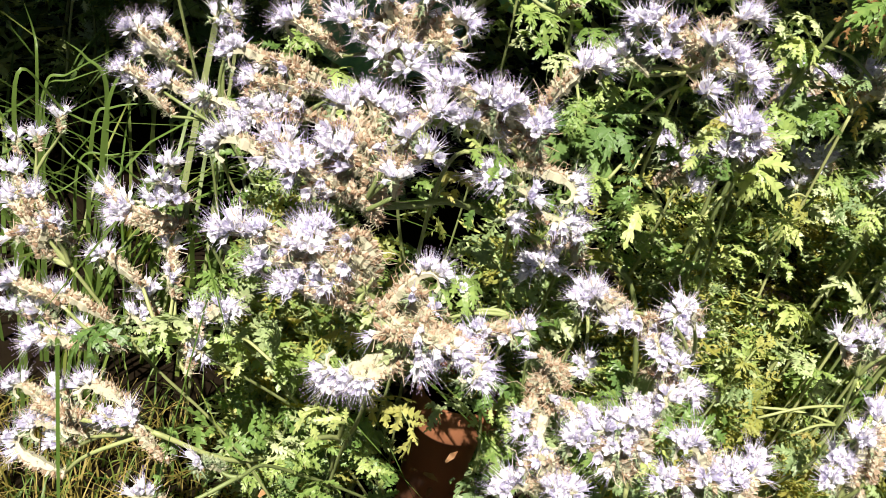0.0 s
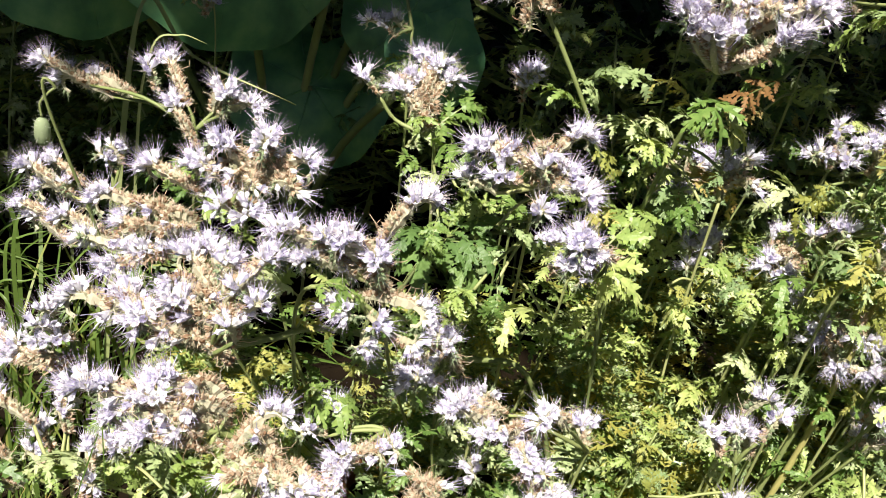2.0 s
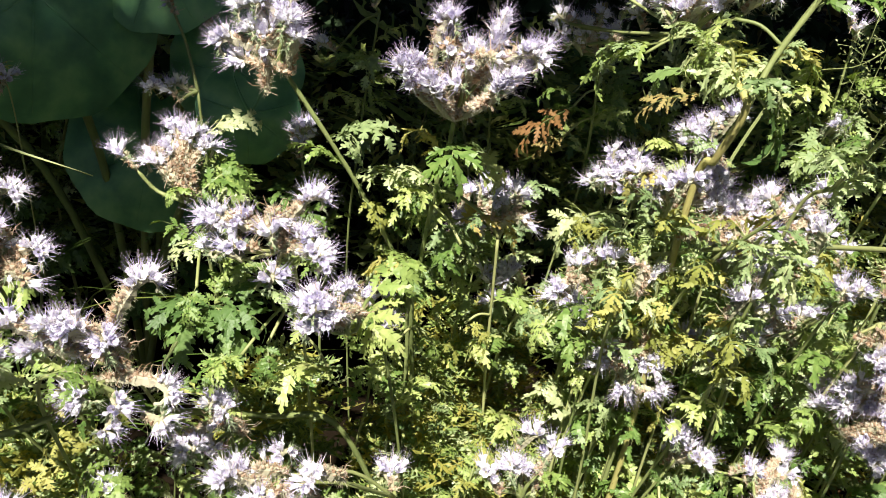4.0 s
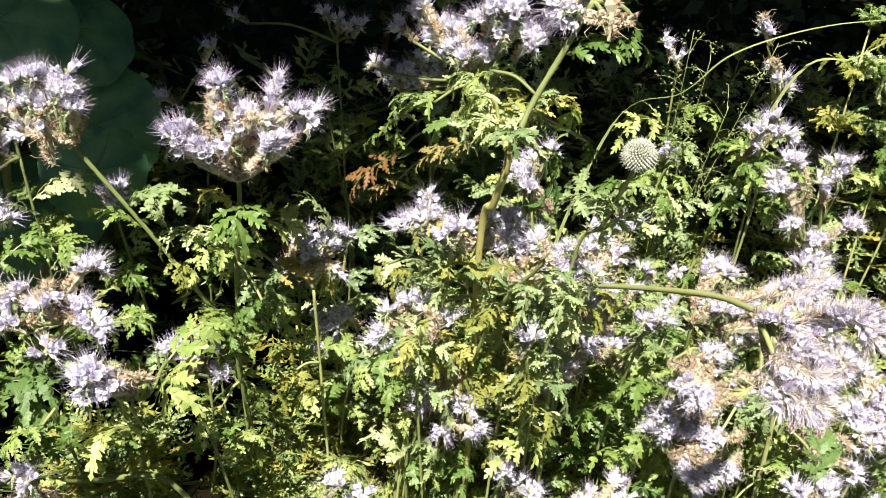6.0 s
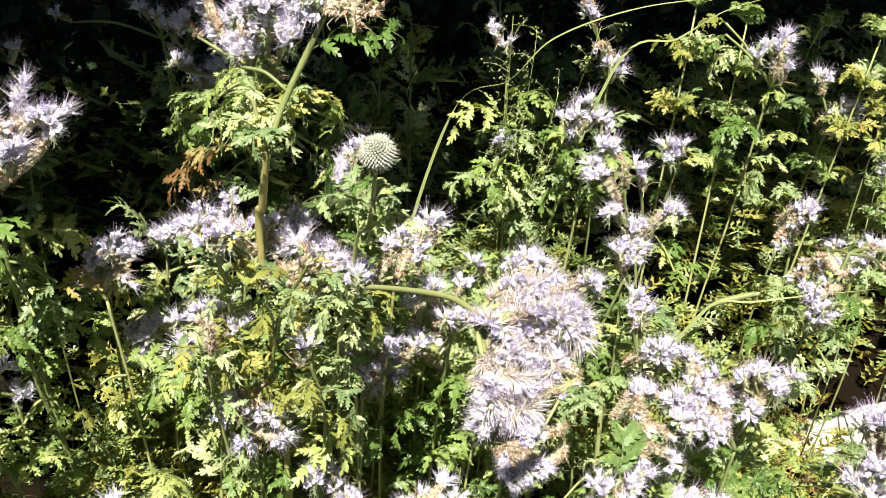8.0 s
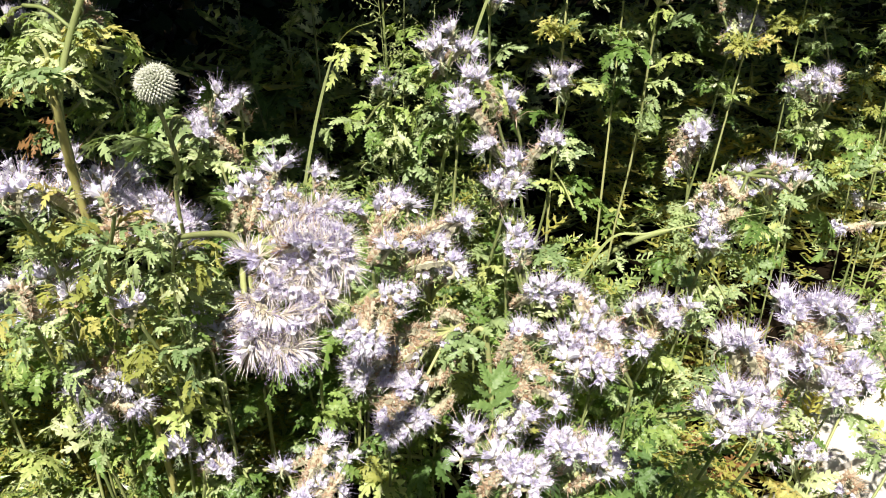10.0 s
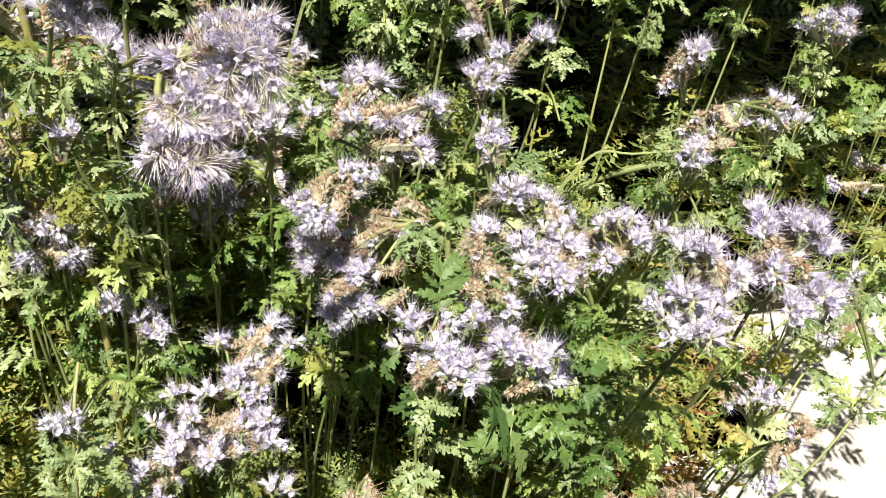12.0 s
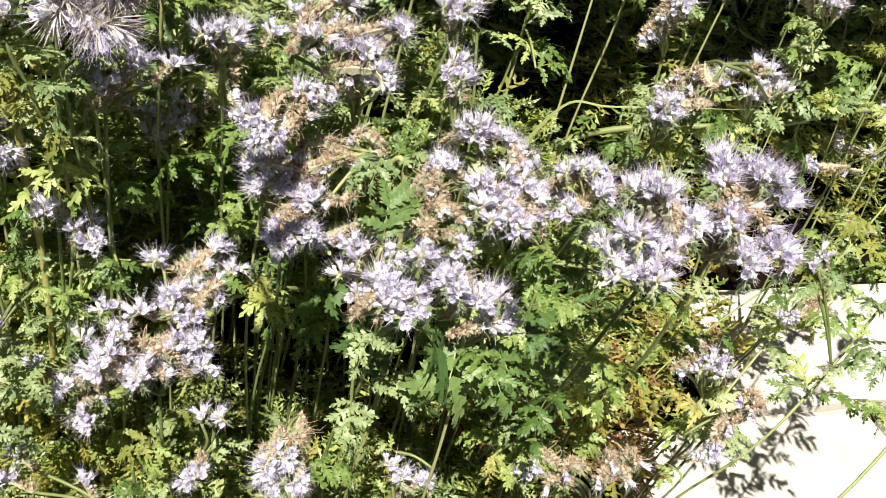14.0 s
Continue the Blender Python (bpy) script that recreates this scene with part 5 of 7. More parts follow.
plant(A, foot=(0.567, 0.43), via=[], node=(0.557, 0.38, 0.198), thick=1, leaves=2, pompoms=[(0.555, 0.367, 0.251), (0.544, 0.365, 0.245), (0.567, 0.367, 0.247), (0.559, 0.36, 0.238), (0.536, 0.37, 0.257), (0.544, 0.345, 0.21), (0.552, 0.345, 0.215)])
plant(A, foot=(0.505, 0.39), via=[], node=(0.495, 0.34, 0.191), thick=1, leaves=4, pompoms=[(0.485, 0.35, 0.224), (0.511, 0.345, 0.213), (0.477, 0.35, 0.21), (0.503, 0.34, 0.211), (0.431, 0.38, 0.209), (0.438, 0.37, 0.196), (0.427, 0.37, 0.191)])
plant(WITHERED, foot=(0.854, 0.35), via=[], node=(0.844, 0.3, 0.2), thick=1, leaves=4, spent=[(0.767, 0.275, 0.288), (0.787, 0.27, 0.284), (0.826, 0.28, 0.277), (0.842, 0.275, 0.263), (0.778, 0.27, 0.27), (0.849, 0.28, 0.275), (0.815, 0.27, 0.272)], fingers=[(0.768, 0.28, 0.274)])
plant(A, foot=(0.501, 0.44), via=[], node=(0.491, 0.39, 0.256), thick=1, leaves=2, fingers=[(0.501, 0.37, 0.326), (0.525, 0.36, 0.308), (0.547, 0.36, 0.309), (0.479, 0.36, 0.261), (0.465, 0.37, 0.278), (0.505, 0.36, 0.301), (0.543, 0.37, 0.32)], spent=[(0.487, 0.37, 0.292), (0.49, 0.36, 0.281), (0.522, 0.37, 0.311)], pompoms=[(0.444, 0.4, 0.27), (0.48, 0.38, 0.313)])
plant(A, foot=(0.74, 0.73), via=[(1.178, 0.60, 0.400), (1.10, 0.606, 0.376), (0.924, 0.66, 0.322)], node=(1.245, 0.585, 0.412), thick=2.1, leaves=4, pompoms=[(1.243, 0.6, 0.355), (1.245, 0.62, 0.391), (1.218, 0.6, 0.333), (1.213, 0.62, 0.355), (1.173, 0.6, 0.338)])
plant(A, foot=(0.93, 0.44), via=[], node=(1.119, 0.45, 0.3), thick=0.8, leaves=2, buds=[(1.084, 0.45, 0.32), (1.138, 0.45, 0.287)], pompoms=[(1.1, 0.46, 0.325)])
plant(A, foot=(0.93, 0.48), via=[], node=(1.225, 0.56, 0.281), thick=0.8, leaves=4, buds=[(1.202, 0.52, 0.309), (1.235, 0.52, 0.288)], spent=[(1.182, 0.53, 0.308)])
plant(A, foot=(0.93, 0.4), via=[], node=(1.28, 0.53, 0.34), thick=0.8, leaves=6, spent=[(1.069, 0.42, 0.299), (1.096, 0.42, 0.292)], fingers=[(1.047, 0.41, 0.295)])
plant(A, foot=(0.915, 0.31), via=[(1.0, 0.32, 0.27)], node=(1.24, 0.47, 0.40), thick=1, leaves=12, fingers=[(1.25, 0.44, 0.43), (1.23, 0.47, 0.43)], pompoms=[(1.27, 0.47, 0.41), (1.22, 0.44, 0.44)], spent=[(1.24, 0.46, 0.41)])
plant(WITHERED, foot=(0.925, 0.36), via=[(1.02, 0.40, 0.25)], node=(1.22, 0.53, 0.35), thick=1, leaves=10, fingers=[(1.24, 0.54, 0.37)], spent=[(1.22, 0.54, 0.37), (1.21, 0.52, 0.38), (1.23, 0.55, 0.36)])
plant(A, foot=(0.92, 0.27), via=[(1.02, 0.25, 0.30)], node=(1.30, 0.42, 0.44), thick=1, leaves=14, pompoms=[(1.31, 0.41, 0.47), (1.33, 0.42, 0.46), (1.29, 0.40, 0.47)], spent=[(1.30, 0.42, 0.46)])
leaf_from(GREEN_LEAVES, (0.265, 0.5, 0.546), (0.22, 0.48, 0.547))
leaf_from(GREEN_LEAVES, (0.266, 0.5, 0.544), (0.26, 0.48, 0.529))
leaf_from(YELLOW_LEAVES, (0.294, 0.5, 0.517), (0.359, 0.52, 0.487))
leaf_from(GREEN_LEAVES, (0.298, 0.5, 0.518), (0.258, 0.5, 0.515))
leaf_from(GREEN_LEAVES, (0.289, 0.5, 0.508), (0.288, 0.49, 0.481))
leaf_from(BROAD_LEAVES, (0.132, 0.45, 0.479), (0.112, 0.42, 0.455))
leaf_from(BROAD_LEAVES, (0.132, 0.45, 0.479), (0.15, 0.43, 0.452))
leaf_from(BROAD_LEAVES, (0.132, 0.45, 0.479), (0.099, 0.44, 0.474))
leaf_from(GREEN_LEAVES, (0.132, 0.45, 0.481), (0.134, 0.47, 0.499))
leaf_from(BROAD_LEAVES, (0.132, 0.45, 0.479), (0.163, 0.45, 0.493))
leaf_from(GREEN_LEAVES, (0.208, 0.45, 0.427), (0.153, 0.42, 0.43))
leaf_from(GREEN_LEAVES, (0.146, 0.43, 0.53), (0.12, 0.45, 0.528))
leaf_from(GREEN_LEAVES, (0.158, 0.43, 0.504), (0.189, 0.42, 0.485))
leaf_from(FINE_LEAVES, (0.365, 0.56, 0.444), (0.388, 0.55, 0.464))
leaf_from(FINE_LEAVES, (0.357, 0.55, 0.428), (0.38, 0.53, 0.411))
leaf_from(GREEN_LEAVES, (0.109, 0.4, 0.447), (0.136, 0.4, 0.454))
leaf_from(GREEN_LEAVES, (0.166, 0.43, 0.463), (0.167, 0.42, 0.434))
leaf_from(FINE_LEAVES, (0.28, 0.5, 0.42), (0.304, 0.48, 0.395))
leaf_from(YELLOW_LEAVES, (0.291, 0.5, 0.411), (0.318, 0.48, 0.407))
leaf_from(GREEN_LEAVES, (0.261, 0.5, 0.407), (0.24, 0.47, 0.396))
leaf_from(RED_LEAVES, (0.419, 0.64, 0.557), (0.385, 0.63, 0.5))
leaf_from(GREEN_LEAVES, (0.417, 0.64, 0.569), (0.386, 0.63, 0.559))
leaf_from(YELLOW_LEAVES, (0.425, 0.5, 0.51), (0.372, 0.5, 0.5))
leaf_from(YELLOW_LEAVES, (0.453, 0.44, 0.478), (0.4, 0.43, 0.472))
leaf_from(YELLOW_LEAVES, (0.443, 0.43, 0.466), (0.415, 0.42, 0.462))
leaf_from(GREEN_LEAVES, (0.454, 0.44, 0.652), (0.413, 0.45, 0.637))
leaf_from(BROAD_LEAVES, (0.458, 0.42, 0.642), (0.465, 0.42, 0.605))
leaf_from(GREEN_LEAVES, (0.461, 0.42, 0.645), (0.474, 0.42, 0.62))
leaf_from(GREEN_LEAVES, (0.503, 0.45, 0.636), (0.517, 0.46, 0.607))
leaf_from(GREEN_LEAVES, (0.644, 0.6, 0.53), (0.598, 0.6, 0.521))
leaf_from(GREEN_LEAVES, (0.644, 0.6, 0.53), (0.651, 0.58, 0.507))
leaf_from(GREEN_LEAVES, (0.274, 0.48, 0.554), (0.239, 0.47, 0.562))
leaf_from(GREEN_LEAVES, (0.274, 0.48, 0.55), (0.258, 0.47, 0.529))
leaf_from(GREEN_LEAVES, (0.279, 0.49, 0.532), (0.295, 0.49, 0.551))
leaf_from(YELLOW_LEAVES, (0.335, 0.55, 0.487), (0.363, 0.55, 0.48))
leaf_from(GREEN_LEAVES, (0.316, 0.55, 0.492), (0.313, 0.54, 0.462))
leaf_from(GREEN_LEAVES, (0.279, 0.5, 0.481), (0.267, 0.49, 0.458))
leaf_from(GREEN_LEAVES, (0.13, 0.48, 0.51), (0.103, 0.46, 0.497))
leaf_from(GREEN_LEAVES, (0.135, 0.47, 0.508), (0.156, 0.45, 0.485))
leaf_from(GREEN_LEAVES, (0.122, 0.44, 0.5), (0.116, 0.42, 0.48))
leaf_from(BROAD_LEAVES, (0.125, 0.44, 0.483), (0.157, 0.43, 0.472))
leaf_from(BROAD_LEAVES, (0.125, 0.44, 0.483), (0.098, 0.43, 0.474))
leaf_from(GREEN_LEAVES, (0.15, 0.42, 0.462), (0.127, 0.4, 0.452))
leaf_from(FINE_LEAVES, (0.372, 0.48, 0.448), (0.354, 0.46, 0.417))
leaf_from(FINE_LEAVES, (0.378, 0.48, 0.443), (0.394, 0.46, 0.416))
leaf_from(FINE_LEAVES, (0.374, 0.5, 0.44), (0.345, 0.48, 0.424))
leaf_from(YELLOW_LEAVES, (0.313, 0.5, 0.431), (0.333, 0.48, 0.414))
leaf_from(BROAD_LEAVES, (0.426, 0.43, 0.651), (0.402, 0.45, 0.638))
leaf_from(YELLOW_LEAVES, (0.444, 0.4, 0.672), (0.489, 0.42, 0.666))
leaf_from(GREEN_LEAVES, (0.461, 0.4, 0.677), (0.484, 0.42, 0.65))
leaf_from(FINE_LEAVES, (0.411, 0.5, 0.646), (0.372, 0.52, 0.635))
leaf_from(GREEN_LEAVES, (0.419, 0.5, 0.654), (0.392, 0.52, 0.605))
leaf_from(GREEN_LEAVES, (0.43, 0.45, 0.659), (0.417, 0.46, 0.674))
leaf_from(GREEN_LEAVES, (0.435, 0.46, 0.67), (0.449, 0.45, 0.691))
leaf_from(FINE_LEAVES, (0.492, 0.36, 0.645), (0.464, 0.36, 0.625))
leaf_from(FINE_LEAVES, (0.496, 0.36, 0.641), (0.476, 0.36, 0.638))
leaf_from(FINE_LEAVES, (0.497, 0.37, 0.63), (0.503, 0.36, 0.619))
leaf_from(FINE_LEAVES, (0.486, 0.34, 0.657), (0.496, 0.33, 0.666))
leaf_from(GREEN_LEAVES, (0.278, 0.5, 0.531), (0.298, 0.5, 0.543))
leaf_from(GREEN_LEAVES, (0.278, 0.5, 0.526), (0.288, 0.49, 0.48))
leaf_from(GREEN_LEAVES, (0.274, 0.5, 0.527), (0.242, 0.5, 0.551))
leaf_from(GREEN_LEAVES, (0.23, 0.51, 0.551), (0.202, 0.52, 0.573))
leaf_from(YELLOW_LEAVES, (0.229, 0.5, 0.534), (0.246, 0.48, 0.503))
leaf_from(YELLOW_LEAVES, (0.434, 0.42, 0.498), (0.401, 0.41, 0.49))
leaf_from(YELLOW_LEAVES, (0.454, 0.42, 0.453), (0.419, 0.41, 0.45))
leaf_from(GREEN_LEAVES, (0.32, 0.55, 0.491), (0.296, 0.53, 0.453))
leaf_from(GREEN_LEAVES, (0.675, 0.64, 0.533), (0.667, 0.64, 0.569))
leaf_from(GREEN_LEAVES, (0.675, 0.64, 0.527), (0.63, 0.63, 0.51))
leaf_from(GREEN_LEAVES, (0.673, 0.64, 0.527), (0.699, 0.63, 0.507))
leaf_from(GREEN_LEAVES, (0.706, 0.56, 0.553), (0.676, 0.57, 0.535))
leaf_from(GREEN_LEAVES, (0.706, 0.57, 0.569), (0.685, 0.57, 0.568))
leaf_from(GREEN_LEAVES, (0.704, 0.55, 0.536), (0.663, 0.56, 0.519))
leaf_from(GREEN_LEAVES, (0.679, 0.63, 0.503), (0.652, 0.61, 0.486))
leaf_from(GREEN_LEAVES, (0.697, 0.57, 0.533), (0.701, 0.56, 0.505))
leaf_from(GREEN_LEAVES, (0.815, 0.57, 0.546), (0.851, 0.57, 0.538))
leaf_from(FINE_LEAVES, (0.856, 0.6, 0.653), (0.835, 0.6, 0.618))
leaf_from(FINE_LEAVES, (0.87, 0.6, 0.643), (0.846, 0.6, 0.592))
leaf_from(YELLOW_LEAVES, (0.854, 0.6, 0.663), (0.816, 0.61, 0.661))
leaf_from(FINE_LEAVES, (0.897, 0.56, 0.538), (0.89, 0.56, 0.493))
leaf_from(FINE_LEAVES, (0.949, 0.58, 0.555), (0.889, 0.58, 0.553))
leaf_from(FINE_LEAVES, (0.911, 0.57, 0.604), (0.867, 0.57, 0.596))
leaf_from(YELLOW_LEAVES, (1.031, 0.6, 0.548), (1.056, 0.6, 0.593))
leaf_from(FINE_LEAVES, (0.425, 0.42, 0.692), (0.404, 0.42, 0.66))
leaf_from(FINE_LEAVES, (0.427, 0.42, 0.675), (0.395, 0.43, 0.649))
leaf_from(FINE_LEAVES, (0.432, 0.41, 0.665), (0.419, 0.42, 0.634))
leaf_from(RED_LEAVES, (0.423, 0.43, 0.644), (0.389, 0.43, 0.614))
leaf_from(YELLOW_LEAVES, (0.424, 0.43, 0.58), (0.376, 0.44, 0.58))
leaf_from(FINE_LEAVES, (0.447, 0.4, 0.674), (0.463, 0.4, 0.692))
leaf_from(FINE_LEAVES, (0.445, 0.41, 0.661), (0.455, 0.41, 0.639))
leaf_from(YELLOW_LEAVES, (0.374, 0.45, 0.55), (0.358, 0.45, 0.531))
leaf_from(FINE_LEAVES, (0.485, 0.35, 0.629), (0.461, 0.36, 0.619))
leaf_from(FINE_LEAVES, (0.305, 0.46, 0.544), (0.29, 0.45, 0.527))
leaf_from(GREEN_LEAVES, (0.29, 0.45, 0.527), (0.274, 0.44, 0.502))
leaf_from(FINE_LEAVES, (0.453, 0.38, 0.362), (0.459, 0.38, 0.389))
leaf_from(FINE_LEAVES, (0.453, 0.38, 0.357), (0.411, 0.36, 0.358))
leaf_from(FINE_LEAVES, (0.456, 0.38, 0.357), (0.466, 0.36, 0.347))
leaf_from(FINE_LEAVES, (0.453, 0.38, 0.362), (0.469, 0.38, 0.369))
leaf_from(FINE_LEAVES, (0.437, 0.38, 0.373), (0.428, 0.39, 0.385))
leaf_from(BROAD_LEAVES, (0.649, 0.32, 0.432), (0.655, 0.34, 0.462))
leaf_from(BROAD_LEAVES, (0.676, 0.3, 0.387), (0.682, 0.3, 0.337))
leaf_from(FINE_LEAVES, (0.723, 0.25, 0.475), (0.69, 0.26, 0.459))
leaf_from(FINE_LEAVES, (0.722, 0.25, 0.476), (0.696, 0.26, 0.481))
leaf_from(FINE_LEAVES, (0.719, 0.25, 0.475), (0.713, 0.27, 0.429))
leaf_from(FINE_LEAVES, (0.741, 0.22, 0.514), (0.708, 0.23, 0.503))
leaf_from(FINE_LEAVES, (0.739, 0.22, 0.521), (0.716, 0.23, 0.519))
leaf_from(FINE_LEAVES, (0.763, 0.2, 0.495), (0.789, 0.2, 0.495))
leaf_from(FINE_LEAVES, (0.748, 0.2, 0.493), (0.785, 0.2, 0.479))
leaf_from(FINE_LEAVES, (0.851, 0.42, 0.473), (0.824, 0.42, 0.465))
leaf_from(FINE_LEAVES, (0.853, 0.42, 0.469), (0.838, 0.42, 0.446))
leaf_from(FINE_LEAVES, (0.854, 0.42, 0.473), (0.825, 0.42, 0.479))
leaf_from(FINE_LEAVES, (0.854, 0.4, 0.432), (0.896, 0.4, 0.419))
leaf_from(FINE_LEAVES, (0.859, 0.38, 0.445), (0.879, 0.38, 0.453))
leaf_from(GREEN_LEAVES, (0.817, 0.55, 0.446), (0.855, 0.55, 0.439))
leaf_from(FINE_LEAVES, (1.052, 0.57, 0.515), (1.023, 0.57, 0.53))
leaf_from(FINE_LEAVES, (1.064, 0.57, 0.499), (1.042, 0.57, 0.477))
leaf_from(FINE_LEAVES, (1.075, 0.57, 0.488), (1.08, 0.57, 0.457))
leaf_from(GREEN_LEAVES, (1.161, 0.6, 0.389), (1.197, 0.6, 0.42))
leaf_from(BROAD_LEAVES, (1.134, 0.6, 0.37), (1.141, 0.6, 0.316))
leaf_from(YELLOW_LEAVES, (1.147, 0.6, 0.389), (1.159, 0.6, 0.427))
leaf_from(YELLOW_LEAVES, (1.095, 0.58, 0.438), (1.078, 0.58, 0.414))
leaf_from(FINE_LEAVES, (0.876, 0.55, 0.508), (0.87, 0.56, 0.533))
leaf_from(FINE_LEAVES, (0.876, 0.55, 0.508), (0.899, 0.55, 0.523))
leaf_from(GREEN_LEAVES, (0.502, 0.4, 0.348), (0.488, 0.4, 0.369))
leaf_from(YELLOW_LEAVES, (0.75, 0.3, 0.272), (0.735, 0.28, 0.257))
leaf_from(GREEN_LEAVES, (0.747, 0.3, 0.267), (0.765, 0.28, 0.253))
leaf_from(GREEN_LEAVES, (0.687, 0.33, 0.244), (0.664, 0.34, 0.246))
leaf_from(GREEN_LEAVES, (0.525, 0.37, 0.224), (0.518, 0.35, 0.194))
leaf_from(GREEN_LEAVES, (0.458, 0.38, 0.241), (0.432, 0.4, 0.25))
leaf_from(GREEN_LEAVES, (0.894, 0.3, 0.278), (0.903, 0.28, 0.288))
leaf_from(GREEN_LEAVES, (0.884, 0.28, 0.265), (0.86, 0.26, 0.268))
leaf_from(FINE_LEAVES, (0.99, 0.35, 0.381), (0.96, 0.33, 0.366))
leaf_from(FINE_LEAVES, (0.989, 0.35, 0.391), (1.02, 0.34, 0.367))
leaf_from(FINE_LEAVES, (0.361, 0.62, 0.485), (0.314, 0.63, 0.52))
leaf_from(FINE_LEAVES, (0.368, 0.62, 0.481), (0.418, 0.62, 0.476))
leaf_from(RED_LEAVES, (0.423, 0.66, 0.522), (0.4, 0.65, 0.496))
leaf_from(FINE_LEAVES, (0.38, 0.56, 0.426), (0.415, 0.55, 0.418))
leaf_from(GREEN_LEAVES, (0.024, 0.34, 0.289), (0.048, 0.32, 0.28))
leaf_from(GREEN_LEAVES, (0.018, 0.34, 0.288), (0.029, 0.34, 0.305))
leaf_from(GREEN_LEAVES, (-0.032, 0.38, 0.313), (-0.046, 0.38, 0.347))
leaf_from(GREEN_LEAVES, (-0.05, 0.4, 0.291), (-0.072, 0.41, 0.313))
leaf_from(FINE_LEAVES, (0.339, 0.4, 0.335), (0.361, 0.4, 0.35))
leaf_from(YELLOW_LEAVES, (0.292, 0.38, 0.334), (0.289, 0.4, 0.357))
leaf_from(YELLOW_LEAVES, (0.282, 0.36, 0.342), (0.266, 0.34, 0.334))
leaf_from(YELLOW_LEAVES, (0.311, 0.36, 0.332), (0.327, 0.34, 0.34))

for start, tip in (((0.712, 0.32, 0.375), (0.668, 0.335, 0.336)), ((0.70, 0.335, 0.37), (0.645, 0.36, 0.345)), ((0.705, 0.315, 0.372), (0.70, 0.29, 0.318)), ((0.722, 0.31, 0.372), (0.738, 0.285, 0.325)),
                   ((0.74, 0.31, 0.372), (0.785, 0.30, 0.358)), ((0.66, 0.41, 0.33), (0.625, 0.41, 0.295)), ((0.67, 0.40, 0.32), (0.665, 0.37, 0.275)), ((0.73, 0.34, 0.33), (0.70, 0.335, 0.28)), ((0.76, 0.33, 0.33), (0.79, 0.31, 0.29))):
    leaf_from(BROAD_LEAVES, start, Vector(start).lerp(Vector(tip), 0.85))

# ---- leafy undergrowth ----
def leafy_shoot(seed, height, count, pool, label, bare=0.25):
    rnd = random.Random(seed)
    root = tagged(new("leafy_shoot"), label, "plant", "leafy shoots in the bed")
    line = bezier_line([(0, 0, -0.01), (rnd.uniform(-0.02, 0.02), rnd.uniform(-0.02, 0.02), height * 0.5), (rnd.uniform(-0.04, 0.04), rnd.uniform(-0.04, 0.04), height)], 7)
    s = Shape([STEM, BUD])
    hairy_stem(s, line, 0.0017, 0.0008, rnd, 0, 1, 3)
    part("stem", s.mesh("stem", True), root)
    heading = rnd.uniform(0, 360)
    count = round(count * 1.45)
    for i in range(count):
        u = bare + (1 - bare) * (i + 0.5) / count
        q = line[min(len(line) - 1, int(u * (len(line) - 1) + 0.5))]
        heading += 137 + rnd.uniform(-20, 20)
        add_leaf(root, rnd.choice(pool), q, heading, 10 + 45 * u * u, rnd.uniform(0.48, 0.78) * (1.0 - 0.3 * u), rnd)
    return root


SHOOTS = [leafy_shoot(1, 0.30, 12, GREEN_LEAVES, "leafy green phacelia shoot with feathery leaves"),
          leafy_shoot(2, 0.26, 12, GREEN_LEAVES + FINE_LEAVES, "leafy green phacelia shoot with feathery leaves"),
          leafy_shoot(3, 0.34, 13, GREEN_LEAVES + YELLOW_LEAVES[:1], "leafy phacelia shoot with some yellowing leaves"),
          leafy_shoot(4, 0.24, 11, FINE_LEAVES + YELLOW_LEAVES, "yellowing lacy phacelia shoot low in the bed"),
          leafy_shoot(5, 0.28, 11, BROAD_LEAVES + GREEN_LEAVES[4:5], "phacelia shoot with broad lobed green leaves"),
          leafy_shoot(6, 0.32, 13, FINE_LEAVES + GREEN_LEAVES[2:4], "lacy grey-green phacelia shoot")]
rnd = random.Random(77)
spots = []
tries = 0
while len(spots) < 80 and tries < 4000:
    tries += 1
    x, y = rnd.uniform(0.0, 1.15), rnd.uniform(0.40, 0.72)
    if y > (0.57 if x < 0.80 else 0.66 if x < 0.92 else 0.8):
        continue
    if x > 0.90 and y < 0.50 + 1.7 * (x - 0.90):   # the paving
        continue
    if 0.80 < x < 1.04 and 0.56 < y:   # a dark gap
        continue
    if (x - 0.13) ** 2 + (y - 0.44) ** 2 < 0.11 ** 2:
        continue
    if (x - 0.87) ** 2 + (y - 0.61) ** 2 < 0.08 ** 2 or (y < 0.55 and 0.38 < x < 0.8) or (y < 0.63 and 0.5 < x < 0.80) or (y < 0.49 and 0.28 < x < 0.4):
        continue
    if all((x - a) ** 2 + (y - b) ** 2 > 0.046 ** 2 for a, b in spots):
        spots.append((x, y))
for k, (x, y) in enumerate(spots):
    src = SHOOTS[k % 6]
    size = rnd.uniform(0.75, 1.15)
    if y < 0.47:
        size *= 0.75
    m = pose(x, y, 0, rnd.uniform(-9, 9), rnd.uniform(-9, 9), rnd.uniform(0, 360))
    if k < 6:
        src.matrix_basis = m @ Matrix.Diagonal((size, size, size, 1))
    else:
        ob = copy_thing(src, m)
        ob.scale = (size, size, size)
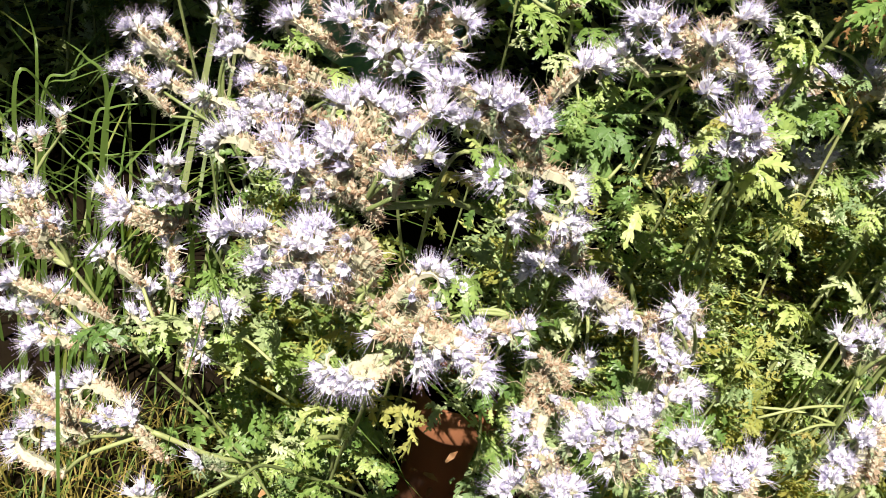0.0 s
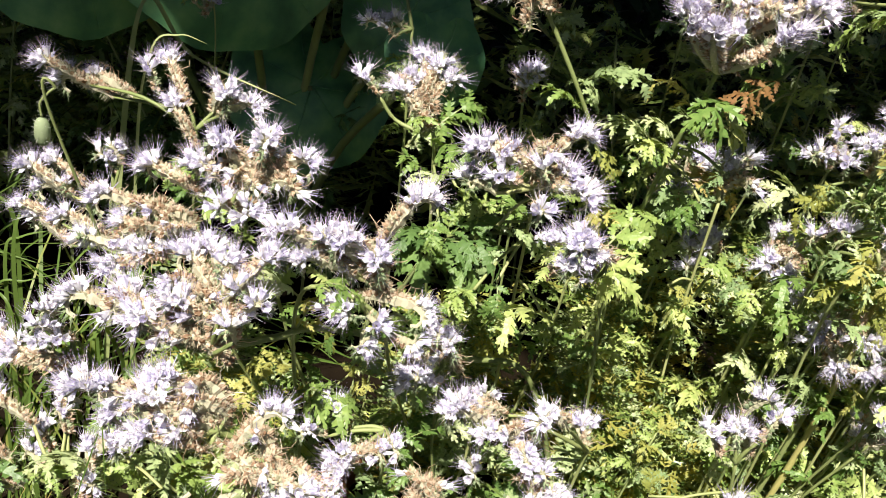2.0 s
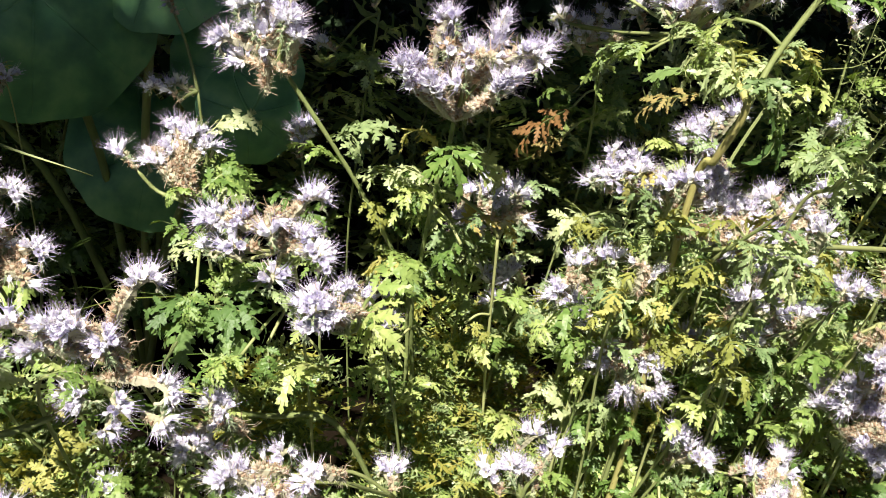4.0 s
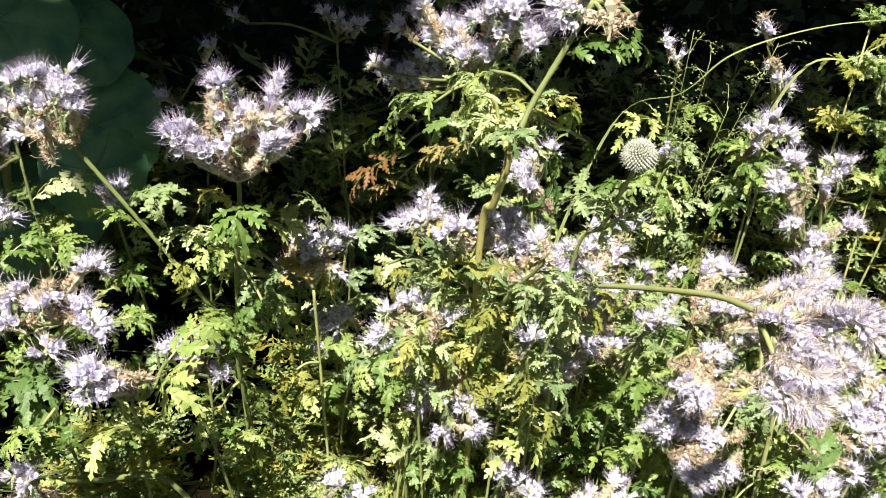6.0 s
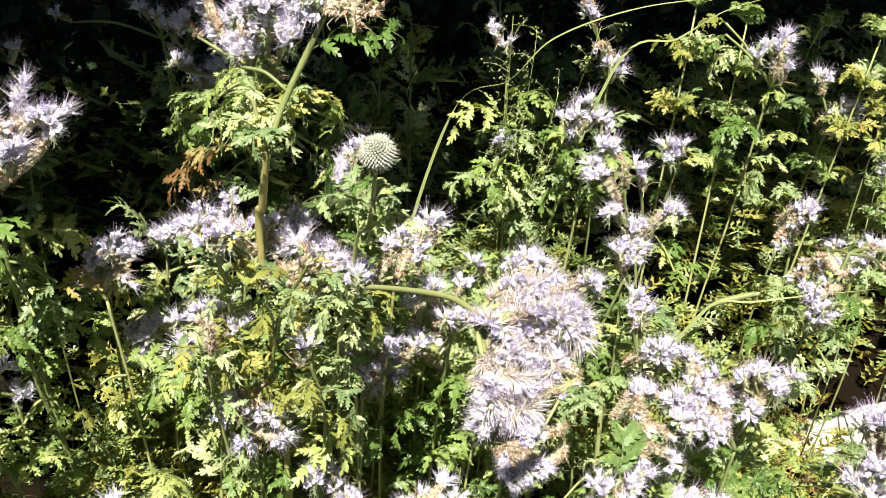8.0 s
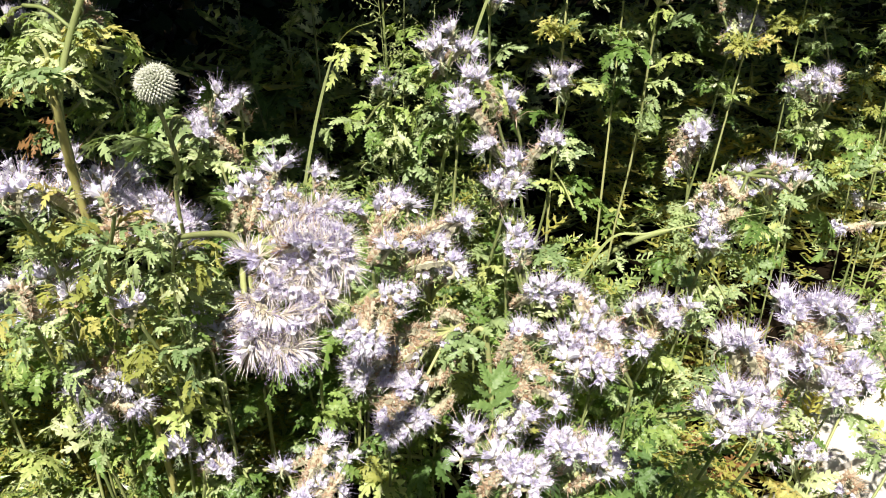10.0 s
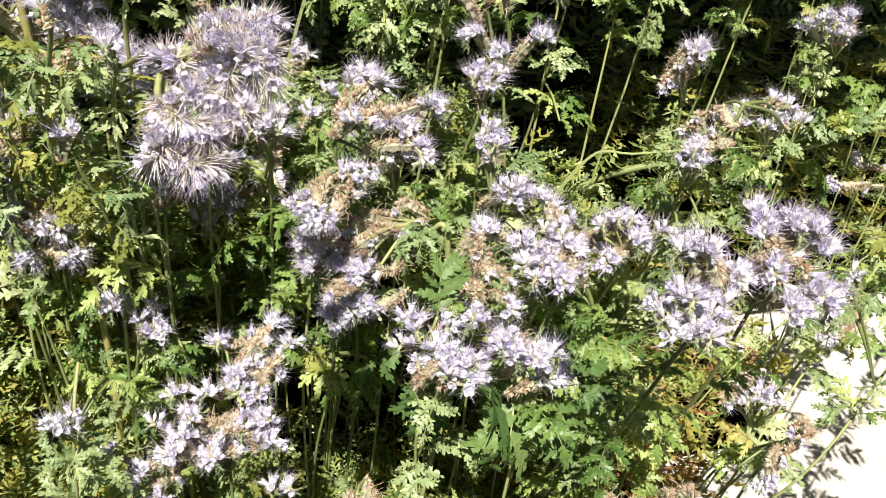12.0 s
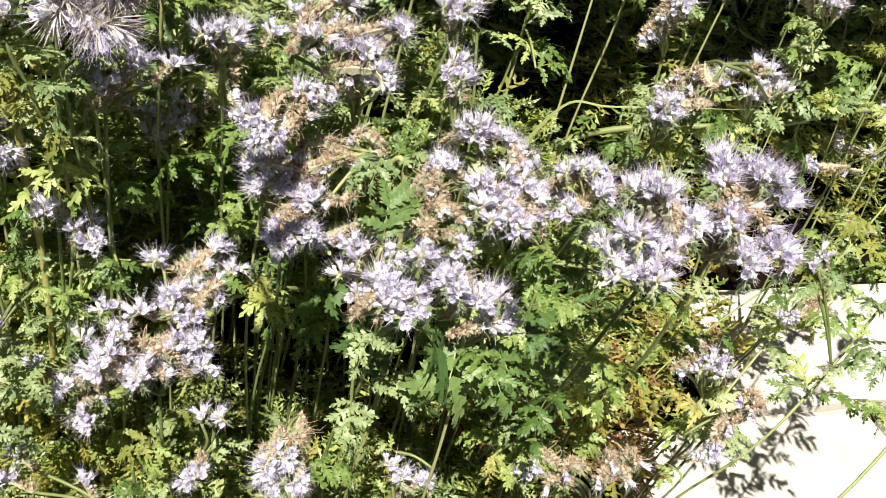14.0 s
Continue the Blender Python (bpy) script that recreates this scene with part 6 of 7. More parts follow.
# tall lacy shoots at the sunny end of the bed
TALL = [leafy_shoot(7, 0.60, 17, FINE_LEAVES + YELLOW_LEAVES, "tall lacy yellow-green phacelia shoot in the sun", 0.80),
        leafy_shoot(8, 0.62, 17, FINE_LEAVES + GREEN_LEAVES[2:4], "tall lacy grey-green phacelia shoot in the sun", 0.80)]
tall_spots = [(rnd.uniform(1.06, 1.40), rnd.uniform(0.60, 0.76), rnd.uniform(0.46, 0.64)) for _ in range(8)]
tall_spots += [(0.842, 0.62, 0.681), (0.86, 0.6, 0.645), (0.948, 0.62, 0.662)]
for k, (x, y, top) in enumerate(tall_spots):
    m = pose(x, y, 0, rnd.uniform(-4, 4), rnd.uniform(-4, 4), rnd.uniform(0, 360))
    size = top / 0.61
    if k < 2:
        TALL[k].matrix_basis = m @ Matrix.Diagonal((size, size, size, 1))
    else:
        ob = copy_thing(TALL[k % 2], m)
        ob.scale = (size, size, size)
# leafy tops between the middle flowers
for k in range(13):
    ob = copy_thing(TALL[1], pose(rnd.uniform(0.53, 0.77), rnd.uniform(0.52, 0.64), 0, rnd.uniform(-6, 6), rnd.uniform(-6, 6), rnd.uniform(0, 360)))
    ob.scale = (0.9, 0.9, rnd.uniform(0.62, 0.76))
# taller shoots standing behind, in the shade of the added tree
for k in range(44):
    x, y = rnd.uniform(-0.75, 1.9), rnd.uniform(0.98, 1.32)
    if 0.75 < x < 1.4:   # further back behind the dark gap
        y = 1.18 + (y - 0.98) * 0.4
    ob = copy_thing(SHOOTS[(0, 1, 2, 4, 5)[k % 5]], pose(x, y, 0, rnd.uniform(-9, 9), rnd.uniform(-9, 9), rnd.uniform(0, 360)))
    size = rnd.uniform(1.3, 1.75)
    ob.scale = (size, size, size)


# ---- low foliage too dense to count ----
def undergrowth(name, label, mats, count, seed, place, size):
    """Small feathery leaves, joined, filling the bed between the stems."""
    rnd = random.Random(seed)
    s = Shape(mats)
    for _ in range(count):
        x, y, z = place(rnd)
        ln, a = rnd.uniform(*size), rnd.uniform(0, 2 * math.pi)
        rise, roll = rnd.uniform(-0.3, 0.9), rnd.uniform(-0.5, 0.5)
        d = Vector((math.cos(a) * math.cos(rise), math.sin(a) * math.cos(rise), math.sin(rise)))
        side = d.cross(Vector((0, 0, 1))).normalized()
        up = side.cross(d)
        side = side * math.cos(roll) + up * math.sin(roll)
        up = side.cross(d)
        mat = rnd.choice((0, 0, 0, 1, 1, 2)) if len(mats) > 2 else 0
        root, pairs = Vector((x, y, z)), rnd.choice((4, 5, 5))
        pts, faces = [], []
        for j in range(pairs):
            u = (j + 0.6) / pairs
            q = root + d * ln * u - up * ln * 0.35 * u * u
            w = ln * 0.34 * math.sin(math.pi * (0.22 + 0.70 * u)) * rnd.uniform(0.8, 1.15)
            for sd in (-1, 1):
                o = len(pts)
                e = q + side * sd * w + d * w * 0.75 + up * w * rnd.uniform(-0.3, 0.35)
                k1 = q.lerp(e, 0.55) - d * w * 0.25 + side * sd * w * 0.05 + up * w * rnd.uniform(-0.2, 0.2)
                k2 = q.lerp(e, 0.55) + d * w * 0.25 - side * sd * w * 0.12 + up * w * rnd.uniform(-0.2, 0.2)
                n1 = q.lerp(e, 0.72) - d * w * 0.06
                n2 = q.lerp(e, 0.78) + d * w * 0.05
                pts += [q - d * ln * 0.03, q.lerp(e, 0.3) - d * w * 0.10, k1, n1, e, n2, k2, q.lerp(e, 0.3) + d * w * 0.12, q + d * ln * 0.03]
                faces += [(o, o + 1, o + 7, o + 8), (o + 1, o + 2, o + 3), (o + 1, o + 3, o + 5, o + 7), (o + 3, o + 4, o + 5), (o + 5, o + 6, o + 7)]
        o = len(pts)
        tip = root + d * ln - up * ln * 0.35
        pts += [root + side * ln * 0.012, root - side * ln * 0.012, tip - d * ln * 0.15 - side * ln * 0.07, tip + d * ln * 0.12, tip - d * ln * 0.15 + side * ln * 0.07]
        faces += [(o, o + 1, o + 2, o + 3, o + 4)]
        s.add(pts, faces, mat)
    return tagged(new(name, s.mesh(name)), label, "foliage", kind="stuff")


def in_bed(rnd):
    while True:
        x, y = rnd.uniform(-0.06, 1.25), rnd.uniform(0.39, 0.74)
        if y < 0.55 and 0.40 < x < 0.80:   # only low leaves in the shaded gap
            if rnd.random() < (0.5 if x < 0.58 else 0.88):
                continue
            return x, y, 0.11 * rnd.random() ** 0.8
        if y < 0.56 and 0.25 < x < 0.55 and rnd.random() < 0.5:
            continue
        if y < 0.55 and (0.42 < x < 0.78 or y < 0.49 and 0.30 < x < 0.80 or y < 0.49 and x < 0.42 and rnd.random() < 0.6):
            continue
        if y > (0.58 if x < 0.80 else 0.66 if x < 0.92 else 0.8):
            continue
        if x > 0.90 and y < 0.50 + 1.7 * (x - 0.90) or 0.80 < x < 1.04 and y > 0.56:
            continue
        if (x - 0.87) ** 2 + (y - 0.61) ** 2 < 0.075 ** 2:
            continue
        if (x - 0.13) ** 2 + (y - 0.43) ** 2 < 0.10 ** 2:
            continue
        if noise.noise(Vector((x * 9, y * 9, 8))) < 0.16 * rnd.random() + 0.02:
            continue
        top = 0.14 + 0.22 * max(0.0, min(1, (y - 0.38) / 0.12)) + 0.10 * noise.noise(Vector((x * 7, y * 7, 3)))
        return x, y, top * rnd.random() ** 0.7


def middle(rnd):
    while True:
        x, y, z = rnd.uniform(0.48, 0.80), rnd.uniform(0.54, 0.74), 0.18 + 0.24 * rnd.random() ** 0.7
        if noise.noise(Vector((x * 11, y * 11, z * 11))) > -0.12 and z < 0.32 + 0.6 * (y - 0.54):
            return x, y, z


undergrowth("bed_undergrowth", "dense feathery yellow-green phacelia foliage low in the bed", [LEAF_I, LEAF_PALE_I, LEAF_YELLOW_I], 8500, 31, in_bed, (0.014, 0.034))
undergrowth("gap_undergrowth", "dark low feathery leaves between the bare stems", [LEAF_I], 350, 37, lambda r: (r.uniform(0.30, 0.74), r.uniform(0.40, 0.66), 0.13 * r.random() ** 0.8), (0.018, 0.04))
undergrowth("low_undergrowth", "small yellow-green leaves low between the front stems", [LEAF_YELLOW_I, LEAF_I, LEAF_PALE_I], 800, 41, lambda r: (r.uniform(0.28, 0.50), r.uniform(0.42, 0.57), 0.03 + 0.20 * r.random() ** 0.8), (0.014, 0.032))
undergrowth("far_undergrowth", "sunlit yellow-green foliage behind the paving", [LEAF_I, LEAF_YELLOW_I, LEAF_PALE_I], 1100, 42, lambda r: (r.uniform(1.08, 1.85), r.uniform(0.82, 1.16), 0.30 * r.random() ** 0.7), (0.025, 0.055))
undergrowth("dry_undergrowth", "reddish brown and yellowing old leaves low beside the paving", [LEAF_DRY_I, LEAF_YELLOW_I, LEAF_I], 520, 35, lambda r: (r.uniform(0.80, 1.015), r.uniform(0.42, 0.66), 0.17 * r.random() ** 0.8), (0.022, 0.045))
undergrowth("corner_undergrowth", "yellowing low leaves at the corner of the paving", [LEAF_I, LEAF_YELLOW_I, LEAF_DRY_I], 420, 36, lambda r: (r.uniform(0.95, 1.185), r.uniform(0.565, 0.80), 0.12 * r.random() ** 0.8), (0.022, 0.045))
undergrowth("middle_undergrowth", "feathery yellow-green foliage between the middle flower stems", [LEAF_I, LEAF_PALE_I, LEAF_YELLOW_I], 2300, 39, middle, (0.016, 0.036))
def sunny(rnd):
    while True:
        x, y, z = rnd.uniform(0.26, 0.58), rnd.uniform(0.52, 0.70), 0.06 + 0.30 * rnd.random() ** 0.6
        if noise.noise(Vector((x * 13, y * 13, z * 9 + 5))) > -0.10 and z < 0.26 + 0.5 * (y - 0.52):
            return x, y, z


undergrowth("sunny_undergrowth", "dense fine ferny yellow-green foliage in full sun", [LEAF_I, LEAF_YELLOW_I, LEAF_PALE_I], 2600, 44, sunny, (0.016, 0.034))
# out of view, added only to throw shade onto the bed behind it
undergrowth("front_undergrowth", "unseen feathery foliage added to shade the front of the bed", [LEAF_I, LEAF_PALE_I, LEAF_YELLOW_I], 900, 33, lambda r: (r.uniform(0.10, 0.66), r.uniform(0.0, 0.09), 0.34 * r.random() ** 0.6), (0.03, 0.06))
undergrowth("shaded_undergrowth", "dark feathery foliage in the shade behind", [LEAF_I], 1500, 32, lambda r: (r.uniform(-0.7, 2.2), r.uniform(1.12, 1.36), 0.42 * r.random() ** 0.8), (0.05, 0.10))


def litter(count, seed):
    """Dried curled leaf bits on the soil and caught low in the stems."""
    rnd = random.Random(seed)
    s = Shape([LITTER])
    for _ in range(count):
        x, y = rnd.uniform(-0.05, 0.92), rnd.uniform(0.34, 0.66)
        if 0.45 < x < 0.8 and rnd.random() < 0.8:
            continue
        z = 0.004 + 0.20 * rnd.random() ** 8
        a, ln = rnd.uniform(0, 6.283), rnd.uniform(0.005, 0.014)
        d = Vector((math.cos(a), math.sin(a), rnd.uniform(-0.5, 0.5)))
        w = Vector((-math.sin(a), math.cos(a), rnd.uniform(-0.4, 0.4))) * ln * rnd.uniform(0.15, 0.35)
        c = Vector((x, y, z))
        up = Vector((0, 0, ln * rnd.uniform(0.05, 0.3)))
        s.add([c - w * 0.4, c + w * 0.4, c + d * ln * 0.5 + w + up, c + d * ln * 0.5 - w + up, c + d * ln - up * 0.4], [(0, 1, 2, 3), (3, 2, 4)])
    tagged(new("leaf_litter", s.mesh("leaf_litter")), "reddish brown dried leaf bits on the soil", "litter", kind="stuff")


litter(1500, 17)


# ---- big round leaves behind ----
def round_leaf_mesh(seed, r):
    rnd = random.Random(seed)
    s = Shape([LEAF_BROAD])
    rings, n = 7, 40
    pts = [Vector((0, 0, 0))]
    for i in range(1, rings + 1):
        for k in range(n):
            a = 2 * math.pi * k / n
            notch = 1 - 0.45 * math.exp(-((a - math.pi) / 0.28) ** 2)
            q = r * i / rings * notch * (1 + 0.02 * math.sin(9 * a + seed))
            vein = 0.012 * r * abs(math.sin(3.5 * a)) * (i / rings)
            pts.append(Vector((q * math.cos(a), q * math.sin(a), -0.35 * q * q / r + vein * 3 + 0.03 * r * math.sin(2 * a + seed))))
    faces = [(0, 1 + k, 1 + (k + 1) % n) for k in range(n)]
    for i in range(rings - 1):
        for k in range(n):
            a, b = 1 + i * n + k, 1 + i * n + (k + 1) % n
            faces.append((a, a + n, b + n, b))
    s.add(pts, faces)
    for k in range(7):
        a = math.pi * (k - 3) * 0.27
        line = [Vector((q * math.cos(a + 0.25 * q / r * (k - 3) / 3), q * math.sin(a + 0.25 * q / r * (k - 3) / 3), -0.35 * q * q / r + 0.036 * r * abs(math.sin(3.5 * a)) * q / r + 0.03 * r * math.sin(2 * a + seed))) for q in (r * 0.02, r * 0.25, r * 0.5, r * 0.72, r * 0.92)]
        s.tube(line, [0.0016, 0.0014, 0.0011, 0.0008, 0.0004], 5)
    return s.mesh("leaf", True)


def big_leaf_plant(foot, blades):
    root = tagged(new("big_leaf_plant"), "big round dark green leaves on stalks in the shade", "plant")
    root.location = (*foot, 0)
    for k, (x, y, z, r, nx, nz, spin) in enumerate(blades):
        at = Vector((x, y, z)) - root.location
        s = Shape([STEM])
        s.tube(bezier_line([(0, 0, -0.01), (at.x * 0.4, at.y * 0.4, at.z * 0.6), at], 6), [0.005] * 13, 7)
        part("leaf_stalk", s.mesh("leaf_stalk", True), root)
        part("leaf", round_leaf_mesh(k + 3, r), root, Matrix.Translation(at) @ axes((nx, -1, nz), (1, 0, 0)) @ pose(0, 0, 0, 0, 0, spin))


big_leaf_plant((0.0, 1.02), [(-0.055, 0.86, 0.570, 0.122, 0.3, 0.5, -90), (0.055, 0.90, 0.600, 0.072, -0.2, 0.9, -60), (0.148, 0.77, 0.490, 0.050, 0.1, 0.4, -90), (0.03, 0.97, 0.370, 0.100, 0.1, 0.7, -100), (0.12, 0.95, 0.580, 0.062, 0.2, 0.9, 60), (0.13, 0.93, 0.480, 0.075, 0.0, 0.4, -80), (-0.22, 0.92, 0.53, 0.11, 0.3, 0.6, -70)])


# ---- ground, paving, pot ----
def sheet(name, x0, x1, y0, y1, z, step, mat, rough=0.0, hole=None):
    s = Shape([mat])
    nx, ny = max(1, round((x1 - x0) / step)), max(1, round((y1 - y0) / step))
    pts = [Vector((x0 + (x1 - x0) * i / nx, y0 + (y1 - y0) * j / ny, 0)) for j in range(ny + 1) for i in range(nx + 1)]
    for p in pts:
        p.z = z + rough * (noise.noise(p * 9) + 0.5 * noise.noise(p * 31))
    s.add(pts, [(j * (nx + 1) + i, j * (nx + 1) + i + 1, (j + 1) * (nx + 1) + i + 1, (j + 1) * (nx + 1) + i) for j in range(ny) for i in range(nx)])
    return new(name, s.mesh(name, True))


tagged(sheet("ground", -40, 40, -40, 40, -0.035, 8, SHADED_SOIL), "bare earth coloured near-black for shade", kind="structure")
tagged(sheet("flower_bed", -0.9, 2.6, 0.1, 1.9, -0.012, 0.03, SHADED_SOIL, 0.010), "crumbly garden soil, near-black for the shade under the plants", kind="structure")


def slab(x, y, w, d, turn):
    """A worn paving stone with rounded edges."""
    rnd = random.Random(int(x * 1000 + y * 77))
    s = Shape([STONE])
    n, pts, faces = 12, [], []
    for inset, z in ((0.0, -0.04), (0.0, -0.004), (0.004, 0.001), (0.012, 0.003)):
        for k in range(4 * n):
            e, u = divmod(k, n)
            u = u / n
            c = [(-1 + 2 * u, -1), (1, -1 + 2 * u), (1 - 2 * u, 1), (-1, 1 - 2 * u)][e]
            wob = 0.003 * noise.noise(Vector((k * 0.9, x * 50, y * 50)))
            pts.append(Vector((c[0] * (w / 2 - inset + wob), c[1] * (d / 2 - inset + wob), z)))
    m = 4 * n
    for i in range(3):
        for k in range(m):
            faces.append((i * m + k, i * m + (k + 1) % m, (i + 1) * m + (k + 1) % m, (i + 1) * m + k))
    faces.append(tuple(3 * m + k for k in range(m)))
    s.add(pts, faces)
    return s.mesh("slab"), pose(x, y, 0.012, rnd.uniform(-0.6, 0.6), rnd.uniform(-0.6, 0.6), turn)


pavement = tagged(new("pavement"), "pale sunlit stone paving slabs beside the bed", kind="structure")
for x, y, w, d in ((1.205, 0.33, 0.37, 0.44), (1.62, 0.33, 0.44, 0.44), (1.42, 0.685, 0.46, 0.23), (1.92, 0.685, 0.52, 0.23), (1.16, -0.13, 0.44, 0.44), (1.62, -0.13, 0.44, 0.44)):
    me, m = slab(x, y, w, d, 3)
    part("slab", me, pavement, m)


def clay_pot(x, y, r, h):
    root = tagged(new("clay_pot"), "weathered terracotta flower pot among the stems", "pot")
    root.location = (x, y, 0)
    s = Shape([CLAY])
    prof = [(r * 0.70, 0), (r * 0.74, 0.004), (r * 0.90, h * 0.80), (r * 1.02, h * 0.80), (r * 1.04, h * 0.82), (r * 1.06, h * 0.985), (r * 1.03, h), (r * 0.93, h), (r * 0.90, h * 0.97), (r * 0.84, h * 0.8), (r * 0.62, 0.012)]
    n, pts, faces = 36, [], []
    for a, z in prof:
        pts += [Vector((a * math.cos(2 * math.pi * k / n), a * math.sin(2 * math.pi * k / n), z)) for k in range(n)]
    for i in range(len(prof) - 1):
        for k in range(n):
            faces.append((i * n + k, i * n + (k + 1) % n, (i + 1) * n + (k + 1) % n, (i + 1) * n + k))
    faces.append(tuple(range(n))[::-1])
    faces.append(tuple((len(prof) - 1) * n + k for k in range(n)))
    s.add(pts, faces)
    part("pot_body", s.mesh("pot_body", True), root)
    e = Shape([SHADED_SOIL])
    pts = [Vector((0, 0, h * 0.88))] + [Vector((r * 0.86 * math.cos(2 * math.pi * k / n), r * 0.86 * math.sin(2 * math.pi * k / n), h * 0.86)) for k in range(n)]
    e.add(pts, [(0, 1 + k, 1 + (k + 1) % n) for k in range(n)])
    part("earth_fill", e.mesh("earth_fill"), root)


clay_pot(0.132, 0.53, 0.036, 0.180)


# ---- grass on the open side ----
def blades(name, label, count, area, height, wide, mat, seed, arch, tuft=None):
    rnd = random.Random(seed)
    s = Shape([mat])
    for _ in range(count):
        if tuft:
            cx, cy = rnd.choice(tuft)
            x, y = cx + rnd.gauss(0, 0.022), cy + rnd.gauss(0, 0.022)
        else:
            x, y = rnd.uniform(area[0], area[1]), rnd.uniform(area[2], area[3])
        h, a = rnd.uniform(*height), rnd.uniform(0, 2 * math.pi)
        out, w = Vector((math.cos(a), math.sin(a), 0)), rnd.uniform(*wide)
        side = Vector((-out.y, out.x, 0))
        k, pts = 6, []
        bend = rnd.uniform(*arch)
        for j in range(k + 1):
            u = j / k
            th = 0.15 + bend * u ** 1.6
            c = Vector((x, y, -0.012)) + out * (h * (u * math.sin(th * 0.6))) + Vector((0, 0, h * (u - 0.30 * bend * u ** 2.6)))
            half = w * (1 - u ** 2.5) * 0.5 + 0.00012
            pts += [c - side * half + out * half * 0.4, c + side * half + out * half * 0.4]
        s.add(pts, [(2 * j, 2 * j + 1, 2 * j + 3, 2 * j + 2) for j in range(k)])
    return tagged(new(name, s.mesh(name, True)), label, "grass", kind="stuff")


blades("tall_grass", "tall arching green grass blades in tufts", 120, None, (0.32, 0.62), (0.0018, 0.0048), GRASS, 5, (1.1, 2.3), [(-0.17, 0.70), (-0.24, 0.66), (-0.22, 0.78), (-0.30, 0.74), (-0.12, 0.76), (-0.34, 0.84), (-0.20, 0.86), (-0.40, 0.70)])
blades("short_grass", "short sunlit yellow-green lawn grass", 5200, (-0.7, 0.02, 0.15, 0.62), (0.02, 0.07), (0.0010, 0.0022), GRASS_DRY, 6, (0.3, 1.4))
blades("lawn_grass", "short green lawn grass blades", 3000, (-0.7, 0.02, 0.15, 0.66), (0.02, 0.06), (0.0012, 0.0026), GRASS, 7, (0.3, 1.4))


def seed_grass(foot, tops, seed):
    """A wispy grass with a loose panicle of tiny spikelets."""
    rnd = random.Random(seed)
    root = tagged(new("seed_grass"), "wispy grass with loose pale seed panicles", "grass")
    root.location = (*foot, 0)
    base = Vector((*foot, 0))
    for top, spread in tops:
        top = Vector(top) - base
        s = Shape([GRASS_PALE])
        line = bezier_line([(0, 0, -0.01), (top.x * 0.3, top.y * 0.3, top.z * 0.6), top], 8)
        s.tube(line, [0.0011 - 0.0008 * i / 16 for i in range(17)], 5)
        part("stalk", s.mesh("stalk", True), root)
        p = Shape([GRASS_PALE])
        for k in range(34):
            q = line[7 + k * 9 // 34].lerp(line[min(16, 8 + k * 9 // 34)], rnd.random())
            w = Vector((rnd.uniform(-1, 1), rnd.uniform(-1, 1), rnd.uniform(-0.2, 0.7))).normalized()
            e = q + w * spread * rnd.uniform(0.4, 1.0)
            p.tube([q, q.lerp(e, 0.5) + Vector((0, 0, 0.003)), e], (0.00025, 0.0002, 0.00015), 3)
            for _ in range(7):
                o = q.lerp(e, rnd.uniform(0.45, 1.0)) + Vector((rnd.uniform(-1, 1), rnd.uniform(-1, 1), rnd.uniform(-1, 1))) * 0.004
                p.spindle(o, o + Vector((rnd.uniform(-1, 1), rnd.uniform(-1, 1), rnd.uniform(-1, 1))) * 0.0032, 0.0009, 3)
        part("panicle", p.mesh("panicle"), root)


seed_grass((0.62, 0.52), [((0.645, 0.44, 0.52), 0.032), ((0.612, 0.43, 0.533), 0.03), ((0.668, 0.445, 0.515), 0.03), ((0.632, 0.42, 0.505), 0.028)], 8)
seed_grass((0.70, 0.70), [((0.663, 0.62, 0.668), 0.030), ((0.712, 0.62, 0.60), 0.032), ((0.69, 0.63, 0.64), 0.03), ((0.74, 0.61, 0.66), 0.028)], 3)


def arching_blade(points, width, mat=GRASS):
    """One long grass leaf that bends over."""
    line = bezier_line(points, 8)
    s = Shape([mat])
    pts, n = [], len(line) - 1
    for i, q in enumerate(line):
        d = (line[min(i + 1, n)] - line[max(i - 1, 0)]).normalized()
        side = d.cross(Vector((0, -0.4, 1))).normalized() * width * (1 - (i / n) ** 3) * 0.5
        pts += [q - side, q + Vector((0, 0, -width * 0.18)), q + side]
    s.add(pts, [f for i in range(n) for f in ((3 * i, 3 * i + 1, 3 * i + 4, 3 * i + 3), (3 * i + 1, 3 * i + 2, 3 * i + 5, 3 * i + 4))])
    tagged(new("grass_blade", s.mesh("grass_blade", True)), "long pale green grass blade arching over the flowers", "grass", "long grass blades")


arching_blade([(0.569, 0.76, -0.01), (0.594, 0.73, 0.3318), (0.639, 0.7, 0.553), (0.669, 0.63, 0.61), (0.694, 0.6, 0.654), (0.753, 0.57, 0.685), (0.832, 0.54, 0.701)], 0.0034, GRASS_PALE)
arching_blade([(0.68, 0.66, -0.01), (0.705, 0.63, 0.3726), (0.75, 0.6, 0.621), (0.797, 0.58, 0.656), (0.823, 0.56, 0.683), (0.853, 0.54, 0.7)], 0.003, GRASS_PALE)
arching_blade([(0.75, 0.56, -0.01), (0.78, 0.52, 0.30), (0.819, 0.50, 0.431), (0.86, 0.48, 0.45), (0.959, 0.45, 0.469)], 0.0034, GRASS_PALE)
arching_blade([(-0.214, 0.650, -0.01), (-0.209, 0.630, 0.193), (-0.204, 0.62, 0.321), (-0.189, 0.62, 0.342), (-0.152, 0.62, 0.354)], 0.0042)
arching_blade([(-0.225, 0.650, -0.01), (-0.220, 0.630, 0.170), (-0.215, 0.62, 0.284), (-0.188, 0.62, 0.298), (-0.156, 0.62, 0.31)], 0.0030)
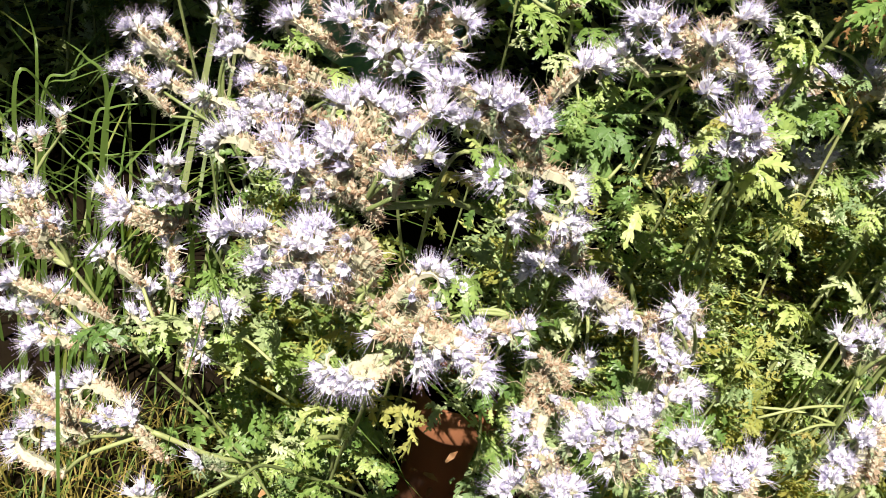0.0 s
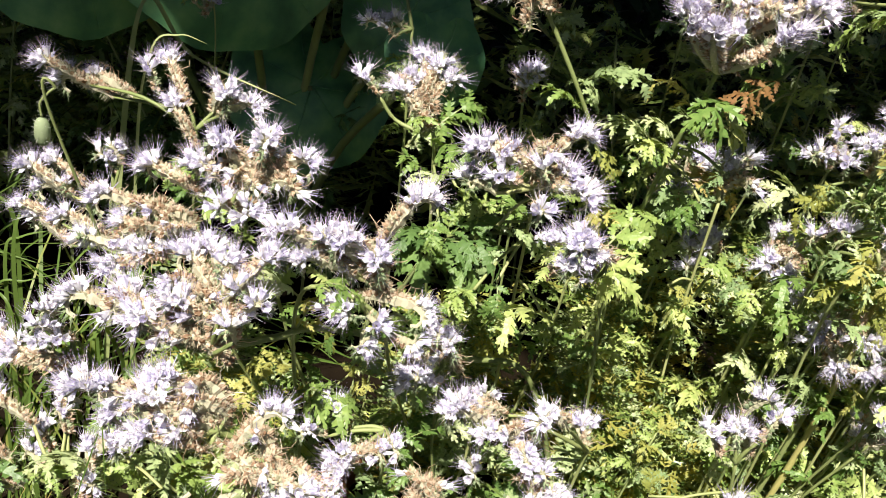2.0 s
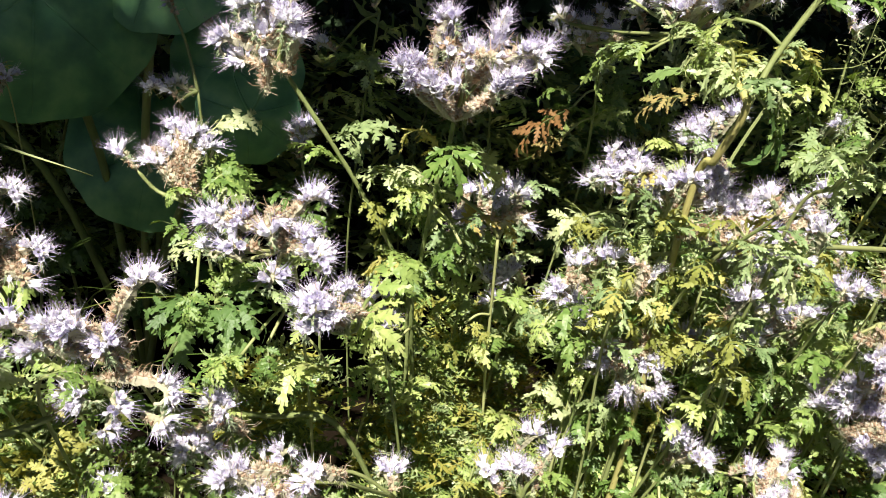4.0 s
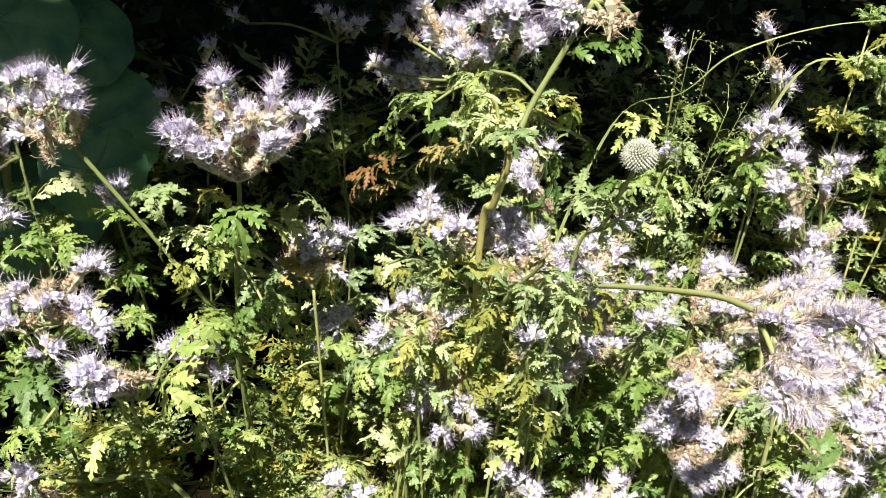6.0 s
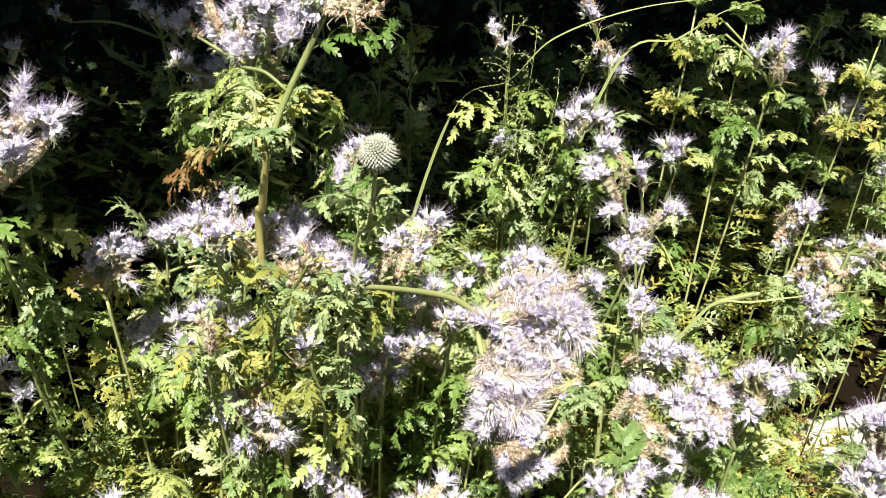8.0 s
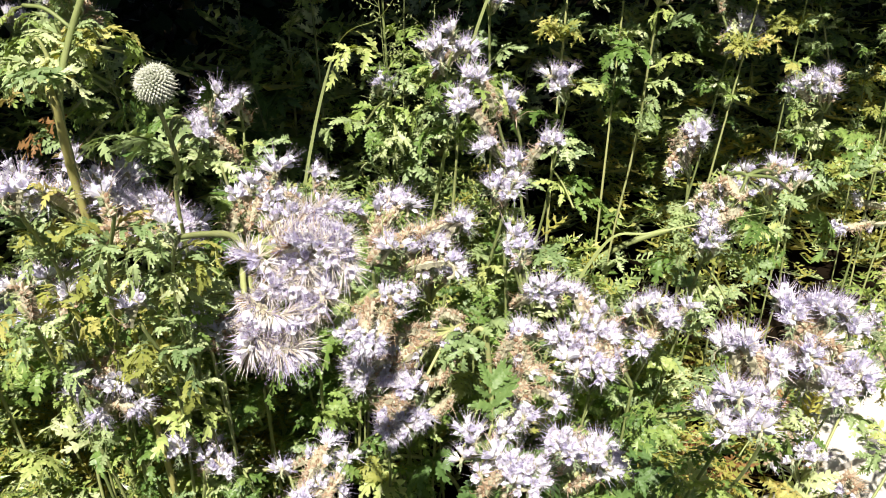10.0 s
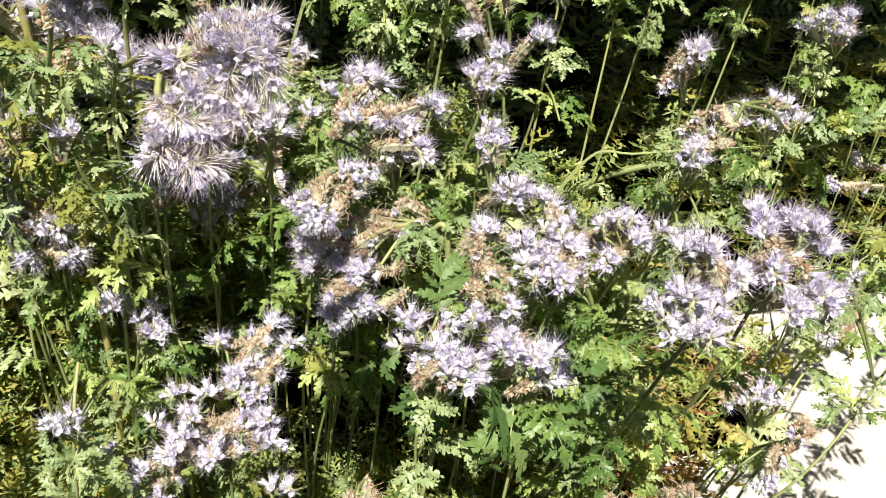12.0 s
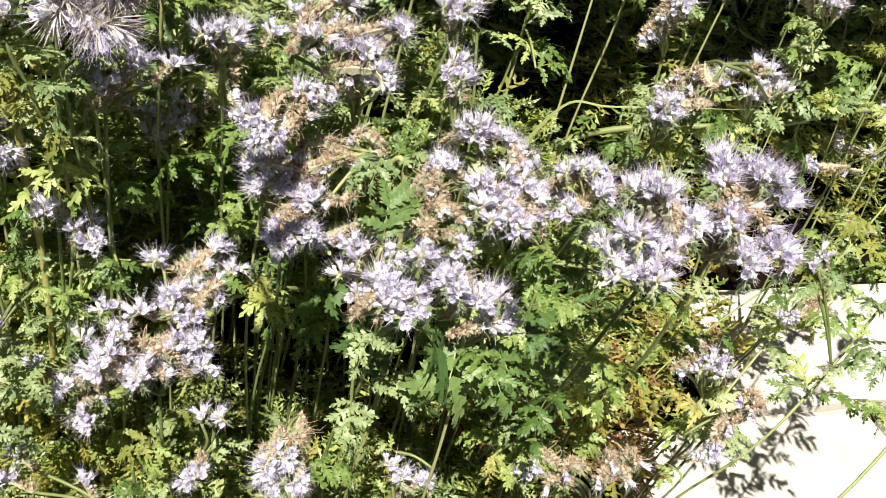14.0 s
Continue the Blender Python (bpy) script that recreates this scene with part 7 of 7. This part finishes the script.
arching_blade([(-0.264, 0.690, -0.01), (-0.259, 0.670, 0.195), (-0.254, 0.66, 0.325), (-0.235, 0.66, 0.344), (-0.198, 0.66, 0.375)], 0.0042)
arching_blade([(-0.266, 0.690, -0.01), (-0.261, 0.670, 0.191), (-0.256, 0.66, 0.319), (-0.231, 0.66, 0.34), (-0.193, 0.66, 0.363)], 0.0030)
arching_blade([(-0.199, 0.630, -0.01), (-0.194, 0.610, 0.209), (-0.189, 0.6, 0.349), (-0.169, 0.6, 0.403), (-0.153, 0.6, 0.447)], 0.0042)
arching_blade([(-0.206, 0.630, -0.01), (-0.201, 0.610, 0.167), (-0.196, 0.6, 0.278), (-0.224, 0.62, 0.293), (-0.249, 0.63, 0.314)], 0.0030)
arching_blade([(-0.204, 0.650, -0.01), (-0.199, 0.630, 0.212), (-0.194, 0.62, 0.354), (-0.211, 0.62, 0.381), (-0.226, 0.62, 0.391)], 0.0042)
arching_blade([(-0.270, 0.690, -0.01), (-0.265, 0.670, 0.206), (-0.26, 0.66, 0.344), (-0.265, 0.67, 0.369), (-0.273, 0.67, 0.396)], 0.0030)
arching_blade([(-0.265, 0.630, -0.01), (-0.260, 0.610, 0.220), (-0.255, 0.6, 0.366), (-0.224, 0.62, 0.33), (-0.17, 0.62, 0.315)], 0.0042)
arching_blade([(-0.233, 0.530, -0.01), (-0.228, 0.510, 0.196), (-0.223, 0.5, 0.327), (-0.203, 0.52, 0.319), (-0.185, 0.54, 0.33)], 0.0030)

arching_blade([(-0.16, 0.72, -0.01), (-0.13, 0.70, 0.35), (-0.104, 0.68, 0.534), (-0.064, 0.68, 0.495), (0.023, 0.66, 0.472)], 0.0060, GRASS_PALE)
arching_blade([(-0.11, 0.64, -0.01), (-0.10, 0.63, 0.40), (-0.087, 0.62, 0.514), (-0.066, 0.62, 0.532), (-0.045, 0.62, 0.528)], 0.0028, GRASS_PALE)


# ---- nodding poppy bud ----
def poppy_bud(foot, bend, bud):
    rnd = random.Random(61)
    root = tagged(new("poppy_bud"), "hairy green nodding poppy bud on a hooked stalk", "flower")
    root.location = (*foot, 0)
    base = Vector((*foot, 0))
    bend, bud = Vector(bend) - base, Vector(bud) - base
    s = Shape([STEM, WOOL])
    line = bezier_line([(0, 0, -0.01), (bend.x * 0.5, bend.y * 0.5, bend.z * 0.6), bend - Vector((0.006, 0, 0.012)), bend, bud + Vector((0, 0, 0.022)), bud + Vector((0, 0, 0.011))], 8)
    hairy_stem(s, line, 0.0013, 0.0008, rnd, 0, 1, 5)
    part("stalk", s.mesh("stalk", True), root)
    b = Shape([BUD, WOOL])
    n, rings, pts = 10, 7, []
    for i in range(rings + 1):
        a = math.pi * i / rings
        r = 0.0056 * math.sin(a) ** 0.8 + 0.0001
        pts += [bud + Vector((r * math.cos(2 * math.pi * k / n), r * math.sin(2 * math.pi * k / n), 0.0105 * math.cos(a))) for k in range(n)]
    b.add(pts, [(i * n + k, (i + 1) * n + k, (i + 1) * n + (k + 1) % n, i * n + (k + 1) % n) for i in range(rings) for k in range(n)])
    for _ in range(60):
        w = Vector((rnd.uniform(-1, 1), rnd.uniform(-1, 1), rnd.uniform(-1, 1))).normalized()
        q = bud + Vector((w.x * 0.0054, w.y * 0.0054, w.z * 0.010))
        b.spike(q, q + w * rnd.uniform(0.002, 0.004), 0.00014, 1)
    part("bud", b.mesh("bud", True), root)


poppy_bud((-0.06, 0.60), (-0.131, 0.535, 0.514), (-0.141, 0.535, 0.481))


# ---- added hedge that closes the bed, near-black for the shade behind ----
def hedge(x0, x1, y0, y1, h, count, seed):
    rnd = random.Random(seed)
    root = tagged(new("hedge"), "added dense hedge, near-black for the deep shade behind", "hedge")
    s = Shape([SHADE_DARK_LEAF])
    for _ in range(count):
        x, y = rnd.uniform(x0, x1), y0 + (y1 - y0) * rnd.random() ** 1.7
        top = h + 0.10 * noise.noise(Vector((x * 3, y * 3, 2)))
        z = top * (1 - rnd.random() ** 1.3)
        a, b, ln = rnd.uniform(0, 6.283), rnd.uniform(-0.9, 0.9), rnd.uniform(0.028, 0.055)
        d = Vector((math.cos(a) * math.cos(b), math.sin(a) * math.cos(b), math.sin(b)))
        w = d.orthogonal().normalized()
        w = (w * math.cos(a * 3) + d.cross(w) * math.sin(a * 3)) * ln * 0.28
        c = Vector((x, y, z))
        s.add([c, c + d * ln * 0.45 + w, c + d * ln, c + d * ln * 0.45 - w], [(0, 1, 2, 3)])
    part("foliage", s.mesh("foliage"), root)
    t = Shape([STEM_WOODY])
    x = x0 + 0.1
    while x < x1:
        p = Vector((x, (y0 + y1) / 2, -0.03))
        t.tube([p, p + Vector((rnd.uniform(-0.1, 0.1), 0, h * 0.5)), p + Vector((rnd.uniform(-0.2, 0.2), 0, h * 0.9))], (0.02, 0.013, 0.005), 6)
        x += 0.28
    part("woody_frame", t.mesh("woody_frame", True), root)


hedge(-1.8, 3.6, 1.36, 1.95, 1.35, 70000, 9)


# ---- unseen tree, added so that its leaves shade the back of the bed ----
def tree(x, y, seed):
    rnd = random.Random(seed)
    root = tagged(new("tree"), "unseen tree added to shade the back of the bed", "tree")
    root.location = (x, y, -0.03)
    t = Shape([STEM_WOODY])
    t.tube([(0, 0, 0), (0.04, -0.03, 0.9), (0.02, -0.1, 1.9), (0, -0.3, 2.6)], (0.13, 0.10, 0.08, 0.04), 10)
    for k in range(13):
        a = 2 * math.pi * k / 13
        t.tube([(0.02, -0.1, 1.7 + 0.04 * k), (0.9 * math.cos(a), 0.8 * math.sin(a) - 0.3, 2.25), (2.0 * math.cos(a), 1.5 * math.sin(a) - 0.5, 2.45)], (0.04, 0.025, 0.008), 6)
    part("trunk", t.mesh("trunk", True), root)
    s = Shape([SHADE_DARK_LEAF])
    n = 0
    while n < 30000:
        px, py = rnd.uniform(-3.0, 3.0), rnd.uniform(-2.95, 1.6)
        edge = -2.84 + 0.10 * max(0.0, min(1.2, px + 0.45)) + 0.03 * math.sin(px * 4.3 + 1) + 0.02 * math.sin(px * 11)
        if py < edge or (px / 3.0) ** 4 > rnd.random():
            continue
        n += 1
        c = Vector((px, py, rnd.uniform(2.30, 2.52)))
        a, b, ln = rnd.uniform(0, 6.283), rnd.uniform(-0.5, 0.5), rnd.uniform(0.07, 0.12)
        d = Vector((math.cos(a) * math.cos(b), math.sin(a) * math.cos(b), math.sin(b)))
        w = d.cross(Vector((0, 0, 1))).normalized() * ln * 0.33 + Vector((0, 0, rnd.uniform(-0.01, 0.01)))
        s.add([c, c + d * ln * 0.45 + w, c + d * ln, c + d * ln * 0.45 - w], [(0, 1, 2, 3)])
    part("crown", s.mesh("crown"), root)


tree(-0.01, 2.48, 4)
